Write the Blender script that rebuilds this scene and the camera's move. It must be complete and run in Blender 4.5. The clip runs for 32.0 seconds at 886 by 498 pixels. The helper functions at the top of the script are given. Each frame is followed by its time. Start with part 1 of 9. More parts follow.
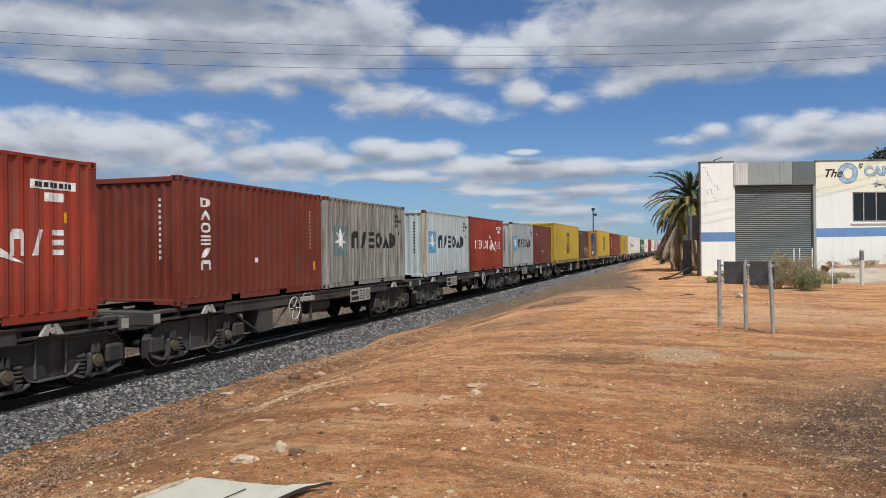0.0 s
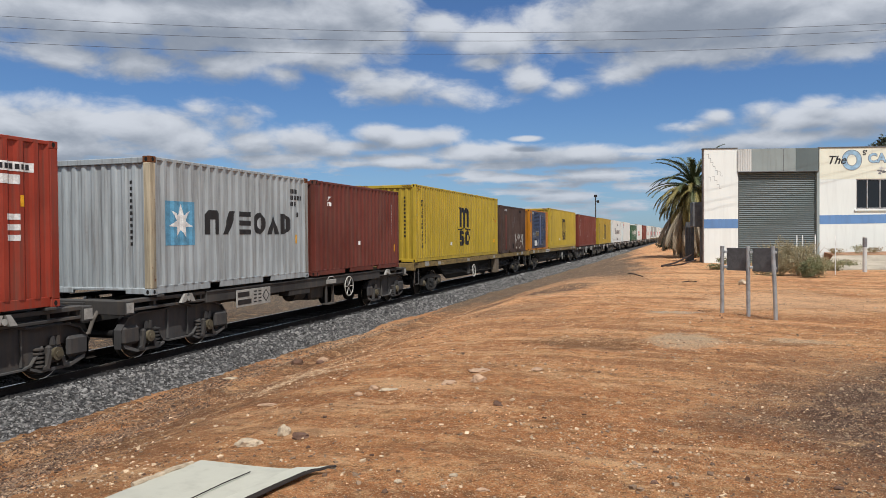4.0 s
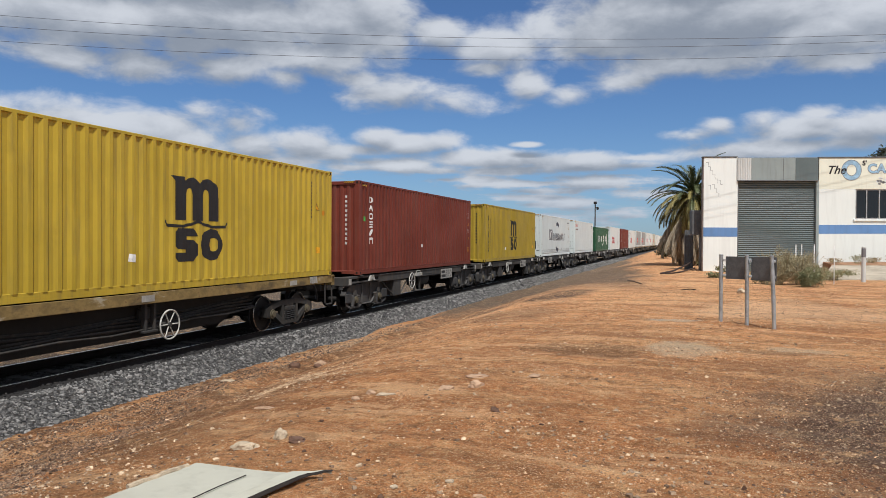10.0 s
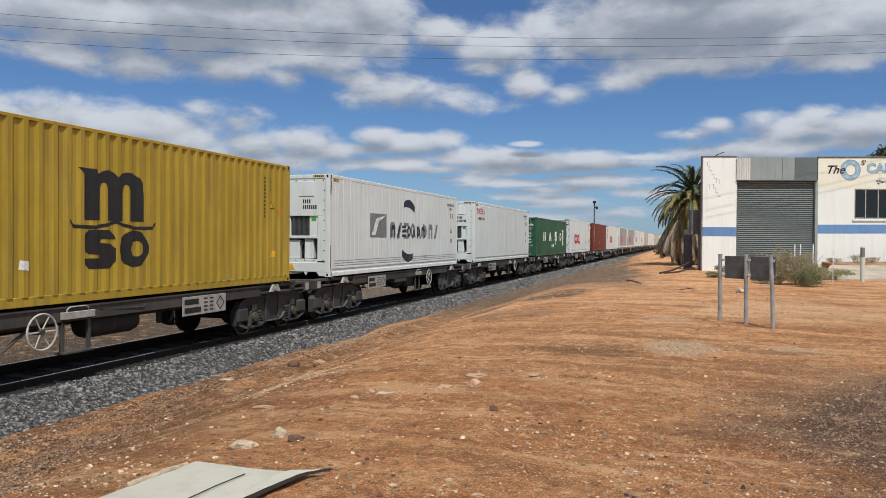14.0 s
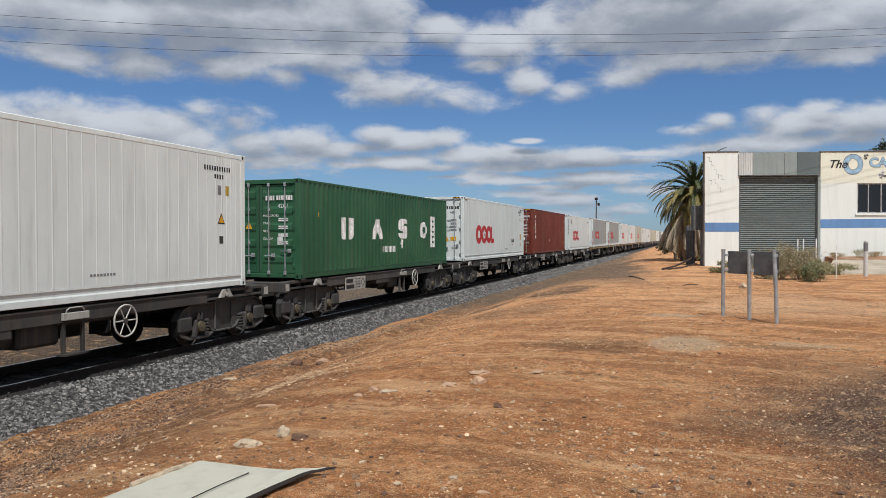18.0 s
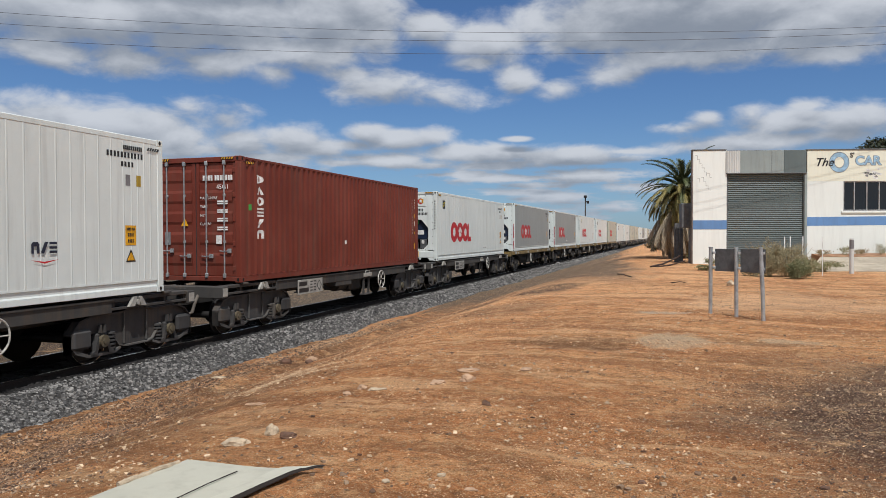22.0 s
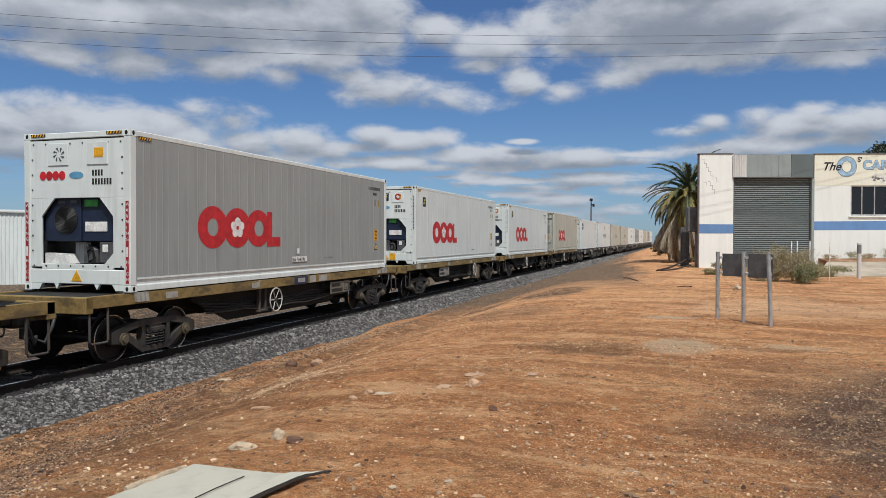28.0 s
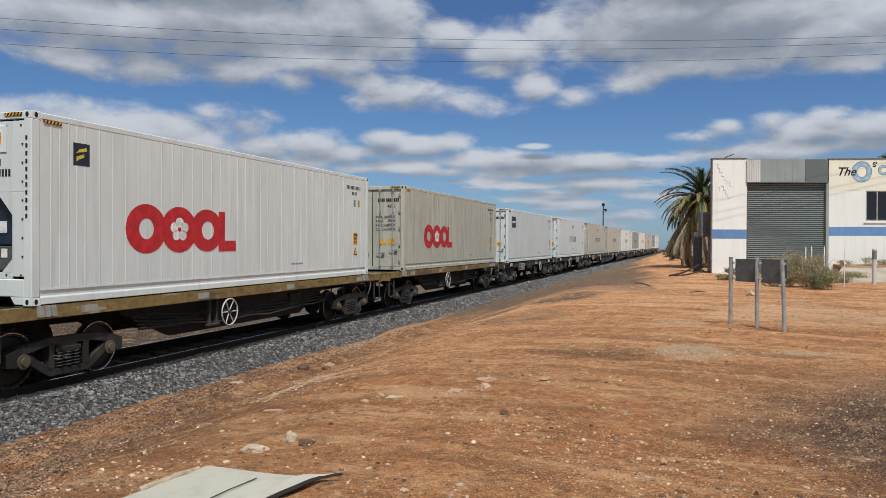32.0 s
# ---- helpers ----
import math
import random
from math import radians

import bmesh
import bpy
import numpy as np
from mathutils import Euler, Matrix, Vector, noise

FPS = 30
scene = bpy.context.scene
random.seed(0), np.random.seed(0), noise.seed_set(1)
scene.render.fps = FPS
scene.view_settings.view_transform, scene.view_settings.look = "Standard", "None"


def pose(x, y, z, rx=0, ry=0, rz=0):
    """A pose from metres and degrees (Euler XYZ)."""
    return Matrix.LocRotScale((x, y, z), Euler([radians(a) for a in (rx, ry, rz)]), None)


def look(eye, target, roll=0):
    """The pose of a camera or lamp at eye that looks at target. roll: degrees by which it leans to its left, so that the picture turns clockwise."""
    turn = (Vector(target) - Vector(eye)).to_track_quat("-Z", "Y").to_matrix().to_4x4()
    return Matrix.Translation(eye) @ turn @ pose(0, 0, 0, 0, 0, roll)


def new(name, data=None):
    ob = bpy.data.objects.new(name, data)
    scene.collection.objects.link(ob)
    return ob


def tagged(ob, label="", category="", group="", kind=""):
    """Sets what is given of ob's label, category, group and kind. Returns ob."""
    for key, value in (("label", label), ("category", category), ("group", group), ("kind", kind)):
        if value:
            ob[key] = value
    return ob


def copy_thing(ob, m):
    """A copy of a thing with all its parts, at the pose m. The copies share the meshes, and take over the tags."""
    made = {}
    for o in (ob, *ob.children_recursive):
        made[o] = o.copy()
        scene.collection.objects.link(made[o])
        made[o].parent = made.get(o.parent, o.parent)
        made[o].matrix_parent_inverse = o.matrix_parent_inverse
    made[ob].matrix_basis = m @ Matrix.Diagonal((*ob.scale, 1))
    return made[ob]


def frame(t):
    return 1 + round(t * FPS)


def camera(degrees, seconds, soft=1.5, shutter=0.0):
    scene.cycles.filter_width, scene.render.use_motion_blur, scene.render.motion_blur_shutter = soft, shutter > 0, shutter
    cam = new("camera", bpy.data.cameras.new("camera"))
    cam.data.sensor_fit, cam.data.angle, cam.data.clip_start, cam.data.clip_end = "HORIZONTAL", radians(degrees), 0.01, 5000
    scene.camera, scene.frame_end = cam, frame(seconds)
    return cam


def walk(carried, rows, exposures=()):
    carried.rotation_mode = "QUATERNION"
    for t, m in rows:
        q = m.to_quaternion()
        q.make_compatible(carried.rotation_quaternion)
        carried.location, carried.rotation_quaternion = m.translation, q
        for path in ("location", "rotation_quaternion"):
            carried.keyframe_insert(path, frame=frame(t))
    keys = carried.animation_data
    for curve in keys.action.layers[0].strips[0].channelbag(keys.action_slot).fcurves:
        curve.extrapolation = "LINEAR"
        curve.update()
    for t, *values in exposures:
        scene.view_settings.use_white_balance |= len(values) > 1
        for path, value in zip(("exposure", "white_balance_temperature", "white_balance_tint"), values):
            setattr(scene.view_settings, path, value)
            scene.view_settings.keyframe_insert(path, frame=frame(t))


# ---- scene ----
SECONDS = 32.0
EYE = (10.503, 0.0, 2.061)

# ---- camera: held by hand on the dirt beside the line ----
cam = camera(62.01, SECONDS, soft=0.6)
# seconds, turn to the left, tilt up, lean (degrees), sway (metres)
TURNS = [
    (0.0, 17.279, 0.411, -0.368, 0.015, -0.008, 0.009), (0.5, 17.280, 0.203, -0.371, 0.008, -0.006, 0.010), (1.0, 17.309, 0.072, -0.469, 0.009, -0.005, 0.007),
    (1.5, 17.349, -0.051, -0.538, 0.010, -0.007, 0.004), (2.0, 17.360, -0.219, -0.441, -0.000, 0.002, 0.002), (2.5, 17.375, -0.355, -0.362, -0.007, 0.013, -0.004),
    (3.0, 17.383, -0.455, -0.310, -0.005, 0.010, -0.005), (3.5, 17.384, -0.538, -0.261, -0.003, 0.002, -0.004), (5.5, 17.899, -0.812, -0.327, 0.020, -0.022, -0.008),
    (6.0, 18.076, -0.811, -0.248, 0.019, -0.026, -0.005), (6.5, 18.104, -0.726, -0.155, 0.014, -0.021, -0.006), (7.0, 17.981, -0.553, -0.075, 0.015, -0.016, -0.004),
    (7.5, 17.758, -0.341, 0.026, 0.016, -0.010, -0.001), (8.0, 17.546, -0.206, 0.128, 0.012, -0.005, -0.003), (8.5, 17.422, -0.170, 0.266, 0.008, 0.001, -0.007),
    (9.0, 17.368, -0.204, 0.370, 0.005, 0.003, -0.010), (9.5, 17.360, -0.255, 0.414, 0.003, -0.000, -0.008), (10.0, 17.378, -0.251, 0.457, 0.002, -0.002, -0.002),
    (10.5, 17.400, -0.160, 0.483, 0.006, -0.010, 0.005), (11.0, 17.424, -0.013, 0.478, 0.012, -0.017, 0.008), (11.5, 17.432, 0.088, 0.506, 0.016, -0.021, 0.010),
    (12.0, 17.409, 0.085, 0.579, 0.011, -0.017, 0.008), (12.5, 17.387, 0.013, 0.607, 0.004, -0.010, 0.004), (13.0, 17.362, -0.091, 0.593, -0.001, -0.001, -0.002),
    (13.5, 17.334, -0.212, 0.567, -0.002, 0.000, -0.005), (14.0, 17.310, -0.308, 0.529, 0.001, -0.004, -0.004), (14.5, 17.330, -0.378, 0.467, 0.003, -0.007, -0.003),
    (16.5, 17.601, -0.768, 0.216, -0.008, 0.010, -0.007), (17.0, 17.567, -0.686, 0.114, -0.008, 0.013, -0.008), (17.5, 17.532, -0.585, 0.073, -0.007, 0.016, -0.008),
    (18.0, 17.472, -0.477, 0.077, -0.008, 0.013, -0.010), (18.5, 17.409, -0.394, 0.050, -0.002, 0.006, -0.007), (19.0, 17.353, -0.356, 0.057, -0.000, 0.007, -0.005),
    (19.5, 17.338, -0.323, 0.012, 0.003, 0.006, -0.008), (20.0, 17.275, -0.364, -0.019, 0.005, 0.001, -0.007), (20.5, 17.120, -0.438, -0.029, 0.004, -0.000, -0.003),
    (21.0, 16.931, -0.517, -0.010, 0.005, 0.004, -0.004), (21.5, 16.757, -0.583, -0.012, 0.007, 0.005, -0.008), (22.0, 16.666, -0.640, 0.010, 0.005, 0.004, -0.008),
    (22.5, 16.688, -0.655, 0.092, -0.002, 0.008, -0.007), (23.0, 16.760, -0.585, 0.134, -0.007, 0.009, -0.004), (23.5, 16.833, -0.477, 0.116, -0.005, 0.004, 0.001),
    (24.0, 16.881, -0.347, 0.022, 0.002, -0.000, 0.006), (24.5, 16.883, -0.252, 0.017, -0.000, -0.000, 0.009), (25.0, 16.886, -0.193, 0.046, -0.006, 0.004, 0.010),
    (25.5, 16.903, -0.145, 0.096, -0.012, 0.016, 0.006), (27.5, 17.070, -0.467, 0.270, -0.015, 0.010, 0.010), (28.0, 17.072, -0.457, 0.274, -0.014, 0.008, 0.011),
    (28.5, 17.071, -0.380, 0.243, -0.014, 0.009, 0.007), (29.0, 17.074, -0.301, 0.261, -0.016, 0.011, 0.003), (29.5, 17.118, -0.261, 0.367, -0.022, 0.013, 0.000),
    (30.0, 17.252, -0.236, 0.426, -0.022, 0.013, -0.001), (30.5, 17.434, -0.241, 0.469, -0.025, 0.015, -0.000), (31.0, 17.634, -0.251, 0.524, -0.025, 0.013, 0.003),
    (31.5, 17.804, -0.210, 0.532, -0.022, 0.004, 0.006), (32.0, 17.972, -0.119, 0.465, -0.013, -0.006, 0.008),
]


def aim(turn, tilt, lean, *sway):
    a, b = radians(turn), radians(tilt)
    eye = Vector(EYE) + Vector(sway)
    return look(eye, eye + Vector((-math.sin(a) * math.cos(b), math.cos(a) * math.cos(b), math.sin(b))), lean)


walk(cam, [(t, aim(*row)) for t, *row in TURNS], [(0.0, 0.0), (10.0, 0.0), (14.0, -0.05), (19.0, -0.10), (24.0, -0.10), (28.0, -0.12), (SECONDS, -0.15)])

# ---- world and sun ----
SUN_FROM = Vector((0.275, -0.425, 0.862)).normalized()
sun = new("sun", bpy.data.lights.new("sun", "SUN"))
sun.data.energy, sun.data.angle, sun.data.color = 4.1, radians(0.55), (1.0, 0.98, 0.945)
sun.matrix_world = look((0, 0, 60), Vector((0, 0, 60)) - SUN_FROM)


class Nodes:
    """Short hand for a node tree."""

    def __init__(self, tree):
        self.tree = tree
        self.n, self.l = tree.nodes, tree.links

    def put(self, kind, **values):
        node = self.n.new(kind)
        for key, value in values.items():
            if key == "operation":
                node.operation = value
            elif key == "data_type":
                node.data_type = value
            elif key == "blend_type":
                node.blend_type = value
        return node

    def link(self, a, b):
        self.l.new(a, b)

    def val(self, socket, v):
        if isinstance(v, bpy.types.NodeSocket):
            self.l.new(v, socket)
        else:
            socket.default_value = v

    def math(self, op, a, b=0.0, c=0.0, clamp=False):
        node = self.n.new("ShaderNodeMath")
        node.operation, node.use_clamp = op, clamp
        for socket, v in zip(node.inputs, (a, b, c)):
            self.val(socket, v)
        return node.outputs[0]

    def ramp(self, fac, low, high):
        node = self.n.new("ShaderNodeMapRange")
        node.interpolation_type = "SMOOTHSTEP"
        self.val(node.inputs[0], fac)
        self.val(node.inputs[1], low)
        self.val(node.inputs[2], high)
        return node.outputs[0]

    def mix(self, fac, a, b, blend="MIX"):
        node = self.n.new("ShaderNodeMix")
        node.data_type, node.blend_type, node.clamp_factor = "RGBA", blend, True
        self.val(node.inputs[0], fac)
        for socket, v in ((node.inputs[6], a), (node.inputs[7], b)):
            self.val(socket, (*v, 1.0) if isinstance(v, tuple) and len(v) == 3 else v)
        return node.outputs[2]

    def noise(self, vector, scale, detail=4.0, rough=0.55, warp=0.0, dims="3D"):
        node = self.n.new("ShaderNodeTexNoise")
        node.noise_dimensions = dims
        if vector is not None:
            self.l.new(vector, node.inputs["Vector"])
        node.inputs["Scale"].default_value, node.inputs["Detail"].default_value = scale, detail
        node.inputs["Roughness"].default_value, node.inputs["Distortion"].default_value = rough, warp
        return node.outputs["Fac"]

    def voronoi(self, vector, scale, feature="F1", out="Distance"):
        node = self.n.new("ShaderNodeTexVoronoi")
        node.feature = feature
        if vector is not None:
            self.l.new(vector, node.inputs["Vector"])
        node.inputs["Scale"].default_value = scale
        return node.outputs[out]

    def vector(self, op, *values):
        node = self.n.new("ShaderNodeVectorMath")
        node.operation = op
        for socket, v in zip(node.inputs, values):
            self.val(socket, v)
        return node.outputs[0]

    def length(self, vector):
        node = self.n.new("ShaderNodeVectorMath")
        node.operation = "LENGTH"
        self.l.new(vector, node.inputs[0])
        return node.outputs["Value"]

    def split(self, vector):
        node = self.n.new("ShaderNodeSeparateXYZ")
        self.l.new(vector, node.inputs[0])
        return node.outputs

    def join(self, x, y, z):
        node = self.n.new("ShaderNodeCombineXYZ")
        for socket, v in zip(node.inputs, (x, y, z)):
            self.val(socket, v)
        return node.outputs[0]

    def scale(self, vector, sx, sy, sz):
        node = self.n.new("ShaderNodeMapping")
        self.l.new(vector, node.inputs[0])
        node.inputs["Scale"].default_value = (sx, sy, sz)
        return node.outputs[0]


# banks of cloud, each puff: turn to the left, height, half width, half height (degrees), weight
HIGH_LEFT = [
    (43.3, 15.3, 9.2, 2.19, 1.20), (33.0, 16.2, 8.9, 2.52, 1.20), (25.5, 16.5, 5.6, 2.78, 1.10), (36.6, 14.4, 3.1, 1.55, 1.00), (27.2, 14.1, 5.1, 1.62, 1.00),
    (45.1, 12.7, 3.8, 1.03, 0.80), (40.0, 12.9, 3.4, 1.15, 0.70), (29.7, 12.5, 2.1, 0.82, 0.70), (22.0, 15.9, 2.6, 2.42, 0.80), (33.8, 13.0, 4.8, 1.12, 0.70),
    (22.9, 17.7, 3.9, 1.98, 0.90), (18.1, 16.0, 2.4, 1.29, 0.95), (37.8, 19.3, 15.2, 2.19, 1.00),
]
HIGH_RIGHT = [
    (-2.2, 16.4, 12.7, 3.23, 1.30), (6.0, 15.8, 4.6, 2.58, 1.00), (-10.6, 15.2, 6.8, 2.71, 1.20), (9.8, 16.3, 2.6, 1.40, 0.70), (-0.2, 13.3, 6.0, 1.11, 0.85),
    (3.4, 12.4, 2.9, 0.89, 0.55), (-4.9, 13.7, 6.8, 1.15, 0.80), (-11.3, 12.7, 4.1, 0.88, 0.80), (-4.0, 19.9, 13.2, 2.52, 1.10), (13.0, 15.0, 3.5, 1.55, 1.05),
    (14.6, 14.6, 2.2, 1.02, 0.70), (11.0, 12.3, 1.8, 1.00, 0.80), (7.8, 11.4, 1.4, 0.66, 0.50), (14.1, 13.7, 2.2, 0.62, 0.50),
]
MIDDLE = [
    (21.1, 11.6, 3.9, 1.09, 0.55), (16.7, 11.2, 3.9, 0.76, 0.50), (23.7, 12.6, 2.6, 0.75, 0.45), (-8.9, 8.4, 3.7, 1.00, 0.95), (-12.4, 8.2, 3.6, 1.27, 1.00),
    (-9.6, 9.3, 1.6, 0.53, 0.70), (-12.0, 7.3, 3.3, 0.60, 0.70), (-6.0, 9.0, 1.5, 0.79, 0.60), (-3.1, 8.9, 1.1, 0.52, 0.50), (-1.5, 8.3, 1.4, 0.30, 0.25),
    (-5.7, 7.0, 4.8, 0.80, 0.70), (-1.9, 6.9, 2.3, 0.49, 0.50), (-9.3, 7.1, 2.1, 0.62, 0.50),
]
LOW_LEFT = [
    (44.7, 8.2, 4.2, 1.91, 1.15), (39.6, 8.2, 4.1, 1.67, 1.10), (47.7, 8.0, 2.6, 1.56, 1.00), (36.6, 7.4, 2.3, 1.42, 0.90), (45.0, 6.5, 8.6, 1.72, 0.90),
    (33.8, 6.7, 2.4, 0.83, 0.60), (33.2, 9.0, 1.8, 1.15, 0.40), (35.8, 9.7, 1.6, 0.61, 0.35), (31.7, 7.2, 2.7, 1.17, 1.00), (28.0, 7.6, 3.2, 1.27, 1.05),
    (25.8, 7.2, 2.1, 0.94, 0.80), (30.5, 6.2, 4.6, 0.68, 0.60),
]
LOW_RIGHT = [
    (22.6, 8.2, 2.2, 0.94, 1.10), (20.2, 7.8, 3.9, 0.86, 1.05), (17.6, 8.0, 1.8, 0.77, 1.00), (23.7, 7.3, 3.0, 0.64, 0.80), (21.5, 6.2, 4.8, 0.65, 0.95),
    (24.5, 6.0, 2.2, 0.43, 0.80), (17.5, 5.9, 3.5, 0.43, 0.70), (10.9, 7.8, 1.6, 0.30, 1.30), (13.2, 6.7, 6.2, 0.98, 1.05), (6.9, 6.4, 5.8, 0.74, 0.95),
    (2.5, 6.7, 3.3, 0.33, 0.70), (12.3, 5.9, 5.2, 0.52, 0.80),
]
STREAKS = [
    (12.3, 4.8, 4.4, 0.46, 0.80), (5.8, 4.9, 5.0, 0.62, 0.85), (15.3, 5.1, 3.4, 0.38, 0.73), (7.2, 3.3, 3.6, 0.55, 0.85), (11.0, 3.7, 3.2, 0.36, 0.70),
    (4.1, 2.6, 3.0, 0.40, 0.78), (2.9, 4.0, 3.2, 0.40, 0.72), (8.8, 2.1, 4.4, 0.38, 0.70), (9.0, 4.3, 3.0, 0.30, 0.65),
]


def make_world():
    world = bpy.data.worlds.new("sky")
    scene.world = world
    world.use_nodes = True
    n = Nodes(world.node_tree)
    n.n.clear()
    out = n.put("ShaderNodeOutputWorld")
    back = n.put("ShaderNodeBackground")
    n.link(back.outputs[0], out.inputs[0])
    sky = n.put("ShaderNodeTexSky")
    sky.sky_type, sky.sun_disc = "NISHITA", False
    sky.sun_elevation = math.asin(SUN_FROM.z)
    sky.sun_rotation = math.atan2(SUN_FROM.x, SUN_FROM.y)
    sky.altitude, sky.air_density, sky.dust_density, sky.ozone_density = 50, 1.0, 0.5, 2.2
    way = n.put("ShaderNodeTexCoord").outputs["Generated"]
    x, y, z = n.split(way)
    up = n.math("MAXIMUM", z, 0.0)
    flat = n.math("ADD", up, 0.10)
    plane = n.join(n.math("DIVIDE", x, flat), n.math("DIVIDE", y, flat), 0.0)
    fine = n.noise(plane, 2.6, 7.0, 0.60, 0.3)
    turn = n.math("MULTIPLY", n.math("ARCTAN2", n.math("MULTIPLY", x, -1.0), y), 57.2958)
    rise = n.math("MULTIPLY", n.math("ARCSINE", z), 57.2958)
    sight = n.join(turn, rise, 0.0)
    warp = n.noise(n.scale(sight, 0.55, 1.1, 1.0), 0.42, 8.0, 0.60, 0.25)
    wide = n.noise(n.join(n.math("MULTIPLY", turn, 0.5), n.math("MULTIPLY", rise, 1.0), 7.0), 0.20, 5.0, 0.55)
    edge = n.math("MULTIPLY", n.math("SUBTRACT", warp, 0.5), 1.75)
    # the far layers low down are torn into thin strips
    torn = n.noise(n.scale(sight, 0.30, 1.9, 1.0), 1.0, 6.0, 0.62, 0.2)
    edge = n.math("MULTIPLY_ADD", n.math("MULTIPLY", n.math("SUBTRACT", torn, 0.5), n.ramp(rise, 7.5, 4.5)), 2.4, edge)
    # how deep in cloud a line of sight lies, and how deep a little above it
    above = n.join(turn, n.math("MULTIPLY_ADD", rise, 1.07, 0.30), 0.0)
    deep = []
    for way_seen in (sight, above):
        total = -1.0
        for a, e, wa, we, weight in HIGH_LEFT + HIGH_RIGHT + MIDDLE + LOW_LEFT + LOW_RIGHT + STREAKS:
            d = n.vector("MULTIPLY_ADD", way_seen, (1 / wa, 1 / we, 0.0), (-a / wa, -e / we, 0.0))
            total = n.math("SMOOTH_MAX", total, n.math("MULTIPLY_ADD", n.length(d), -weight, weight), 0.25)
        deep.append(total)
    total = deep[0]
    low = n.math("SUBTRACT", deep[1], deep[0])
    # outside the view: scattered fair-weather cloud
    beyond = n.math("MULTIPLY", n.math("SUBTRACT", fine, 0.50), 4.0)
    away = n.math("MAXIMUM", n.ramp(n.math("ABSOLUTE", n.math("SUBTRACT", turn, 17.0)), 36.0, 46.0), n.ramp(rise, 19.0, 26.0))
    total = n.math("MAXIMUM", n.math("ADD", total, edge), n.math("SUBTRACT", n.math("MULTIPLY", away, n.math("ADD", beyond, 1.5)), 1.0))
    cover = n.math("MULTIPLY", n.ramp(n.math("ADD", total, n.math("MULTIPLY", n.math("SUBTRACT", fine, 0.5), 0.5)), -0.30, 0.48), n.ramp(rise, -1.0, 1.2))
    shade = n.math("ADD", n.math("MULTIPLY", n.math("SUBTRACT", wide, 0.5), 1.9), n.math("MULTIPLY", n.math("SUBTRACT", warp, 0.5), -2.4))
    thick = n.ramp(n.math("ADD", n.math("ADD", n.math("MULTIPLY", total, 0.45), n.math("MULTIPLY", low, 0.9)), shade), -0.62, 0.78)
    cloud = n.mix(thick, (7.5, 7.9, 8.6), (3.2, 3.65, 4.4))
    haze = n.ramp(rise, 11.0, -1.0)
    blue = n.mix(n.math("MULTIPLY", haze, 0.25), n.mix(1.0, sky.outputs[0], (0.56, 0.78, 1.08), "MULTIPLY"), (3.9, 5.7, 8.3))
    cloud = n.mix(n.math("MULTIPLY", n.ramp(rise, 6.5, 1.0), 0.55), cloud, (4.6, 5.4, 6.7))
    n.link(n.mix(n.math("MULTIPLY", cover, 0.95), blue, cloud), back.inputs[0])
    back.inputs[1].default_value = 0.085


make_world()

# ---- shapes ----


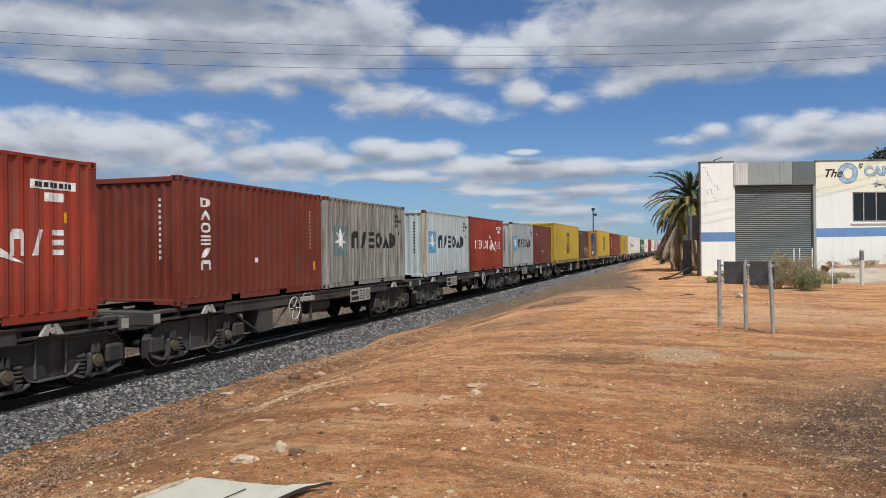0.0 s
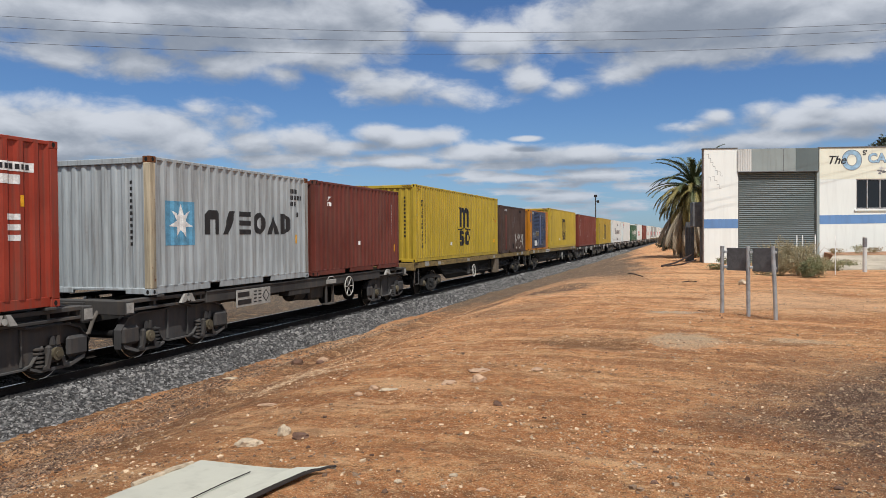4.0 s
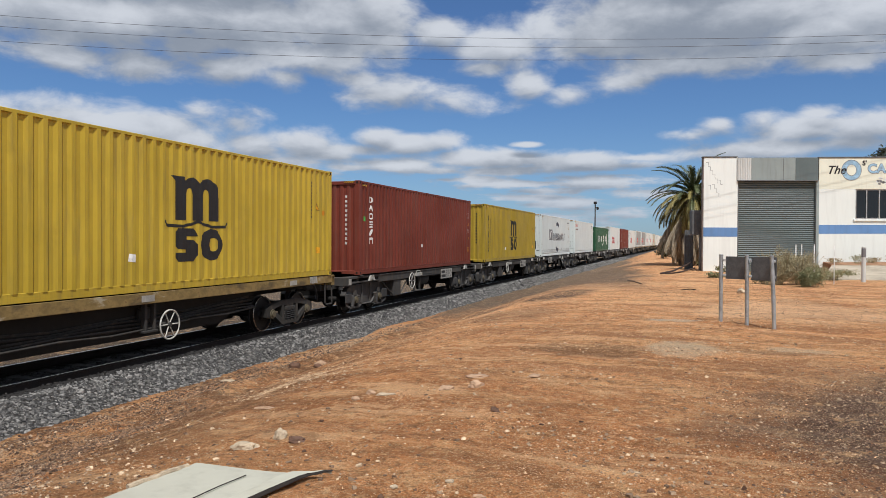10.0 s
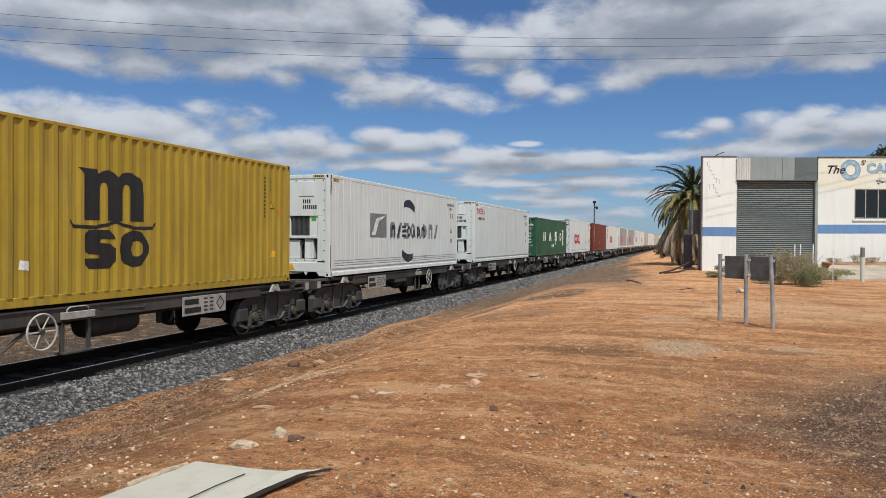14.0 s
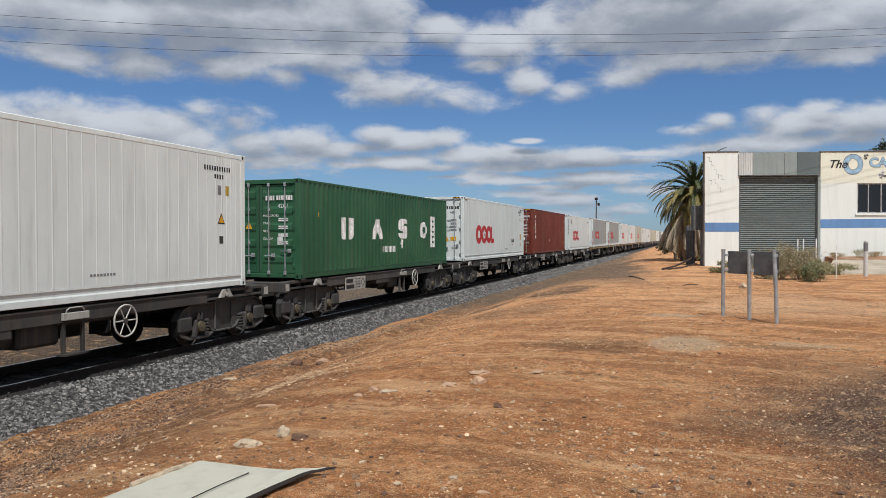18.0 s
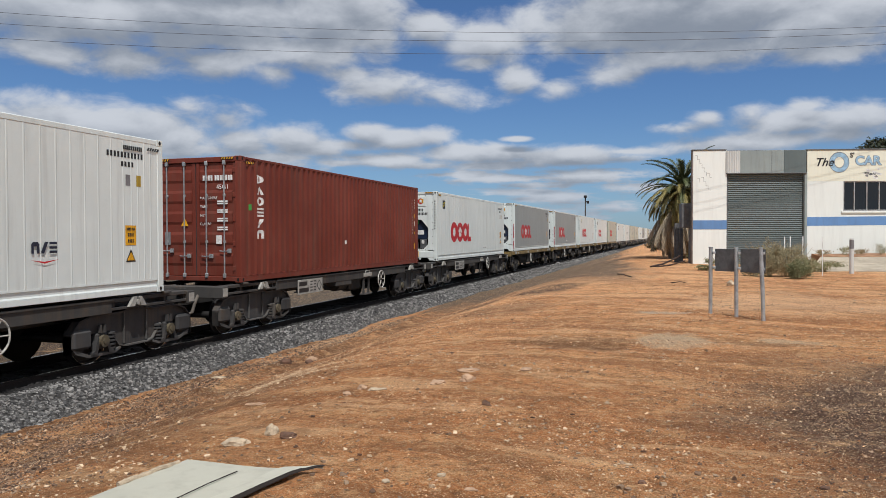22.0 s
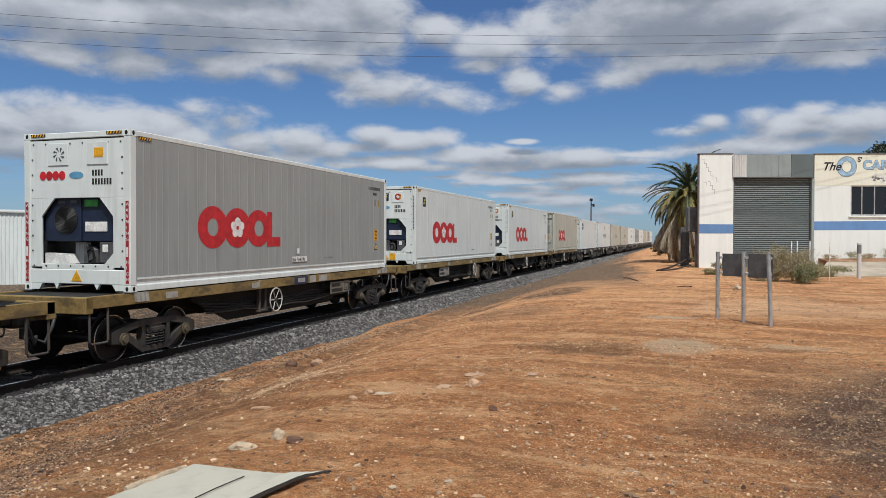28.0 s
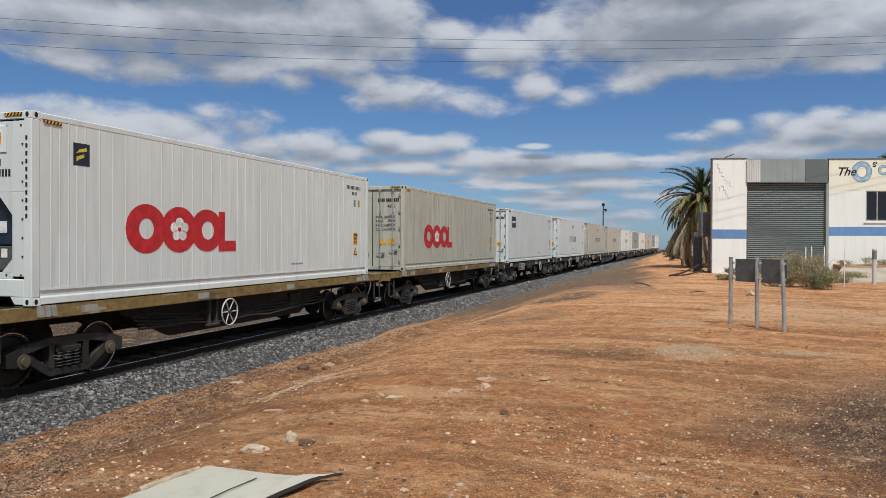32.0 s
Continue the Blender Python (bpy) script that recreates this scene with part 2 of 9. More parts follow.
class Geo:
    """Gathers corners and faces of one part."""

    def __init__(self):
        self.v, self.f, self.m, self.slot = [], [], [], 0

    def add(self, verts, faces):
        k = len(self.v)
        self.v += [tuple(p) for p in verts]
        self.f += [tuple(i + k for i in face) for face in faces]
        self.m += [self.slot] * len(faces)
        return self

    def box(self, x0, x1, y0, y1, z0, z1):
        return self.add([(x0, y0, z0), (x1, y0, z0), (x1, y1, z0), (x0, y1, z0), (x0, y0, z1), (x1, y0, z1), (x1, y1, z1), (x0, y1, z1)],
                        [(3, 2, 1, 0), (4, 5, 6, 7), (0, 1, 5, 4), (1, 2, 6, 5), (2, 3, 7, 6), (3, 0, 4, 7)])

    def cbox(self, x0, x1, y0, y1, z0, z1, c=0.008):
        """A box with its edges taken off."""
        lo, hi = (x0, y0, z0), (x1, y1, z1)
        verts, index = [], {}
        for sx in (0, 1):
            for sy in (0, 1):
                for sz in (0, 1):
                    s = (sx, sy, sz)
                    for axis in range(3):
                        p = [(hi if s[i] else lo)[i] - (0 if i == axis else (c if s[i] else -c)) for i in range(3)]
                        index[s, axis] = len(verts)
                        verts.append(p)
        faces = []
        for axis in range(3):
            a, b = (axis + 1) % 3, (axis + 2) % 3
            for side in (0, 1):
                ring = []
                for pa, pb in ((0, 0), (1, 0), (1, 1), (0, 1)):
                    s = [0, 0, 0]
                    s[axis], s[a], s[b] = side, pa, pb
                    ring.append(index[tuple(s), axis])
                faces.append(tuple(ring if side else ring[::-1]))
            for pa in (0, 1):
                for pb in (0, 1):
                    s0, s1 = [0, 0, 0], [0, 0, 0]
                    s0[axis], s0[a], s0[b] = 0, pa, pb
                    s1[axis], s1[a], s1[b] = 1, pa, pb
                    s0, s1 = tuple(s0), tuple(s1)
                    quad = (index[s0, a], index[s1, a], index[s1, b], index[s0, b])
                    faces.append(quad if pa == pb else quad[::-1])
        for sx in (0, 1):
            for sy in (0, 1):
                for sz in (0, 1):
                    s = (sx, sy, sz)
                    tri = tuple(index[s, i] for i in range(3))
                    faces.append(tri if (sx + sy + sz) % 2 else tri[::-1])
        return self.add(verts, faces)

    def prism(self, poly, axis, a, b):
        """A flat outline pushed along an axis; poly is in the two other axes, in turn."""
        n = len(poly)
        area = sum(poly[i][0] * poly[(i + 1) % n][1] - poly[(i + 1) % n][0] * poly[i][1] for i in range(n))
        if (area < 0) != (axis == 1):
            poly = poly[::-1]
        if a > b:
            a, b = b, a

        def at(p, d):
            return (d, p[0], p[1]) if axis == 0 else (p[0], d, p[1]) if axis == 1 else (p[0], p[1], d)
        verts = [at(p, a) for p in poly] + [at(p, b) for p in poly]
        faces = [tuple(range(n - 1, -1, -1)), tuple(range(n, 2 * n))]
        faces += [(i, (i + 1) % n, n + (i + 1) % n, n + i) for i in range(n)]
        return self.add(verts, faces)

    def cyl(self, axis, c, r, a, b, n=16, r2=None, phase=0.0):
        """A round bar along an axis about c (the two other axes); r2: its other end's radius."""
        r2 = r if r2 is None else r2

        def at(u, w, d):
            return (d, u, w) if axis == 0 else (w, d, u) if axis == 1 else (u, w, d)
        verts = []
        cu, cw = c if axis != 1 else (c[1], c[0])
        for rr, d in ((r, a), (r2, b)):
            verts += [at(cu + rr * math.cos(phase + 2 * math.pi * i / n), cw + rr * math.sin(phase + 2 * math.pi * i / n), d) for i in range(n)]
        faces = [tuple(range(n - 1, -1, -1)), tuple(range(n, 2 * n))]
        faces += [(i, (i + 1) % n, n + (i + 1) % n, n + i) for i in range(n)]
        return self.add(verts, faces)

    def lathe(self, axis, c, rings, n=24):
        """Rings (radius, place along the axis), closed at both ends."""
        def at(u, w, d):
            return (d, u, w) if axis == 0 else (w, d, u) if axis == 1 else (u, w, d)
        cu, cw = c if axis != 1 else (c[1], c[0])
        verts = [at(cu + r * math.cos(2 * math.pi * i / n), cw + r * math.sin(2 * math.pi * i / n), d) for r, d in rings for i in range(n)]
        faces = [tuple(range(n - 1, -1, -1)), tuple(range((len(rings) - 1) * n, len(rings) * n))]
        for k in range(len(rings) - 1):
            faces += [(k * n + i, k * n + (i + 1) % n, (k + 1) * n + (i + 1) % n, (k + 1) * n + i) for i in range(n)]
        return self.add(verts, faces)

    def tube(self, points, r, n=6):
        """A round bar along a line of points."""
        rings = []
        pts = [Vector(p) for p in points]
        for i, p in enumerate(pts):
            d = (pts[min(i + 1, len(pts) - 1)] - pts[max(i - 1, 0)]).normalized()
            side = d.cross(Vector((0, 0, 1)) if abs(d.z) < 0.9 else Vector((1, 0, 0))).normalized()
            other = side.cross(d)
            rings.append([p + r * (math.cos(2 * math.pi * j / n) * side + math.sin(2 * math.pi * j / n) * other) for j in range(n)])
        verts = [p for ring in rings for p in ring]
        faces = [tuple(range(n)), tuple(range((len(pts) - 1) * n + n - 1, (len(pts) - 1) * n - 1, -1))]
        for k in range(len(pts) - 1):
            faces += [(k * n + j, (k + 1) * n + j, (k + 1) * n + (j + 1) % n, k * n + (j + 1) % n) for j in range(n)]
        return self.add(verts, faces)

    def mesh(self, name, *materials, smooth=False):
        me = bpy.data.meshes.new(name)
        me.from_pydata(self.v, [], self.f)
        for m in materials:
            me.materials.append(m)
        if len(materials) > 1:
            me.polygons.foreach_set("material_index", self.m)
        if smooth:
            me.polygons.foreach_set("use_smooth", [True] * len(self.f))
            me.set_sharp_from_angle(angle=radians(38))
        me.update()
        return me


def part(name, geo, material, parent=None, label="", at=None, smooth=False):
    """One mesh object under a thing or a part."""
    me = geo if isinstance(geo, bpy.types.Mesh) else geo.mesh(name, *(material if isinstance(material, tuple) else (material,)), smooth=smooth)
    ob = new(name, me)
    if parent is not None:
        ob.parent = parent
    if at is not None:
        ob.matrix_basis = at
    return tagged(ob, label)


def thing(name, label, category, at=None, group="", kind=""):
    """An Empty at a thing's base that holds its parts."""
    ob = new(name)
    ob.empty_display_size = 0.3
    if at is not None:
        ob.matrix_basis = at
    return tagged(ob, label, category, group, kind)


# ---- the line: a wide curve that climbs gently ----
BEND, BEND_END, CLIMB, RAIL_TOP = 0.00061, 38.0, 0.00783, -0.20


def heading(s):
    return BEND * min(max(s, 0.0), BEND_END)


def on_line(s, off=0.0, z=0.0):
    """Metres along the line, metres to its right, height over the rails' datum."""
    h, on = heading(s), min(max(s, 0.0), BEND_END)
    x, y = (1 - math.cos(BEND * on)) / BEND, math.sin(BEND * on) / BEND
    rest = s - on
    return Vector((x + rest * math.sin(h) + off * math.cos(h), y + rest * math.cos(h) - off * math.sin(h), CLIMB * s + z))


def line_pose(s, z):
    p = on_line(s, 0.0, z)
    return pose(p.x, p.y, p.z, math.degrees(CLIMB), 0, -math.degrees(heading(s)))


def run(t):
    """How far the train has gone."""
    return 7.4888 * t + 0.01130 * t * t



# ---- materials ----


def material(name):
    m = bpy.data.materials.new(name)
    m.use_nodes = True
    n = Nodes(m.node_tree)
    shader = m.node_tree.nodes["Principled BSDF"]
    return m, n, shader


def local(n, spread=0.0):
    """An object's own coordinates, moved by chance from object to object."""
    co = n.put("ShaderNodeTexCoord").outputs["Object"]
    if not spread:
        return co
    add = n.put("ShaderNodeVectorMath")
    add.operation = "ADD"
    n.link(co, add.inputs[0])
    k = n.math("MULTIPLY", n.put("ShaderNodeObjectInfo").outputs["Random"], spread)
    n.link(n.join(k, n.math("MULTIPLY", k, 1.7), n.math("MULTIPLY", k, 0.6)), add.inputs[1])
    return add.outputs[0]


def bumped(n, shader, height, strength, distance):
    b = n.put("ShaderNodeBump")
    b.inputs["Strength"].default_value, b.inputs["Distance"].default_value = strength, distance
    n.link(height, b.inputs["Height"])
    n.link(b.outputs[0], shader.inputs["Normal"])


def paint(name, colour, rough=0.5, grime=0.35, rust=0.0, fade=0.25, spread=40.0, streak=0.0):
    """Old paint on steel: faded patches, streaks that run down, a little rust."""
    m, n, sh = material(name)
    co = local(n, spread)
    big = n.noise(co, 0.55, 5.0, 0.6)
    fine = n.noise(co, 9.0, 5.0, 0.65)
    run_down = n.noise(n.scale(co, 2.6, 2.6, 0.22), 2.0, 6.0, 0.62)
    pale = tuple(min(1.0, c * (1 + fade) + 0.03 * fade) for c in colour)
    deep = tuple(c * (1 - 0.6 * fade) for c in colour)
    base = n.mix(n.ramp(big, 0.32, 0.68), deep, pale)
    dirt = n.math("MULTIPLY", n.ramp(n.math("ADD", n.math("MULTIPLY", run_down, 0.75), n.math("MULTIPLY", big, 0.25)), 0.47, 0.68), grime)
    base = n.mix(dirt, base, (0.10, 0.078, 0.058))
    base = n.mix(n.math("MULTIPLY", n.ramp(n.noise(co, 2.3, 7.0, 0.72), 0.56, 0.74), grime * 0.6), base, tuple(c * 0.55 for c in colour))
    scuff = n.noise(n.scale(co, 3.0, 3.0, 1.2), 3.1, 8.0, 0.75)
    base = n.mix(n.math("MULTIPLY", n.ramp(scuff, 0.66, 0.72), 0.35), base, tuple(min(0.8, c * 1.5 + 0.06) for c in colour))
    if streak:
        drip = n.noise(n.scale(co, 7.0, 7.0, 0.30), 2.2, 5.0, 0.65)
        base = n.mix(n.math("MULTIPLY", n.ramp(drip, 0.50, 0.62), streak), base, (0.085, 0.068, 0.052))
        base = n.mix(n.math("MULTIPLY", n.ramp(drip, 0.44, 0.34), streak * 0.5), base, pale)
    if rust:
        spots = n.math("MULTIPLY", n.ramp(n.math("ADD", n.math("MULTIPLY", fine, 0.6), n.math("MULTIPLY", run_down, 0.4)), 0.60, 0.68), rust)
        base = n.mix(spots, base, (0.13, 0.052, 0.022))
    tint = n.math("ADD", 0.94, n.math("MULTIPLY", n.put("ShaderNodeObjectInfo").outputs["Random"], 0.10))
    n.link(n.mix(1.0, base, n.join(tint, tint, tint), "MULTIPLY"), sh.inputs["Base Color"])
    n.link(n.math("ADD", rough - 0.1, n.math("MULTIPLY", fine, 0.25)), sh.inputs["Roughness"])
    sh.inputs["Specular IOR Level"].default_value = 0.32
    bumped(n, sh, n.math("ADD", fine, n.math("MULTIPLY", big, 2.0)), 0.16, 0.012)
    return m


def plain(name, colour, rough=0.6, metal=0.0, spot=0.25, scale=6.0, bump=0.1):
    """A surface with wear at two scales."""
    m, n, sh = material(name)
    co = local(n, 30.0)
    a, b = n.noise(co, scale, 5.0, 0.6), n.noise(co, scale * 7, 4.0, 0.6)
    f = n.math("ADD", n.math("MULTIPLY", a, 0.65), n.math("MULTIPLY", b, 0.35))
    n.link(n.mix(n.ramp(f, 0.35, 0.65), tuple(c * (1 - spot) for c in colour), tuple(min(1, c * (1 + spot)) for c in colour)), sh.inputs["Base Color"])
    sh.inputs["Metallic"].default_value = metal
    n.link(n.math("ADD", rough - 0.12, n.math("MULTIPLY", b, 0.24)), sh.inputs["Roughness"])
    bumped(n, sh, b, bump, 0.01)
    return m


def flaking_tan():
    """Ochre wagon paint, rubbed to primer and smeared with oil and dust along its length."""
    m, n, sh = material("wagon tan")
    co = local(n, 40.0)
    blotch = n.noise(n.scale(co, 1.0, 0.45, 1.6), 2.1, 6.0, 0.66)
    spots = n.noise(n.scale(co, 1.0, 0.7, 1.0), 7.0, 6.0, 0.7)
    fine = n.noise(co, 28.0, 4.0, 0.6)
    base = n.mix(n.ramp(spots, 0.35, 0.65), (0.172, 0.116, 0.039), (0.27, 0.186, 0.064))
    base = n.mix(n.math("MULTIPLY", n.ramp(blotch, 0.52, 0.62), 0.60), base, (0.045, 0.036, 0.026))
    base = n.mix(n.math("MULTIPLY", n.ramp(blotch, 0.40, 0.33), 0.8), base, (0.42, 0.38, 0.28))
    base = n.mix(n.math("MULTIPLY", n.ramp(spots, 0.60, 0.68), 0.7), base, (0.10, 0.042, 0.020))
    n.link(base, sh.inputs["Base Color"])
    sh.inputs["Roughness"].default_value = 0.75
    bumped(n, sh, n.math("ADD", spots, n.math("MULTIPLY", fine, 0.4)), 0.3, 0.01)
    return m


M = {}
STREAKED = {"weathered grey": 0.75, "pale blue grey": 0.22, "light grey": 0.30, "signal red": 0.30, "brick red": 0.12, "maroon": 0.25, "mustard yellow": 0.10, "dull yellow": 0.15, "cream white": 0.2}
# bogie black is deepened to carry shade under the wagons
for key, colour, rough, grime, rust, fade in (
        ("signal red", (0.275, 0.030, 0.0125), 0.5, 0.40, 0.25, 0.3), ("brick red", (0.162, 0.0295, 0.0165), 0.55, 0.35, 0.15, 0.2),
        ("maroon", (0.125, 0.025, 0.016), 0.55, 0.4, 0.2, 0.25), ("weathered grey", (0.265, 0.265, 0.245), 0.65, 0.95, 0.35, 0.25),
        ("pale blue grey", (0.470, 0.540, 0.550), 0.5, 0.4, 0.3, 0.12), ("light grey", (0.352, 0.388, 0.400), 0.5, 0.4, 0.2, 0.15),
        ("mustard yellow", (0.475, 0.335, 0.032), 0.5, 0.35, 0.06, 0.14), ("dull yellow", (0.41, 0.283, 0.029), 0.5, 0.4, 0.06, 0.14),
        ("umber brown", (0.064, 0.036, 0.028), 0.7, 0.6, 0.6, 0.3), ("orange", (0.52, 0.20, 0.012), 0.5, 0.5, 0.2, 0.15),
        ("slate blue", (0.022, 0.040, 0.092), 0.5, 0.35, 0.1, 0.2), ("bottle green", (0.022, 0.095, 0.045), 0.45, 0.25, 0.05, 0.2),
        ("reefer white", (0.700, 0.755, 0.735), 0.42, 0.17, 0.0, 0.06), ("reefer grey", (0.300, 0.322, 0.314), 0.5, 0.2, 0.0, 0.06),
        ("cream white", (0.510, 0.510, 0.425), 0.5, 0.3, 0.03, 0.08), ("wagon grey", (0.044, 0.042, 0.040), 0.75, 0.7, 0.25, 0.35),
        ("bogie black", (0.024, 0.023, 0.021), 0.7, 0.5, 0.15, 0.35), ("plate grey", (0.037, 0.036, 0.036), 0.7, 0.6, 0.1, 0.35), ("plate edge", (0.080, 0.078, 0.075), 0.7, 0.6, 0.1, 0.35), ("box tan", (0.17, 0.135, 0.095), 0.7, 0.5, 0.1, 0.3), ("greasy brown", (0.098, 0.082, 0.052), 0.6, 0.5, 0.2, 0.3)):
    M[key] = paint(key, colour, rough, grime, rust, fade, 40.0, STREAKED.get(key, 0.0))
# undersides, rail sides, wheels and sleepers have the train's shade in their colour
for key, colour, rough, metal in (
        ("underside shade", (0.010, 0.010, 0.009), 0.85, 0.0), ("worn steel", (0.80, 0.72, 0.62), 0.27, 1.0), ("rail side", (0.022, 0.016, 0.013), 0.8, 0.1),
        ("wheel steel", (0.013, 0.012, 0.0115), 0.6, 0.1), ("galvanised", (0.42, 0.44, 0.45), 0.45, 0.6), ("white paint", (0.74, 0.74, 0.72), 0.5, 0.0),
        ("grimy white", (0.34, 0.33, 0.30), 0.65, 0.0), ("board grey", (0.17, 0.155, 0.12), 0.7, 0.0), ("wheel white", (0.46, 0.45, 0.41), 0.65, 0.0), ("black paint", (0.012, 0.012, 0.013), 0.5, 0.0), ("navy paint", (0.012, 0.018, 0.040), 0.5, 0.0),
        ("logo red", (0.50, 0.014, 0.020), 0.5, 0.0), ("logo blue", (0.10, 0.30, 0.46), 0.5, 0.0), ("label yellow", (0.72, 0.36, 0.01), 0.5, 0.0),
        ("label green", (0.05, 0.35, 0.06), 0.5, 0.0), ("unit navy", (0.010, 0.020, 0.048), 0.45, 0.0), ("hole black", (0.004, 0.004, 0.004), 0.9, 0.0),
        ("unit grey", (0.10, 0.105, 0.11), 0.5, 0.3), ("concrete sleeper", (0.045, 0.040, 0.036), 0.9, 0.0), ("warning red", (0.30, 0.02, 0.03), 0.5, 0.0),
        ("dusty hose", (0.115, 0.100, 0.085), 0.9, 0.0), ("faded grey", (0.20, 0.20, 0.21), 0.55, 0.0), ("dark plastic", (0.03, 0.032, 0.035), 0.5, 0.0)):
    M[key] = plain(key, colour, rough, metal)


def ground_material():
    """Red sandy earth with pale limestone chips, wheel marks and gravel patches."""
    m, n, sh = material("red earth")
    co = n.put("ShaderNodeTexCoord").outputs["Object"]
    x, y, z = n.split(co)
    big = n.noise(co, 0.16, 4.0, 0.55)
    mid = n.noise(co, 0.9, 6.0, 0.62)
    fine = n.noise(co, 11.0, 6.0, 0.70)
    grain = n.noise(co, 85.0, 4.0, 0.7)
    # wheel marks that run across, a little askew to the line
    lane = n.join(n.math("ADD", n.math("MULTIPLY", y, 0.95), n.math("MULTIPLY", x, 0.12)), n.math("MULTIPLY", x, 0.10), 0.0)
    marks = n.noise(lane, 1.15, 5.0, 0.60, 0.35)
    scrape = n.noise(n.join(n.math("MULTIPLY", x, 0.55), n.math("ADD", n.math("MULTIPLY", y, 1.5), n.math("MULTIPLY", x, 0.3)), 3.0), 1.6, 7.0, 0.68, 0.3)
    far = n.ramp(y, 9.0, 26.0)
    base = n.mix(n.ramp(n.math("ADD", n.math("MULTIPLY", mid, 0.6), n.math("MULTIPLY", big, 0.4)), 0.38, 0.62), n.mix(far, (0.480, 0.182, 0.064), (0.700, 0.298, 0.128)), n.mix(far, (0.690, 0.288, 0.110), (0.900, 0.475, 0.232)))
    base = n.mix(n.math("MULTIPLY", n.ramp(n.math("ADD", n.math("MULTIPLY", marks, 0.55), n.math("MULTIPLY", fine, 0.45)), 0.49, 0.58), 0.40), base, (0.850, 0.495, 0.235))
    base = n.mix(n.math("MULTIPLY", n.ramp(scrape, 0.53, 0.62), 0.42), base, (0.330, 0.140, 0.056))
    base = n.mix(n.math("MULTIPLY", n.ramp(fine, 0.53, 0.61), 0.72), base, (0.205, 0.086, 0.036))
    base = n.mix(n.math("MULTIPLY", n.ramp(fine, 0.46, 0.38), 0.60), base, (0.900, 0.560, 0.300))
    coarse = n.noise(co, 5.0, 5.0, 0.72)
    base = n.mix(n.math("MULTIPLY", n.ramp(coarse, 0.54, 0.62), 0.45), base, (0.240, 0.102, 0.043))
    base = n.mix(n.math("MULTIPLY", n.ramp(grain, 0.55, 0.63), 0.60), base, (0.150, 0.066, 0.028))
    base = n.mix(n.math("MULTIPLY", n.ramp(grain, 0.45, 0.37), 0.60), base, (0.860, 0.600, 0.320))
    # furrows left by wheels and rain: shaded hollows and lit crests put into the colour
    furrow = n.noise(n.join(n.math("MULTIPLY", x, 0.32), n.math("ADD", n.math("MULTIPLY", y, 1.25), n.math("MULTIPLY", x, 0.22)), 7.0), 1.3, 8.0, 0.66, 0.4)
    base = n.mix(n.math("MULTIPLY", n.ramp(furrow, 0.53, 0.57), 0.55), base, (0.270, 0.112, 0.047))
    base = n.mix(n.math("MULTIPLY", n.ramp(furrow, 0.46, 0.41), 0.50), base, (0.870, 0.530, 0.285))
    # grey gravel laid once over the dirt
    spot = None
    for px, py, rx, ry, w in ((13.3, 5.6, 2.9, 3.8, 1.0), (7.4, 14.8, 1.2, 1.4, 0.5), (7.4, 20.5, 1.2, 2.2, 1.0), (5.6, 19.0, 1.0, 3.0, 0.8)):
        dx, dy = n.math("DIVIDE", n.math("SUBTRACT", x, px), rx), n.math("DIVIDE", n.math("SUBTRACT", y, py), ry)
        d = n.math("SUBTRACT", 1.0, n.math("SQRT", n.math("ADD", n.math("MULTIPLY", dx, dx), n.math("MULTIPLY", dy, dy))))
        d = n.math("MULTIPLY", n.ramp(n.math("ADD", d, n.math("MULTIPLY", n.math("SUBTRACT", mid, 0.5), 0.9)), 0.0, 0.45), w)
        spot = d if spot is None else n.math("MAXIMUM", spot, d)
    base = n.mix(n.math("MULTIPLY", spot, 0.9), base, n.mix(n.ramp(fine, 0.42, 0.62), (0.052, 0.034, 0.030), (0.140, 0.090, 0.070)))
    # damp-looking darker soil towards the line
    edge = n.math("ADD", n.math("ADD", x, n.math("MULTIPLY", y, 0.22)), n.math("MULTIPLY", n.math("SUBTRACT", n.noise(co, 0.45, 5.0, 0.6), 0.5), 4.5))
    soil = n.math("MULTIPLY", n.ramp(edge, 9.3, 7.6), n.ramp(n.math("ADD", n.math("MULTIPLY", mid, 0.4), n.math("ADD", n.math("MULTIPLY", fine, 0.3), n.math("MULTIPLY", scrape, 0.3))), 0.40, 0.54))
    base = n.mix(n.math("MULTIPLY", soil, 0.58), base, (0.180, 0.084, 0.042))
    # darker soil on the bank, dark grey-brown ground beyond the line
    bank = n.math("MULTIPLY", n.ramp(x, 6.9, 5.0), n.ramp(n.math("ADD", n.math("MULTIPLY", mid, 0.5), n.math("MULTIPLY", fine, 0.5)), 0.42, 0.56))
    base = n.mix(n.math("MULTIPLY", bank, 0.66), base, (0.120, 0.062, 0.034))
    base = n.mix(n.math("MULTIPLY", n.ramp(n.math("ADD", x, n.math("MULTIPLY", mid, 2.0)), 1.2, 0.0), 0.92), base, n.mix(n.ramp(fine, 0.35, 0.65), (0.036, 0.030, 0.025), (0.078, 0.066, 0.054)))
    # dusty grey-brown verge further along the line
    ragged = n.math("MULTIPLY", n.math("SUBTRACT", n.noise(n.scale(co, 1.0, 0.35, 1.0), 0.55, 6.0, 0.65), 0.5), 9.0)
    verge = n.math("MULTIPLY", n.math("MULTIPLY", n.ramp(n.math("ADD", n.math("ADD", x, n.math("MULTIPLY", n.math("SUBTRACT", y, 31.0), 0.06)), n.math("MULTIPLY", ragged, 0.7)), 10.3, 8.2), n.ramp(y, 19.0, 28.0)), 0.9)
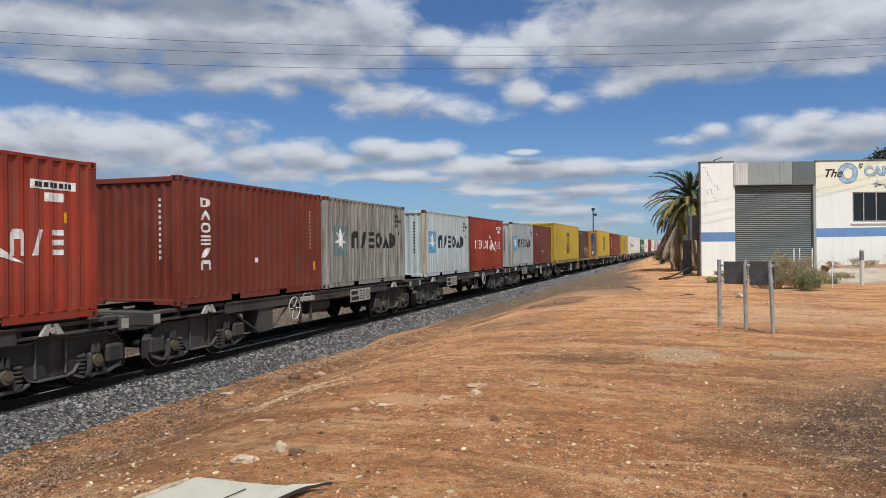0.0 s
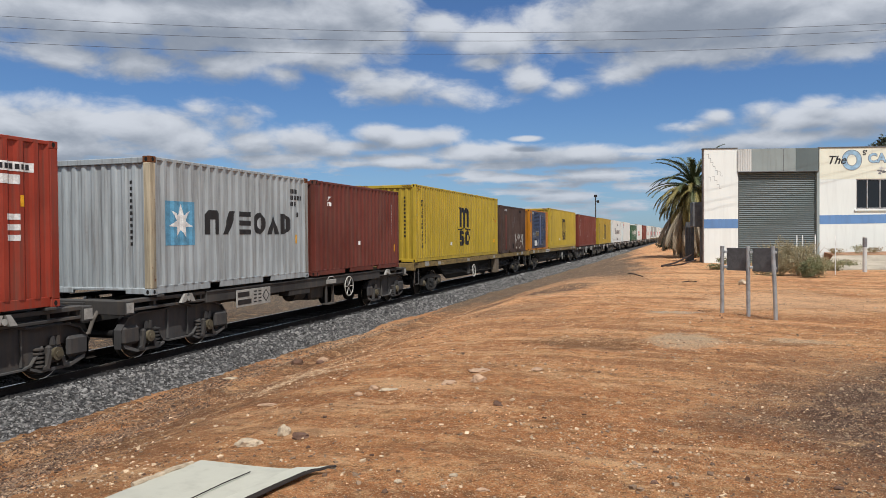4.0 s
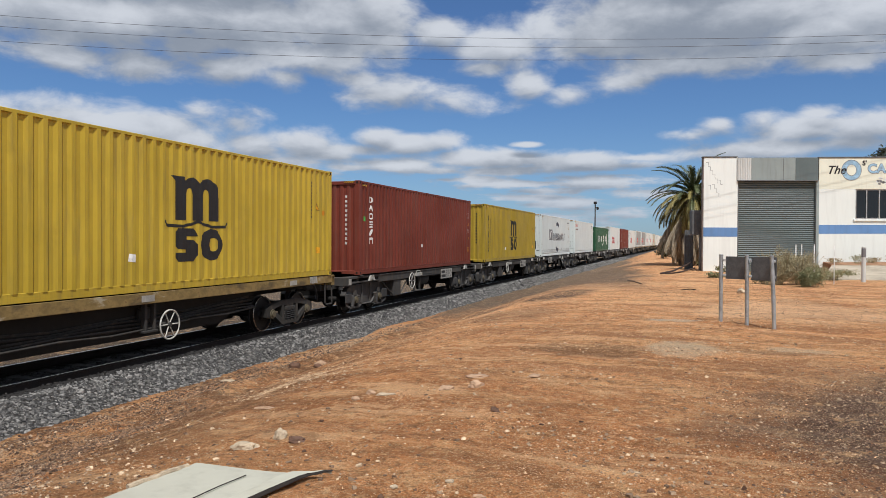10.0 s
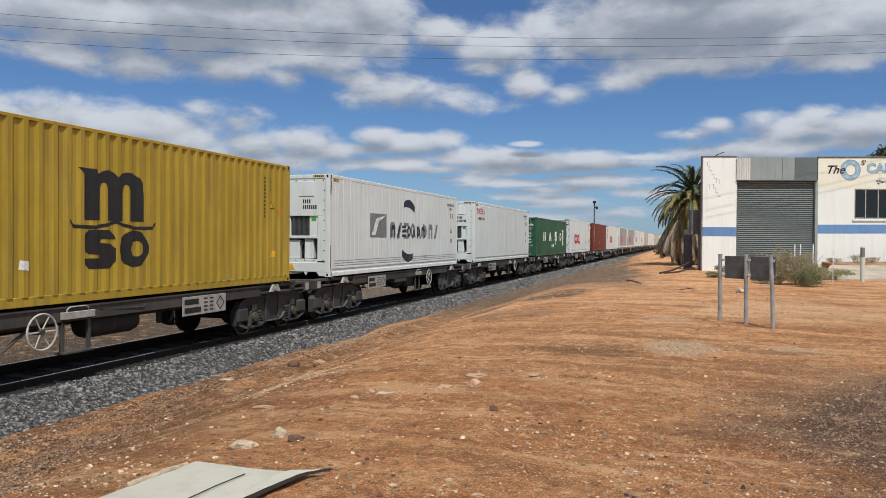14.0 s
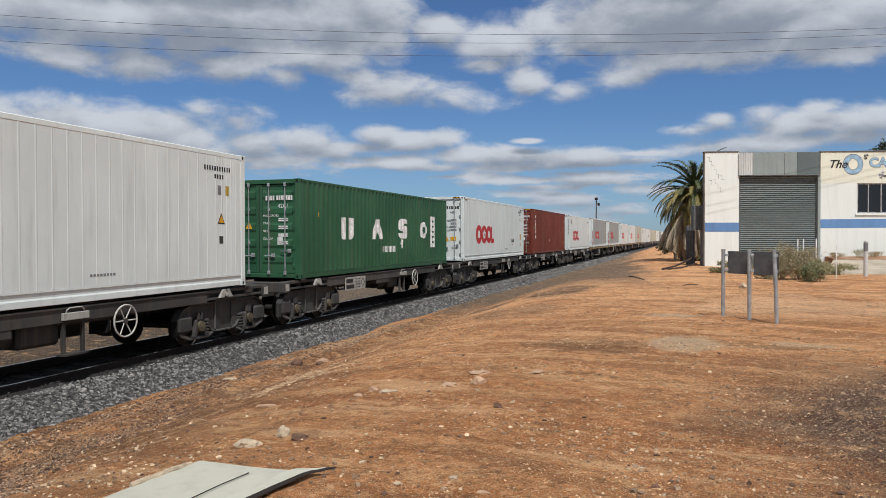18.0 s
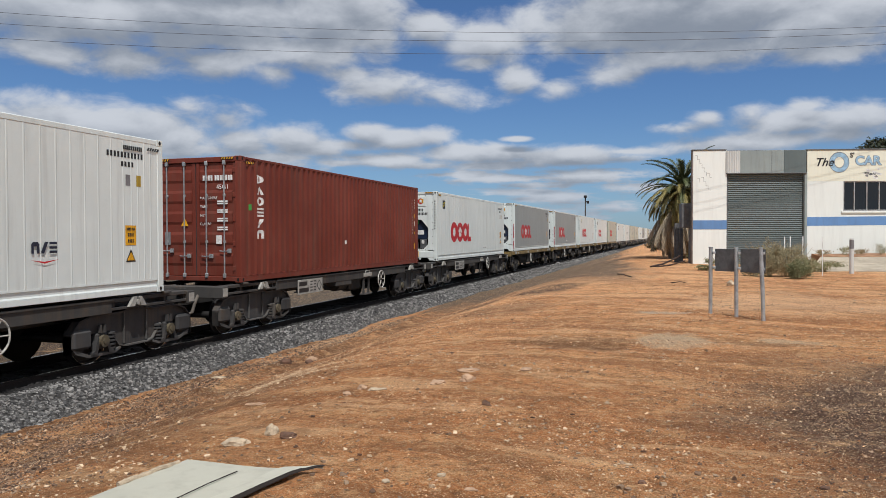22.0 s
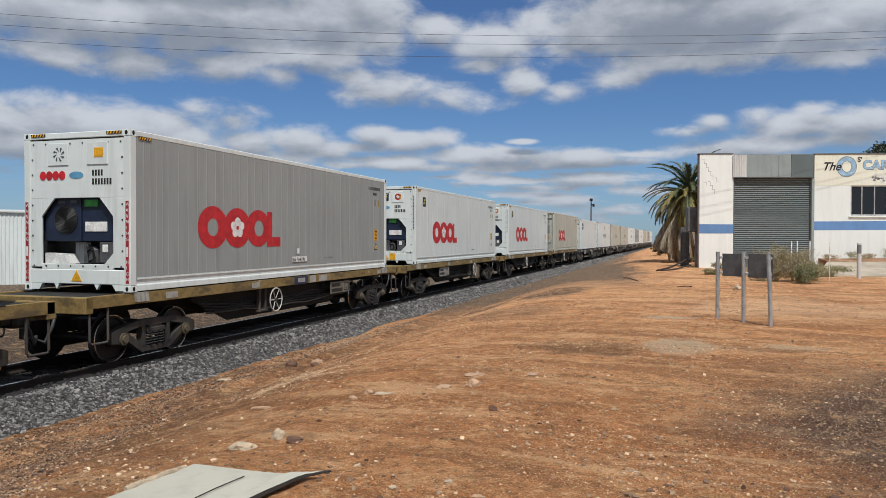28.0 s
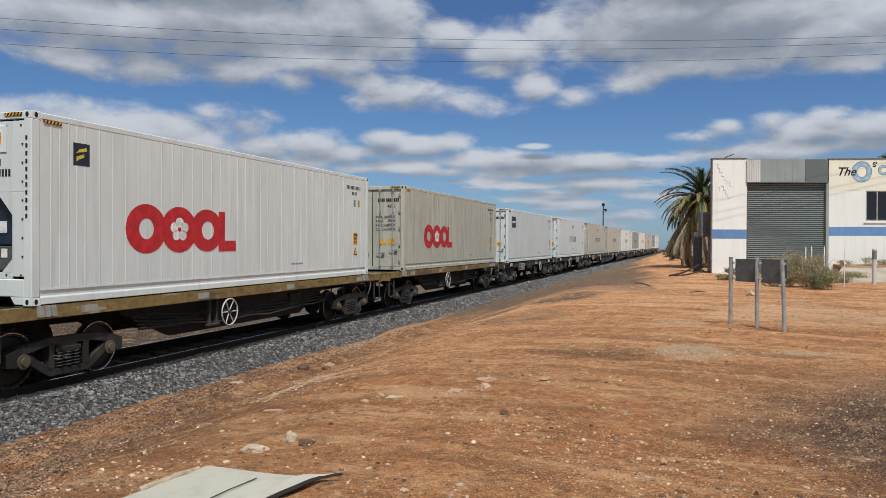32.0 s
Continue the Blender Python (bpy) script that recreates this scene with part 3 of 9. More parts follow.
    base = n.mix(verge, base, n.mix(n.ramp(fine, 0.40, 0.60), (0.080, 0.066, 0.054), (0.165, 0.128, 0.096)))
    # wind-blown sand at the ballast's foot
    strip = n.math("ABSOLUTE", n.math("SUBTRACT", n.math("ADD", n.math("ADD", x, n.math("MULTIPLY", y, 0.045)), n.math("MULTIPLY", n.math("SUBTRACT", mid, 0.5), 0.5)), 3.38))
    base = n.mix(n.math("MULTIPLY", n.ramp(strip, 0.36, 0.16), n.math("MULTIPLY", n.ramp(y, 30.0, 22.0), 0.85)), base, n.mix(n.ramp(big, 0.4, 0.6), (0.560, 0.255, 0.105), (0.640, 0.375, 0.200)))
    # single stains: dark and pale, three pale
    for px, py, rx, ry, w, tone in ((9.4, 9.45, 1.15, 0.85, 0.85, (0.205, 0.098, 0.045)), (11.7, 9.9, 0.9, 0.3, 0.6, (0.216, 0.118, 0.062)), (10.65, 9.85, 0.62, 0.85, 0.8, (0.560, 0.430, 0.290)), (12.0, 10.3, 0.55, 0.30, 0.7, (0.560, 0.430, 0.290)), (10.55, 13.4, 0.6, 0.35, 0.85, (0.500, 0.430, 0.330)), (12.8, 16.0, 2.6, 3.2, 0.5, (0.835, 0.545, 0.330))):
        dx, dy = n.math("DIVIDE", n.math("SUBTRACT", x, px), rx), n.math("DIVIDE", n.math("SUBTRACT", y, py), ry)
        d = n.math("SUBTRACT", 1.0, n.math("SQRT", n.math("ADD", n.math("MULTIPLY", dx, dx), n.math("MULTIPLY", dy, dy))))
        d = n.math("ADD", d, n.math("ADD", n.math("MULTIPLY", n.math("SUBTRACT", mid, 0.5), 1.6), n.math("MULTIPLY", n.math("SUBTRACT", fine, 0.5), 1.2)))
        base = n.mix(n.math("MULTIPLY", n.ramp(d, 0.05, 0.50), w), base, tone)
    # patches rubbed pale or left dark
    patch = n.noise(co, 2.6, 8.0, 0.72)
    base = n.mix(n.math("MULTIPLY", n.math("MULTIPLY", n.ramp(patch, 0.54, 0.64), 0.45), n.math("SUBTRACT", 1.0, verge)), base, (0.870, 0.515, 0.250))
    base = n.mix(n.math("MULTIPLY", n.ramp(patch, 0.45, 0.36), 0.45), base, (0.205, 0.098, 0.045))
    # chips of many sizes
    chip, relief = None, None
    for size, share, weight in ((60.0, 0.70, 0.7), (120.0, 0.58, 0.75)):
        cell = n.voronoi(co, size, "F1", "Distance")
        r, g, b = n.split(n.voronoi(co, size, "F1", "Color"))
        many = n.math("MULTIPLY", n.ramp(patch, 0.36, 0.62), 0.22)
        one = n.math("MULTIPLY", n.ramp(cell, 0.40, 0.30), n.math("GREATER_THAN", r, n.math("SUBTRACT", share + 0.08, many)))
        base = n.mix(n.math("MULTIPLY", one, weight), base, n.mix(n.ramp(g, 0.15, 0.75), (0.140, 0.070, 0.036), (0.854, 0.601, 0.359)))
        one = n.math("MULTIPLY", one, 12.0 / size)
        chip = one if chip is None else n.math("ADD", chip, one)
    n.link(base, sh.inputs["Base Color"])
    sh.inputs["Roughness"].default_value = 0.95
    sh.inputs["Specular IOR Level"].default_value = 0.15
    relief = n.math("ADD", n.math("ADD", n.math("MULTIPLY", fine, 1.9), n.math("MULTIPLY", grain, 0.8)), n.math("ADD", n.math("MULTIPLY", chip, 1.1), n.math("MULTIPLY", n.math("ADD", n.math("SUBTRACT", scrape, furrow), patch), 0.9)))
    bumped(n, sh, relief, 1.0, 0.038)
    return m


def stone_material(name, dark, light, rough=0.85, skew=1.0):
    """Loose stones: each its own tone; skew: how much the dark ones prevail."""
    m, n, sh = material(name)
    co = n.put("ShaderNodeTexCoord").outputs["Object"]
    own = n.put("ShaderNodeNewGeometry").outputs["Random Per Island"]
    fine = n.noise(co, 60.0, 4.0, 0.6)
    base = n.mix(n.math("POWER", own, skew), dark, light)
    base = n.mix(n.math("MULTIPLY", n.ramp(fine, 0.45, 0.65), 0.4), base, dark)
    n.link(base, sh.inputs["Base Color"])
    sh.inputs["Roughness"].default_value = rough
    bumped(n, sh, fine, 0.4, 0.01)
    return m


def ballast_material():
    m, n, sh = material("ballast bed")
    co = n.put("ShaderNodeTexCoord").outputs["Object"]
    cell = n.voronoi(co, 17.0, "F1", "Distance")
    r, g, b = n.split(n.voronoi(co, 17.0, "F1", "Color"))
    base = n.mix(r, (0.045, 0.043, 0.043), (0.14, 0.137, 0.135))
    # gaps between the stones darkened, their shade put into the colour
    base = n.mix(n.ramp(cell, 0.42, 0.62), base, (0.034, 0.031, 0.029))
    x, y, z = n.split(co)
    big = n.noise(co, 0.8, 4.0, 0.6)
    # near-black by the rails: oil, plus the train's shade put into the colour
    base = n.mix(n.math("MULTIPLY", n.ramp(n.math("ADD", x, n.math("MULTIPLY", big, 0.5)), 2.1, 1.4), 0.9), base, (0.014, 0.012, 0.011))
    n.link(base, sh.inputs["Base Color"])
    sh.inputs["Roughness"].default_value = 0.9
    bumped(n, sh, n.math("MULTIPLY", cell, -1.0), 1.0, 0.05)
    return m


M["wagon tan"] = flaking_tan()
M["earth"] = ground_material()
M["ballast bed"] = ballast_material()
M["ballast stone"] = stone_material("ballast stone", (0.050, 0.049, 0.049), (0.370, 0.355, 0.335), 0.8, 1.8)
# black of oil and of the train's shade, both in the colour
M["oil shade stone"] = stone_material("oil shade stone", (0.010, 0.009, 0.009), (0.034, 0.031, 0.028), 0.7)
M["pebble"] = stone_material("pebble", (0.27, 0.115, 0.048), (0.93, 0.65, 0.39), 0.9, 1.8)
M["loose pebble"] = stone_material("loose pebble", (0.10, 0.050, 0.028), (0.84, 0.62, 0.40), 0.9, 1.3)
M["grit"] = stone_material("grit", (0.18, 0.074, 0.031), (0.93, 0.55, 0.29), 0.9, 0.95)
M["pale chip"] = stone_material("pale chip", (0.20, 0.105, 0.052), (0.74, 0.52, 0.32))

# ---- ground ----
PROFILE = ((-400.0, -0.55), (-12.0, -0.55), (-6.0, -0.64), (-3.4, -0.64), (0.0, -0.66), (2.5, -0.60), (3.0, -0.52), (3.7, -0.44), (4.6, -0.20), (5.6, 0.14), (6.6, 0.43), (7.6, 0.60), (9.0, 0.68), (11.0, 0.70), (400.0, 0.70))


def profile(x):
    for (a, za), (b, zb) in zip(PROFILE, PROFILE[1:]):
        if x <= b:
            k = (x - a) / (b - a)
            return za + (zb - za) * k
    return PROFILE[-1][1]


def ground_z(x, y, rough=True):
    """Height of the dirt."""
    far = min(max((abs(y) - 60) / 200, 0.0), 1.0)
    side = x - on_line(min(max(y, 0.0), 160.0)).x
    z = profile(side) * (1 - 0.6 * far) + CLIMB * min(max(y, -60.0), 200.0)
    if rough:
        z += 0.05 * noise.noise((x * 0.35, y * 0.35, 0.0)) + 0.022 * noise.noise((x * 1.3, y * 1.3, 4.0)) + 0.014 * noise.noise((x * 4.0, y * 4.0, 9.0))
        if side > 3.5:
            z += 0.022 * noise.noise((x * 0.45, y * 1.7 + x * 0.3, 11.0)) * min(side - 3.5, 1.0)
        if 1.0 < y < 24:
            z += 0.008 * noise.noise((x * 8.0, y * 9.0, 3.0)) + 0.005 * noise.noise((x * 15.0, y * 16.0, 7.0))
        bank = max(0.0, 1 - abs(side - 5.2) / 1.6)
        berm = max(0.0, 1 - abs(side - 3.45 - 0.25 * noise.noise((0.0, y * 0.5, 5.0))) / 0.42)
        z += berm * (0.10 + 0.07 * noise.noise((x * 2.4, y * 1.7, 6.0)) + 0.05 * noise.noise((x * 6.0, y * 6.0, 1.0)))
        z += 0.09 * bank * noise.noise((x * 1.1, y * 0.8, 2.0))
    return z


def span(stops):
    """Steps between stops: (start, end, step)."""
    out = []
    for a, b, d in stops:
        n = max(1, round((b - a) / d))
        out += [a + (b - a) * i / n for i in range(n)]
    return out + [stops[-1][1]]


def make_ground():
    xs = span(((-2500, -300, 550), (-300, -40, 40), (-40, -6, 3), (-6, 2.4, 0.7), (2.4, 4.5, 0.07), (4.5, 13.5, 0.06), (13.5, 20, 0.3), (20, 60, 3), (60, 300, 40), (300, 2500, 550)))
    ys = span(((-2500, -300, 550), (-300, -30, 45), (-30, 0, 1.5), (0, 2.5, 0.2), (2.5, 12, 0.06), (12, 26, 0.13), (26, 60, 0.6), (60, 200, 4), (200, 600, 50), (600, 3500, 580)))
    verts = [(x, y, ground_z(x, y, -60 < y < 90 and -30 < x < 40)) for y in ys for x in xs]
    w = len(xs)
    faces = [(j * w + i, j * w + i + 1, (j + 1) * w + i + 1, (j + 1) * w + i) for j in range(len(ys) - 1) for i in range(w - 1)]
    me = bpy.data.meshes.new("ground")
    me.from_pydata(verts, [], faces)
    me.polygons.foreach_set("use_smooth", [True] * len(faces))
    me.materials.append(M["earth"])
    return tagged(new("ground", me), "bare red sandy earth with pale limestone chips and wheel marks", "ground", kind="structure")


make_ground()

# ---- the railway ----


def sweep(outline, a, b, step, off=0.0, z=0.0):
    """An outline (across, up) pushed along the line."""
    g = Geo()
    n = max(2, round((b - a) / step))
    m = len(outline)
    for i in range(n + 1):
        s = a + (b - a) * i / n
        g.v += [tuple(on_line(s, off + u, z + w)) for u, w in outline]
    for i in range(n):
        g.f += [(i * m + j, (i + 1) * m + j, (i + 1) * m + (j + 1) % m, i * m + (j + 1) % m) for j in range(m)]
    g.f += [tuple(range(m)), tuple(n * m + j for j in range(m - 1, -1, -1))]
    g.m = [0] * len(g.f)
    return g


def make_railway():
    track = thing("railway_track", "single railway track of steel rails on sleepers in grey crushed-stone ballast", "railway track", kind="structure")
    bed = [(-3.0, -0.60), (-1.75, -0.22), (0.84, -0.22), (0.90, -0.13), (1.42, -0.13), (2.38, -0.60), (2.38, -0.9), (-3.0, -0.9)]
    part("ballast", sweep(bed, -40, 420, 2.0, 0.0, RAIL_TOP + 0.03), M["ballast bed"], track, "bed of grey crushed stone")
    rail = [(-0.07, -0.172), (0.07, -0.172), (0.07, -0.158), (0.012, -0.135), (0.012, -0.042), (0.036, -0.034), (0.036, -0.010), (0.022, 0.0), (-0.022, 0.0), (-0.036, -0.010), (-0.036, -0.034), (-0.012, -0.042), (-0.012, -0.135), (-0.07, -0.158)]
    for off in (-0.7525, 0.7525):
        g = sweep(rail, -40, 420, 2.0, off, RAIL_TOP)
        m = len(rail)
        for i in range(len(g.f) - 2):
            g.m[i] = 1 if i % m in (7,) else 0
        part("rail", g, (M["rail side"], M["worn steel"]), track, "rusty rail with a bright running edge")
    g = Geo().cbox(-1.25, 1.25, -0.12, 0.12, -0.2, 0.0, 0.02)
    me = g.mesh("sleeper", M["concrete sleeper"])
    for i in range(280):
        part("sleeper", me, None, track, at=line_pose(-6 + 0.67 * i, RAIL_TOP - 0.172))
    return track


railway = make_railway()

# ---- wagons ----
WHEEL = 0.425


def wheelset_mesh():
    g = Geo()
    k = WHEEL / 0.46
    g.cyl(0, (0, 0), 0.08, -0.95, 0.95, 12)
    for s in (-1, 1):
        prof = [(0.10, 0.655), (0.485, 0.665), (0.49, 0.69), (0.462, 0.70), (0.458, 0.79), (0.41, 0.795), (0.39, 0.755), (0.17, 0.74), (0.14, 0.80), (0.09, 0.80)]
        prof = [(r * k, s * d) for r, d in prof]
        g.lathe(0, (0, 0), prof if s > 0 else prof[::-1], 28)
        g.slot = 1
        g.tube([(s * 0.792, 0.456 * k * math.cos(q), 0.456 * k * math.sin(q)) for q in [2 * math.pi * i / 40 for i in range(41)]], 0.007, 5)
        g.slot = 0
    return g.mesh("wheelset", M["wheel steel"], M["worn steel"], smooth=True)


WHEELSET = wheelset_mesh()
WHEELSETS = []


def spring(g, x, y, z0, z1, r=0.065, turns=4):
    pts = [(x + r * math.cos(a), y + r * math.sin(a), z0 + (z1 - z0) * i / (turns * 8)) for i in range(turns * 8 + 1) for a in (2 * math.pi * i / 8,)]
    g.tube(pts, 0.016, 5)


def plate_bogie(parent, y):
    """Welded plate bogie: deep grey side frames, springs beside each axle box."""
    b = part("bogie", Geo().cbox(-0.75, 0.75, -0.22, 0.22, 0.42, 0.72, 0.03), M["bogie black"], parent, "welded plate-frame bogie, grey with brake dust", at=pose(0, y, -0.035))
    for s in (-1, 1):
        out = [(-1.60, 0.31), (-1.60, 0.62), (-1.42, 0.82), (-1.15, 0.90), (-0.45, 0.90), (-0.30, 0.93), (0.30, 0.93), (0.45, 0.90), (1.15, 0.90), (1.42, 0.82), (1.60, 0.62), (1.60, 0.31), (1.26, 0.31), (1.14, 0.60), (0.68, 0.60), (0.46, 0.34), (0.30, 0.30), (-0.30, 0.30), (-0.46, 0.34), (-0.68, 0.60), (-1.14, 0.60), (-1.26, 0.31)]
        f = part("side_frame", Geo().prism(out, 0, s * 0.98, s * 1.02), M["plate grey"], b)
        part("top_flange", Geo().prism([(p[0], p[1] + 0.02) for p in out[0:12]] + [(p[0], p[1] - 0.01) for p in out[11::-1]], 0, s * 0.93, s * 1.09), M["plate grey"], f)
        part("bottom_flange", Geo().prism([(p[0], p[1] + 0.005) for p in out[14:20]] + [(p[0], p[1] - 0.022) for p in out[19:13:-1]], 0, s * 0.94, s * 1.08), M["plate edge"], f, "pale rubbed flange edge")
        for q in (-0.30, 0.30):
            part("stiffener", Geo().cbox(min(s * 1.02, s * 1.06), max(s * 1.02, s * 1.06), q - 0.012, q + 0.012, 0.33, 0.90, 0.003), M["plate edge"], f)
        for e in (-1, 1):
            ya = 0.9 * e
            y0, y1 = sorted((ya + 0.24 * e, ya + 0.68 * e))
            part("end_plate", Geo().cbox(min(s * 1.02, s * 1.12), max(s * 1.02, s * 1.12), y0, y1, 0.36, 0.70, 0.049), M["plate grey"], f)
            part("axle_cap", Geo().cyl(0, (ya, 0.46), 0.105, s * 1.10, s * 1.16, 16).cyl(0, (ya, 0.46), 0.05, s * 1.16, s * 1.175, 10), M["greasy brown"], b, "round axle cap, greasy brown")
            g = Geo().cbox(min(s * 0.88, s * 1.10), max(s * 0.88, s * 1.10), ya - 0.14, ya + 0.14, 0.32, 0.60, 0.03)
            for d in (-0.05, 0.05):
                g.prism([(ya + d - 0.03, 0.60), (ya + d + 0.03, 0.60), (ya + d + 0.018, 0.74), (ya + d - 0.018, 0.74)], 0, s * 1.06, s * 1.12)
            for d in (-1, 1):
                g.prism([(ya + d * 0.12, 0.54), (ya + d * 0.19, 0.30), (ya + d * 0.26, 0.28), (ya + d * 0.26, 0.24), (ya + d * 0.14, 0.24), (ya + d * 0.07, 0.48)], 0, s * 1.02, s * 1.12)
            part("axle_box", g, M["plate grey"], b)
            g = Geo().prism([(ya - 0.46 * e, 0.26), (ya - 0.30 * e, 0.20), (ya + 0.30 * e, 0.20), (ya + 0.60 * e, 0.30), (ya + 0.64 * e, 0.36), (ya + 0.58 * e, 0.36), (ya + 0.28 * e, 0.25), (ya - 0.30 * e, 0.25), (ya - 0.46 * e, 0.30)], 0, s * 0.96, s * 1.09)
            part("spring_shelf", g, M["plate edge"], b)
            g = Geo()
            for k in range(5):
                g.lathe(2, (s * 1.02, ya - 0.27 * e), [(0.05, 0.27 + 0.066 * k), (0.095, 0.285 + 0.066 * k), (0.095, 0.31 + 0.066 * k), (0.05, 0.325 + 0.066 * k)], 12)
            part("spring", g, M["plate grey"], b, "stacked round spring")
    for e in (-1, 1):
        WHEELSETS.append(part("wheelset", WHEELSET, None, b, at=pose(0, 0.9 * e, WHEEL + 0.035)))
    return b


def cast_bogie(parent, y):
    """Cast three-piece bogie with one spring nest in the middle."""
    b = part("bogie", Geo().cbox(-1.05, 1.05, -0.20, 0.20, 0.46, 0.70, 0.03), M["bogie black"], parent, "cast steel three-piece bogie, greasy, its black deepened for shade", at=pose(0, y, -0.035))
    for s in (-1, 1):
        g = Geo()
        x0, x1 = s * 0.93, s * 1.06
        g.prism([(-1.16, 0.40), (-1.16, 0.60), (-0.95, 0.68), (-0.45, 0.76), (0.45, 0.76), (0.95, 0.68), (1.16, 0.60), (1.16, 0.40), (0.98, 0.38), (0.86, 0.56), (0.45, 0.64), (-0.45, 0.64), (-0.86, 0.56), (-0.98, 0.38)], 0, x0, x1)
        g.prism([(-0.92, 0.50), (-0.40, 0.16), (0.40, 0.16), (0.92, 0.50), (0.78, 0.56), (0.32, 0.26), (-0.32, 0.26), (-0.78, 0.56)], 0, x0, x1)
        for d in (-1, 1):
            g.prism([(d * 0.30, 0.24), (d * 0.40, 0.24), (d * 0.40, 0.66), (d * 0.30, 0.66)], 0, x0, x1)
        g.cbox(min(x0, x1), max(x0, x1), -0.26, 0.26, 0.50, 0.60, 0.02)
        part("side_frame", g, M["bogie black"], b)
        g = Geo()
        for d in (-0.17, 0.0, 0.17):
            spring(g, s * 1.0, d, 0.25, 0.50, 0.075, 5)
        part("spring_nest", g, M["wheel steel"], b)
        for e in (-1, 1):
            g = Geo().cyl(0, (0.87 * e, 0.46), 0.115, s * 0.93, s * 1.08, 16).cyl(0, (0.87 * e, 0.46), 0.07, s * 1.08, s * 1.12, 16)
            part("bearing", g, M["greasy brown"], b, "round bearing cap, greasy brown")
    for e in (-1, 1):
        WHEELSETS.append(part("wheelset", WHEELSET, None, b, at=pose(0, 0.87 * e, WHEEL + 0.035)))
    return b


def hand_wheel(parent, x, y, z, side):
    g = Geo()
    r = 0.28
    ring = [(x, y + r * math.cos(a), z + r * math.sin(a)) for a in [2 * math.pi * i / 24 for i in range(25)]]
    g.tube(ring, 0.016, 6)
    w = part("hand_wheel", g, M["wheel white"], parent, "white painted spoked brake wheel")
    for i in range(6):
        a = math.pi * i / 3
        part("spoke", Geo().tube([(x - side * 0.02, y, z), (x, y + r * math.cos(a), z + r * math.sin(a))], 0.012, 5), M["wheel white"], w)
    part("hub", Geo().cyl(0, (y, z), 0.045, x - side * 0.18, x + side * 0.02, 10), M["wagon grey"], w)


def bars(parent, name, x, rows, material, side, label=""):
    """Writing as plain bars on a side face: (y0, y1, z0, z1)."""
    g = Geo()
    for y0, y1, z0, z1 in rows:
        g.box(min(x, x + side * 0.004), max(x, x + side * 0.004), y0, y1, z0, z1)
    return tagged(part(name, g, M[material], parent, label), kind="stuff")


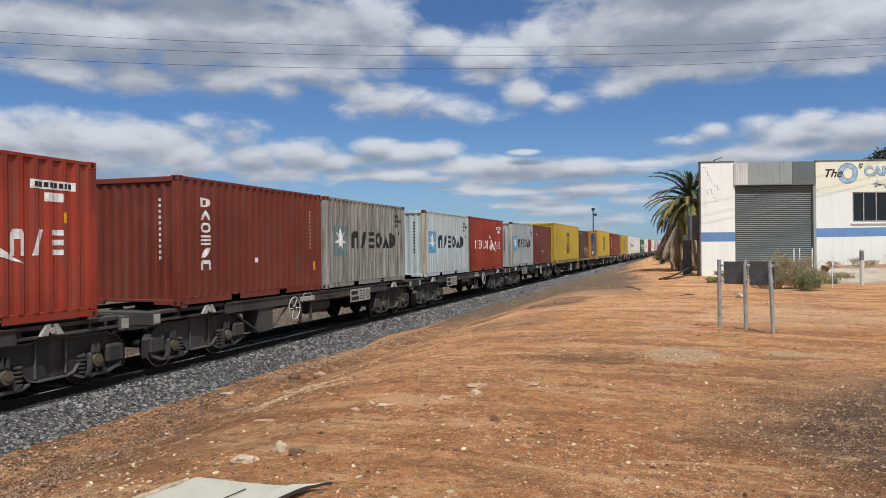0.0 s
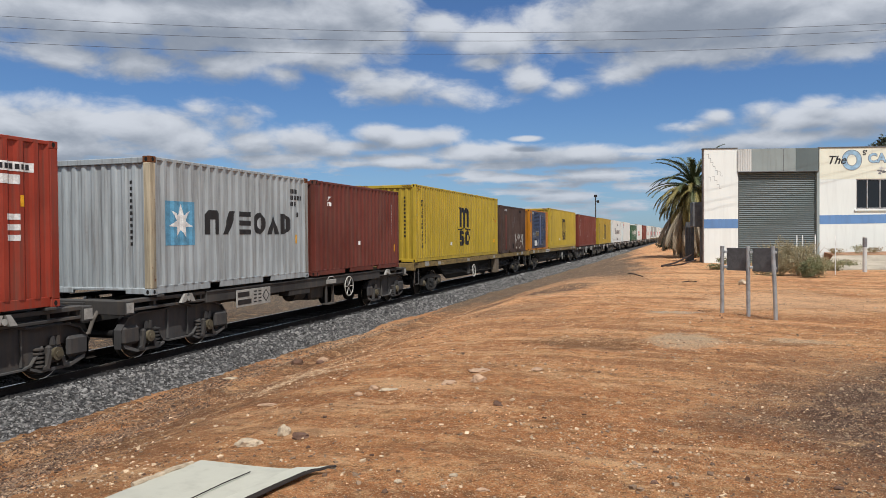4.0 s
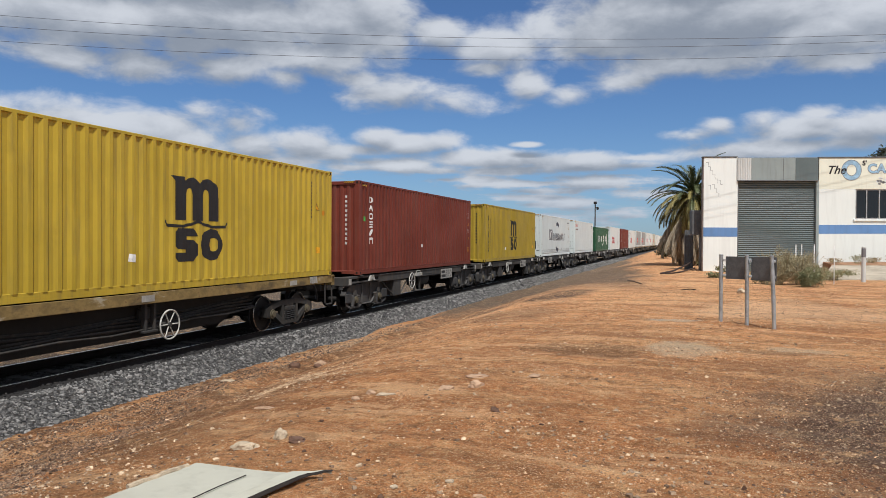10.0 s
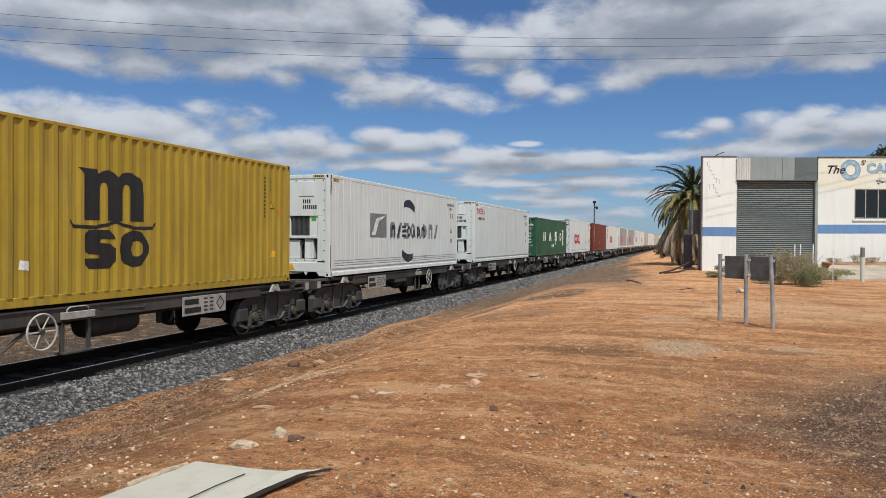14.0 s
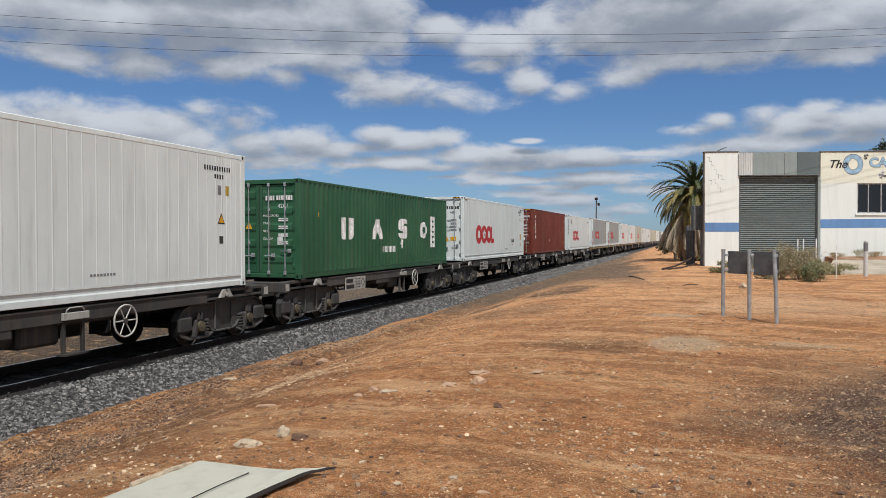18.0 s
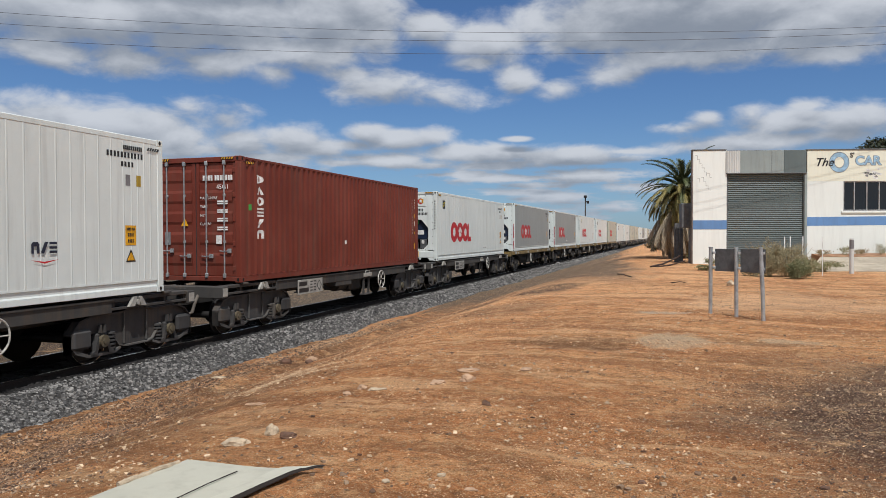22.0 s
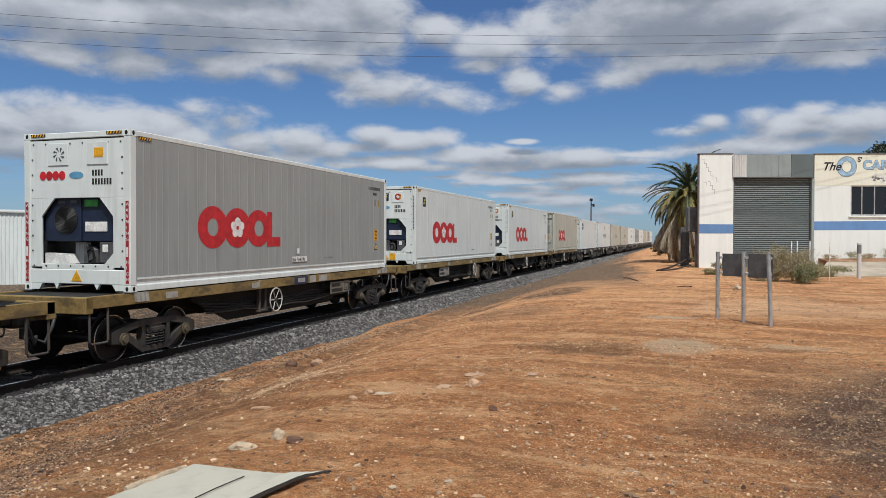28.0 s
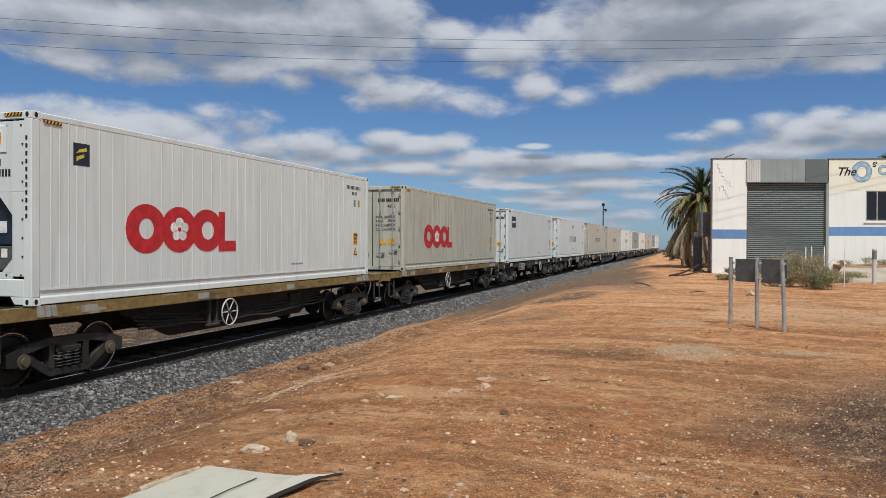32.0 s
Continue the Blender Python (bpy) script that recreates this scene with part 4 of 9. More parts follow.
def skeleton_wagon():
    """Grey skeletal wagon for one long or two short containers."""
    w = thing("container_wagon", "grey skeletal container wagon with plate bogies, dusty", "railway wagon", group="wagons of the train")
    g = Geo().cbox(-0.30, 0.30, -7.0, 7.0, 0.62, 1.0, 0.01)
    part("centre_sill", g, M["wagon grey"], w)
    for s in (-1, 1):
        g = Geo().cbox(min(s * 1.06, s * 1.18), max(s * 1.06, s * 1.18), -4.6, 4.6, 0.80, 1.05, 0.008)
        g.box(min(s * 1.0, s * 1.2), max(s * 1.0, s * 1.2), -4.6, 4.6, 1.02, 1.045)
        part("side_sill", g, M["wagon grey"], w)
        for e in (-1, 1):
            g = Geo().cbox(min(s * 0.96, s * 1.16), max(s * 0.96, s * 1.16), min(e * 4.6, e * 6.8), max(e * 4.6, e * 6.8), 0.98, 1.05, 0.008)
            g.cbox(min(s * 1.0, s * 1.16), max(s * 1.0, s * 1.16), min(e * 4.6, e * 6.8), max(e * 4.6, e * 6.8), 0.84, 0.89, 0.006)
            for yy in (4.7, 5.35, 6.1, 6.7):
                g.box(min(s * 1.02, s * 1.12), max(s * 1.02, s * 1.12), e * yy - 0.03, e * yy + 0.03, 0.88, 0.99)
            part("end_frame", g, M["wagon grey"], w)
            g = Geo()
            g.prism([(e * 5.0, 0.88), (e * 5.12, 1.05), (e * 5.2, 1.05), (e * 5.14, 0.88)], 0, s * 1.16, s * 1.22)
            g.prism([(e * 5.45, 0.88), (e * 5.33, 1.05), (e * 5.25, 1.05), (e * 5.31, 0.88)], 0, s * 1.16, s * 1.22)
            g.cyl(0, (e * 5.22, 0.95), 0.05, s * 1.15, s * 1.23, 10)
            part("lashing_bracket", g, M["grimy white"], w, "pale worn lashing bracket")
            g = Geo().cbox(min(s * 1.02, s * 1.24), max(s * 1.02, s * 1.24), e * 6.06 - 0.1, e * 6.06 + 0.1, 1.04, 1.09, 0.01)
            part("container_seat", g, M["wagon grey"], w)
    for y in (-3.2, -1.6, 0.0, 1.6, 3.2):
        part("cross_member", Geo().cbox(-1.1, 1.1, y - 0.06, y + 0.06, 0.86, 1.03, 0.006), M["wagon grey"], w)
    for e in (-1, 1):
        g = Geo().cbox(-1.2, 1.2, min(e * 6.72, e * 6.95), max(e * 6.72, e * 6.95), 0.78, 1.04, 0.015)
        part("headstock", g, M["wagon grey"], w)
        for q in (1.2, -1.204):
            part("end_letter", Geo().box(q, q + 0.004, e * 6.84 - 0.09, e * 6.84 + 0.09, 0.82, 1.0), M["grimy white"], w, "small worn white end board")
        g = Geo().cbox(-0.12, 0.12, min(e * 6.9, e * 7.42), max(e * 6.9, e * 7.42), 0.72, 0.94, 0.03)
        g.cbox(-0.2, 0.2, min(e * 7.2, e * 7.46), max(e * 7.2, e * 7.46), 0.66, 1.0, 0.05)
        part("coupler", g, M["bogie black"], w)
        g = Geo().tube([(0.55, e * 6.9, 0.86), (0.58, e * 7.05, 0.72), (0.56, e * 7.15, 0.48), (0.48, e * 7.25, 0.42), (0.36, e * 7.38, 0.55)], 0.036, 8)
        part("brake_hose", g, M["dusty hose"], w, "dusty rubber brake hose")
        plate_bogie(w, e * 5.35)
    # one side: number board, steps and brake wheel; other side: box, wheel, steps, tank
    for s, flip in ((1, 1), (-1, -1)):
        if s > 0:
            y0, y1 = -3.55, -2.15
        else:
            y0, y1 = -3.15, -1.7
        bd = part("number_board", Geo().cbox(min(s * 1.19, s * 1.21), max(s * 1.19, s * 1.21), y0, y1, 0.60, 0.98, 0.004), M["grimy white"], w, "dusty white number board with worn figures")
        rows = [(y0 + 0.05, y0 + 0.5, 0.82, 0.93), (y0 + 0.05, y0 + 0.58, 0.65, 0.76)]
        rows += [(y0 + 0.68 + 0.2 * k, y0 + 0.80 + 0.2 * k, 0.66 + 0.08 * j, 0.69 + 0.08 * j) for k in (0, 1) for j in range(4)]
        bars(bd, "figure_bar", s * 1.21, rows if s > 0 else [(y0 + y1 - b, y0 + y1 - a, c, d) for a, b, c, d in rows], "black paint", s)
        c = (y1 - 0.2) if s > 0 else (y0 + 0.2)
        g = Geo()
        for r0, r1 in ((0.15, 0.12),):
            for q in range(4):
                a0, a1 = q * math.pi / 2, (q + 1) * math.pi / 2
                g.prism([(c + r0 * math.cos(a0), 0.79 + r0 * math.sin(a0)), (c + r0 * math.cos(a1), 0.79 + r0 * math.sin(a1)), (c + r1 * math.cos(a1), 0.79 + r1 * math.sin(a1)), (c + r1 * math.cos(a0), 0.79 + r1 * math.sin(a0))], 0, s * 1.21, s * 1.214)
        part("diamond_mark", g, M["black paint"], bd)
    hand_wheel(w, 1.24, 2.15, 0.70, 1)
    g = Geo()
    for y in (0.85, 1.25):
        g.cbox(1.12, 1.18, y - 0.03, y + 0.03, 0.28, 0.95, 0.006)
    g.cbox(1.05, 1.24, 0.80, 1.30, 0.26, 0.30, 0.006).cbox(1.05, 1.22, 0.82, 1.28, 0.90, 0.96, 0.006)
    part("step", g, M["wagon grey"], w)
    part("grab_rail", Geo().tube([(1.20, 0.86, 0.93), (1.21, 0.87, 1.0), (1.21, 0.93, 1.035), (1.21, 1.17, 1.035), (1.21, 1.23, 1.0), (1.20, 1.24, 0.93)], 0.013, 6), M["grimy white"], w, "white grab rail")
    part("step_plate", Geo().cbox(1.18, 1.24, 0.78, 1.32, 0.84, 0.96, 0.008), M["grimy white"], w, "pale worn plate over the step")
    part("brake_gear", Geo().cbox(0.55, 1.05, 0.1, 0.9, 0.45, 0.92, 0.05).cyl(1, (0.75, 0.66), 0.2, -0.5, 0.1, 14), M["bogie black"], w)
    part("side_box", Geo().cbox(0.85, 1.17, -1.2, -0.1, 0.66, 0.93, 0.02), M["wagon grey"], w)
    # far equipment (seen when the wagon is turned about)
    part("equipment_box", Geo().cbox(-1.15, -0.70, 2.60, 3.25, 0.24, 0.90, 0.02), M["wagon grey"], w)
    part("box_brace", Geo().tube([(-1.1, 3.25, 0.3), (-1.1, 4.1, 0.72)], 0.025, 6), M["wagon grey"], w)
    part("box_brace", Geo().tube([(-1.1, 2.6, 0.28), (-1.1, 1.9, 0.72)], 0.025, 6), M["wagon grey"], w)
    hand_wheel(w, -1.24, 1.72, 0.70, -1)
    g = Geo()
    for y in (0.70, 1.25):
        g.cbox(-1.18, -1.12, y - 0.03, y + 0.03, 0.30, 0.95, 0.006)
    g.cbox(-1.24, -1.05, 0.65, 1.30, 0.28, 0.32, 0.006).cbox(-1.22, -1.05, 0.67, 1.28, 0.90, 0.96, 0.006)
    part("step", g, M["wagon grey"], w)
    part("grab_rail", Geo().tube([(-1.20, 0.74, 0.93), (-1.21, 0.75, 1.0), (-1.21, 0.81, 1.035), (-1.21, 1.14, 1.035), (-1.21, 1.20, 1.0), (-1.20, 1.21, 0.93)], 0.013, 6), M["grimy white"], w, "white grab rail")
    part("step_plate", Geo().cbox(-1.24, -1.18, 0.63, 1.32, 0.84, 0.96, 0.008), M["grimy white"], w, "pale worn plate over the step")
    part("hose_rack", Geo().tube([(-1.17, -0.7, 0.97), (-1.19, -0.6, 0.90), (-1.17, 0.3, 0.92), (-1.18, 0.5, 0.97)], 0.012, 5), M["wagon grey"], w)
    part("air_tank", Geo().lathe(1, (-0.85, 0.66), [(0.05, -0.72), (0.2, -0.66), (0.23, -0.55), (0.23, 0.45), (0.2, 0.56), (0.05, 0.62)], 18), M["bogie black"], w, smooth=True)
    return w


def finish_pipes(w, bogie_at):
    """Brake pipes that sag between the bogies, and the cylinder."""
    for k in range(5):
        pts = [(0.84 + 0.05 * k, -bogie_at + 1.6 + i * (2 * bogie_at - 3.2) / 10, 0.78 - 0.05 * k - 0.12 * math.sin(math.pi * i / 10) + 0.03 * math.sin(i * 2.1 + k)) for i in range(11)]
        part("brake_pipe", Geo().tube(pts, 0.022, 6), M["bogie black"], w)
    part("brake_cylinder", Geo().lathe(1, (0.55, 0.68), [(0.05, 0.4), (0.2, 0.46), (0.2, 1.2), (0.1, 1.28), (0.03, 1.7)], 14).cbox(0.3, 0.9, 2.0, 2.5, 0.42, 0.85, 0.03), M["bogie black"], w, smooth=True)
    return w


def flat_wagon(length, bogie_at, wheels, gear):
    """Tan flat container wagon on cast bogies."""
    h = length / 2
    w = thing("container_wagon", "tan and brown flat container wagon with cast bogies, paint flaking", "railway wagon", group="wagons of the train")
    part("centre_sill", Geo().prism([(-h + 0.2, 1.12), (-h + 0.2, 0.78), (-bogie_at + 1.6, 0.72), (-bogie_at + 2.4, 0.46), (bogie_at - 2.4, 0.46), (bogie_at - 1.6, 0.72), (h - 0.2, 0.78), (h - 0.2, 1.12)], 0, -0.32, 0.32), M["underside shade"], w)
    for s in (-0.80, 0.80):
        part("belly_girder", Geo().prism([(-bogie_at + 1.35, 1.12), (-bogie_at + 1.35, 0.86), (-bogie_at + 2.7, 0.30), (bogie_at - 2.7, 0.30), (bogie_at - 1.35, 0.86), (bogie_at - 1.35, 1.12)], 0, s - 0.03, s + 0.03), M["underside shade"], w, "black fish-bellied girder")
    for s in (-1, 1):
        g = Geo().cbox(min(s * 1.16, s * 1.20), max(s * 1.16, s * 1.20), -h, h, 0.96, 1.17, 0.008)
        g.box(min(s * 1.10, s * 1.16), max(s * 1.10, s * 1.16), -h, h, 1.14, 1.165)
        part("side_sill", g, M["wagon tan"], w)
        for k, yy in enumerate((-h * 0.72, -h * 0.30, h * 0.18, h * 0.74)):
            g = Geo().box(min(s * 1.2, s * 1.204), max(s * 1.2, s * 1.204), yy, yy + 0.35, 1.0, 1.12)
            part("patch", g, M["grimy white"], w, "pale worn paint patch")
        for e in (-1, 1):
            g = Geo()
            for d in (-0.12, 0.0, 0.12):
                y = e * (h - 1.3) + d
                g.prism([(y - 0.03, 1.0), (y + 0.05, 1.0), (y + 0.02, 1.17), (y - 0.05, 1.17)], 0, s * 1.20, s * 1.26)
            part("lashing_bracket", g, M["grimy white"], w, "pale worn lashing bracket")
    n = int(length // 2)
    for i in range(n):
        y = -h + 0.9 + i * (length - 1.8) / (n - 1)
        part("cross_member", Geo().cbox(-1.16, 1.16, y - 0.05, y + 0.05, 0.98, 1.14, 0.006), M["underside shade"], w)
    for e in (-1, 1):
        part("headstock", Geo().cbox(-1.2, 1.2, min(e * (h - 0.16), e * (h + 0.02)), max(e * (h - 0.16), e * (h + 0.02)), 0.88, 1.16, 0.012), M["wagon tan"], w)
        part("end_deck", Geo().cbox(-1.1, 1.1, min(e * (h - 1.3), e * (h - 0.2)), max(e * (h - 1.3), e * (h - 0.2)), 1.10, 1.14, 0.006), M["underside shade"], w)
        g = Geo().cbox(-0.12, 0.12, min(e * (h - 0.1), e * (h + 0.5)), max(e * (h - 0.1), e * (h + 0.5)), 0.72, 0.94, 0.03)
        g.cbox(-0.2, 0.2, min(e * (h + 0.2), e * (h + 0.5)), max(e * (h + 0.2), e * (h + 0.5)), 0.66, 1.0, 0.05)
        part("coupler", g, M["bogie black"], w)
        part("brake_hose", Geo().tube([(0.55, e * h, 0.86), (0.58, e * (h + 0.1), 0.66), (0.54, e * (h + 0.22), 0.42), (0.4, e * (h + 0.4), 0.52)], 0.03, 8), M["dark plastic"], w)
        for s in (-1, 1):
            part("container_seat", Geo().cbox(min(s * 1.0, s * 1.2), max(s * 1.0, s * 1.2), e * (h - 1.0) - 0.1, e * (h - 1.0) + 0.1, 1.15, 1.18, 0.006), M["underside shade"], w)
        for s in (-1, 1):
            y0, y1 = sorted((e * (h - 0.10), e * (h - 0.52)))
            g = Geo().tube([(s * 1.16, y0, 1.0), (s * 1.17, y0, 0.40), (s * 1.17, y0 + 0.03, 0.36), (s * 1.17, y1 - 0.03, 0.36), (s * 1.17, y1, 0.40), (s * 1.16, y1, 1.0)], 0.022, 6)
            part("stirrup_step", g, M["wagon grey"], w, "grey steel stirrup step")
        cast_bogie(w, e * bogie_at)
    for y in wheels:
        hand_wheel(w, 1.22, y, 0.66 if length < 16 else 0.52, 1)
        part("wheel_bracket", Geo().cbox(1.0, 1.1, y - 0.55, y - 0.48, 0.42, 0.97, 0.01).cbox(1.0, 1.1, y - 0.3, y - 0.23, 0.42, 0.97, 0.01).cbox(1.0, 1.12, y - 0.6, y - 0.2, 0.40, 0.45, 0.01), M["wagon grey"], w)
    if gear == "post":
        part("support_leg", Geo().cbox(0.95, 1.18, 2.2, 2.9, 0.22, 0.97, 0.02), M["box tan"], w, "dusty brown-grey box leg under the side sill")
    if length < 16 or gear == "post":
        return finish_pipes(w, bogie_at)
    part("number_board", Geo().cbox(1.2, 1.206, -h * 0.42 - 0.12, -h * 0.42 + 1.10, 0.968, 1.162, 0.002), M["white paint"], w, "white number board with worn figures")
    bars(w, "figure_bar", 1.207, [(-h * 0.42 - 0.05 + 0.14 * k, -h * 0.42 + 0.04 + 0.14 * k, 1.005, 1.125) for k in range(8)], "black paint", 1)
    return finish_pipes(w, bogie_at)


def lift(w, d):
    """Sets the frame higher over its bogies."""
    for o in w.children:
        if not o.name.startswith("bogie"):
            o.location.z += d
    return w

# ---- shipping containers ----
HALF = 1.219


def wave(a, b, pitch, deep, flat):
    """Corner points (along, depth) of a pressed steel wall between a and b."""
    n = max(1, round((b - a) / pitch))
    p = (b - a) / n
    pts = [(a, 0.0)]
    for i in range(n):
        s = a + i * p
        pts += [(s + p * (0.5 - flat) * 0.5 + p * flat * 0.0 + p * 0.10, 0.0), (s + p * 0.34, deep), (s + p * 0.66, deep), (s + p * 0.90, 0.0)]
    pts.append((b, 0.0))
    out = [pts[0]]
    for q in pts[1:]:
        if q[0] > out[-1][0] + 1e-4:
            out.append(q)
    return out


def ribs(a, b, places, deep, width):
    """A smooth wall with narrow raised seams."""
    pts = [(a, deep)]
    for c in places:
        if a + width < c < b - width:
            pts += [(c - width, deep), (c - width * 0.4, 0.0), (c + width * 0.4, 0.0), (c + width, deep)]
    return pts + [(b, deep)]


def depth_at(pts, y):
    for (a, da), (b, db) in zip(pts, pts[1:]):
        if y <= b:
            return da + (db - da) * (y - a) / (b - a)
    return pts[-1][1]


def wall_mesh(pts, z0, z1, face, thick=0.02):
    """A folded wall; face(along, depth, z) gives its place."""
    g = Geo()
    n = len(pts)
    for d in (0.0, thick):
        for z in (z0, z1):
            g.v += [face(a, dep + d, z) for a, dep in pts]
    g.f = [(i, i + 1, n + i + 1, n + i) for i in range(n - 1)] + [(2 * n + i, 3 * n + i, 3 * n + i + 1, 2 * n + i + 1) for i in range(n - 1)]
    g.f += [(n + i, n + i + 1, 3 * n + i + 1, 3 * n + i) for i in range(n - 1)] + [(i, 2 * n + i, 2 * n + i + 1, i + 1) for i in range(n - 1)]
    g.m = [0] * len(g.f)
    return g


def side_face(a, d, z):
    return (HALF - 0.006 - d, a, z)


def cuts(polys, y):
    """Where an upright at y crosses outlines: pairs of heights."""
    zs = []
    for poly in polys:
        for (ya, za), (yb, zb) in zip(poly, poly[1:] + poly[:1]):
            if (ya <= y) != (yb <= y):
                zs.append(za + (zb - za) * (y - ya) / (yb - ya))
    zs.sort()
    return list(zip(zs[::2], zs[1::2]))


def decal(parent, name, polys, material, pts, label="", step=0.03, lift=0.004, face=side_face):
    """A painted mark that follows the folds of a wall."""
    lo, hi = min(p[0] for q in polys for p in q), max(p[0] for q in polys for p in q)
    stops = {lo, hi} | {p[0] for p in pts if lo < p[0] < hi} | {p[0] for q in polys for p in q}
    n = max(1, int((hi - lo) / step))
    stops |= {lo + (hi - lo) * i / n for i in range(n + 1)}
    stops = sorted(stops)
    g = Geo()
    for a, b in zip(stops, stops[1:]):
        if b - a < 1e-4:
            continue
        ca, cb = cuts(polys, a + 1e-5), cuts(polys, b - 1e-5)
        if len(ca) != len(cb):
            ca = cb = cuts(polys, (a + b) / 2)
        da, db = depth_at(pts, a) - lift, depth_at(pts, b) - lift
        for (a0, a1), (b0, b1) in zip(ca, cb):
            g.add([face(a, da, a0), face(b, db, b0), face(b, db, b1), face(a, da, a1)], [(0, 1, 2, 3)])
    if not g.v:
        return None
    spot, order, verts = {}, [], []
    for p in g.v:
        k = (round(p[0], 3), round(p[1], 3), round(p[2], 3))
        if k not in spot:
            spot[k] = len(verts)
            verts.append(p)
        order.append(spot[k])
    g.v, faces = verts, []
    for f in g.f:
        f = [order[i] for i in f]
        faces.append(tuple(q for i, q in enumerate(f) if q != f[i - 1]))
    keep = [i for i, f in enumerate(faces) if len(f) > 2]
    g.f, g.m = [faces[i] for i in keep], [g.m[i] for i in keep]
    return tagged(part(name, g, M[material], parent, label), kind="stuff" if name in ("number", "small_name") else "")


def notched(y0, y1, z0, z1):
    """A block with cut corners and a notch in each side."""
    out = ((0, 0.18), (0.17, 0), (0.83, 0), (1, 0.18), (1, 0.52), (0.84, 0.64), (0.52, 0.66), (0.52, 0.76), (1, 0.76), (0.95, 0.88), (0.81, 1), (0.17, 1), (0, 0.83), (0, 0.50), (0.16, 0.38), (0.48, 0.36), (0.48, 0.27), (0, 0.27))
    return [(y0 + (y1 - y0) * a, z0 + (z1 - z0) * b) for a, b in out]


def rect(y0, y1, z0, z1):
    return [(y0, z0), (y1, z0), (y1, z1), (y0, z1)]


def oval(y, z, ry, rz, n=28, a0=0.0, a1=2 * math.pi):
    return [(y + ry * math.cos(a0 + (a1 - a0) * i / n), z + rz * math.sin(a0 + (a1 - a0) * i / n)) for i in range(n if a1 - a0 > 6.28 else n + 1)]


def star(y, z, r, n=7, inner=0.42):
    return [(y + (r if i % 2 == 0 else r * inner) * math.sin(math.pi * i / n), z + (r if i % 2 == 0 else r * inner) * math.cos(math.pi * i / n)) for i in range(2 * n)]


def glyph(k, y0, y1, z0, z1, lean=0.0):
    """One sign of a name, as a plain shape: arch, slanted slab, three bars, ring, wedge, half disc."""
    w, h, yc, zc = y1 - y0, z1 - z0, (y0 + y1) / 2, (z0 + z1) / 2
    k %= 6
    if k == 0:
        shape = [[(y0, z0), (y0 + 0.30 * w, z0), (y0 + 0.30 * w, z0 + 0.62 * h), (y1 - 0.30 * w, z0 + 0.62 * h), (y1 - 0.30 * w, z0), (y1, z0), (y1, z0 + 0.8 * h), (y1 - 0.2 * w, z1), (y0 + 0.2 * w, z1), (y0, z0 + 0.8 * h)]]
    elif k == 1:
        shape = [[(y0, z0), (y0 + 0.45 * w, z0), (y1, z1), (y1 - 0.45 * w, z1)]]
    elif k == 2:
        shape = [rect(y0, y1, z0 + a * h, z0 + (a + 0.22) * h) for a in (0.0, 0.39, 0.78)]
    elif k == 3:
        shape = [oval(yc, zc, w / 2, h / 2, 22), oval(yc, zc, w * 0.21, h * 0.27, 14)]
    elif k == 4:
        shape = [[(y0, z0), (yc, z1), (y1, z0), (y1 - 0.32 * w, z0), (yc, z0 + 0.52 * h), (y0 + 0.32 * w, z0)]]
    else:
        shape = [[(y0, z0)] + [(y0 + w * math.cos(a), zc + 0.5 * h * math.sin(a)) for a in [-math.pi / 2 + math.pi * i / 12 for i in range(13)]] + [(y0, z1)], rect(y0 + 0.30 * w, y0 + 0.52 * w, z0 + 0.25 * h, z1 - 0.25 * h)]
    return [[(p[0] + lean * (p[1] - z0) / h, p[1]) for p in q] for q in shape]


def blocks(y0, y1, z0, z1, n, gap=0.22, lean=0.0):
    """A word as n small bars."""
    w = (y1 - y0) / n
    return [[(y0 + i * w + 0.5 * gap * w, z0), (y0 + (i + 1) * w - 0.5 * gap * w, z0), (y0 + (i + 1) * w - 0.5 * gap * w + lean, z1), (y0 + i * w + 0.5 * gap * w + lean, z1)] for i in range(n)]


def column(y0, y1, z0, z1, n, gap=0.45):
    h = (z1 - z0) / n
    return [rect(y0, y1, z0 + i * h + 0.5 * gap * h, z0 + (i + 1) * h - 0.5 * gap * h) for i in range(n)]


def word(c, name, bars_of, ink, pts, label, lean=0.0, seed=0, lift=0.004, face=None):
    """A name, each of its signs a part."""
    for i, q in enumerate(bars_of):
        ys, zs = [p[0] for p in q], [p[1] for p in q]
        decal(c, name, glyph(i + seed, min(ys), max(ys) - abs(lean), min(zs), max(zs), lean), ink, pts, label, lift=lift, face=face or side_face)


CACHE = {}


def cached(key, material, make, smooth=False):
    k = (key, material)
    if k not in CACHE:
        CACHE[k] = make().mesh(key.split()[0], *(M[m] for m in material.split("+")), smooth=smooth)
    return CACHE[k]


def casting():
    g = Geo().cbox(-0.081, 0.081, -0.089, 0.089, -0.059, 0.059, 0.006)
    g.slot = 1
    for s in (-1, 1):
        for axis in (0, 1):
            hole = oval(0, 0, 0.032, 0.042, 10)
            d = 0.081 if axis == 0 else 0.089
            g.prism(hole, axis, s * (d - 0.02), s * (d + 0.002))
    return g


def text_on(parent, words, size, at, material, label="", slant=0.0):
    """Lettering with the built-in font."""
    cu = bpy.data.curves.new("lettering", "FONT")
    cu.body, cu.size, cu.extrude = words, size, 0.001
    cu.align_x, cu.shear = "LEFT", slant
    cu.materials.append(M[material])
    ob = new("lettering", cu)
    ob.parent, ob.matrix_basis = parent, at
    return tagged(ob, label)


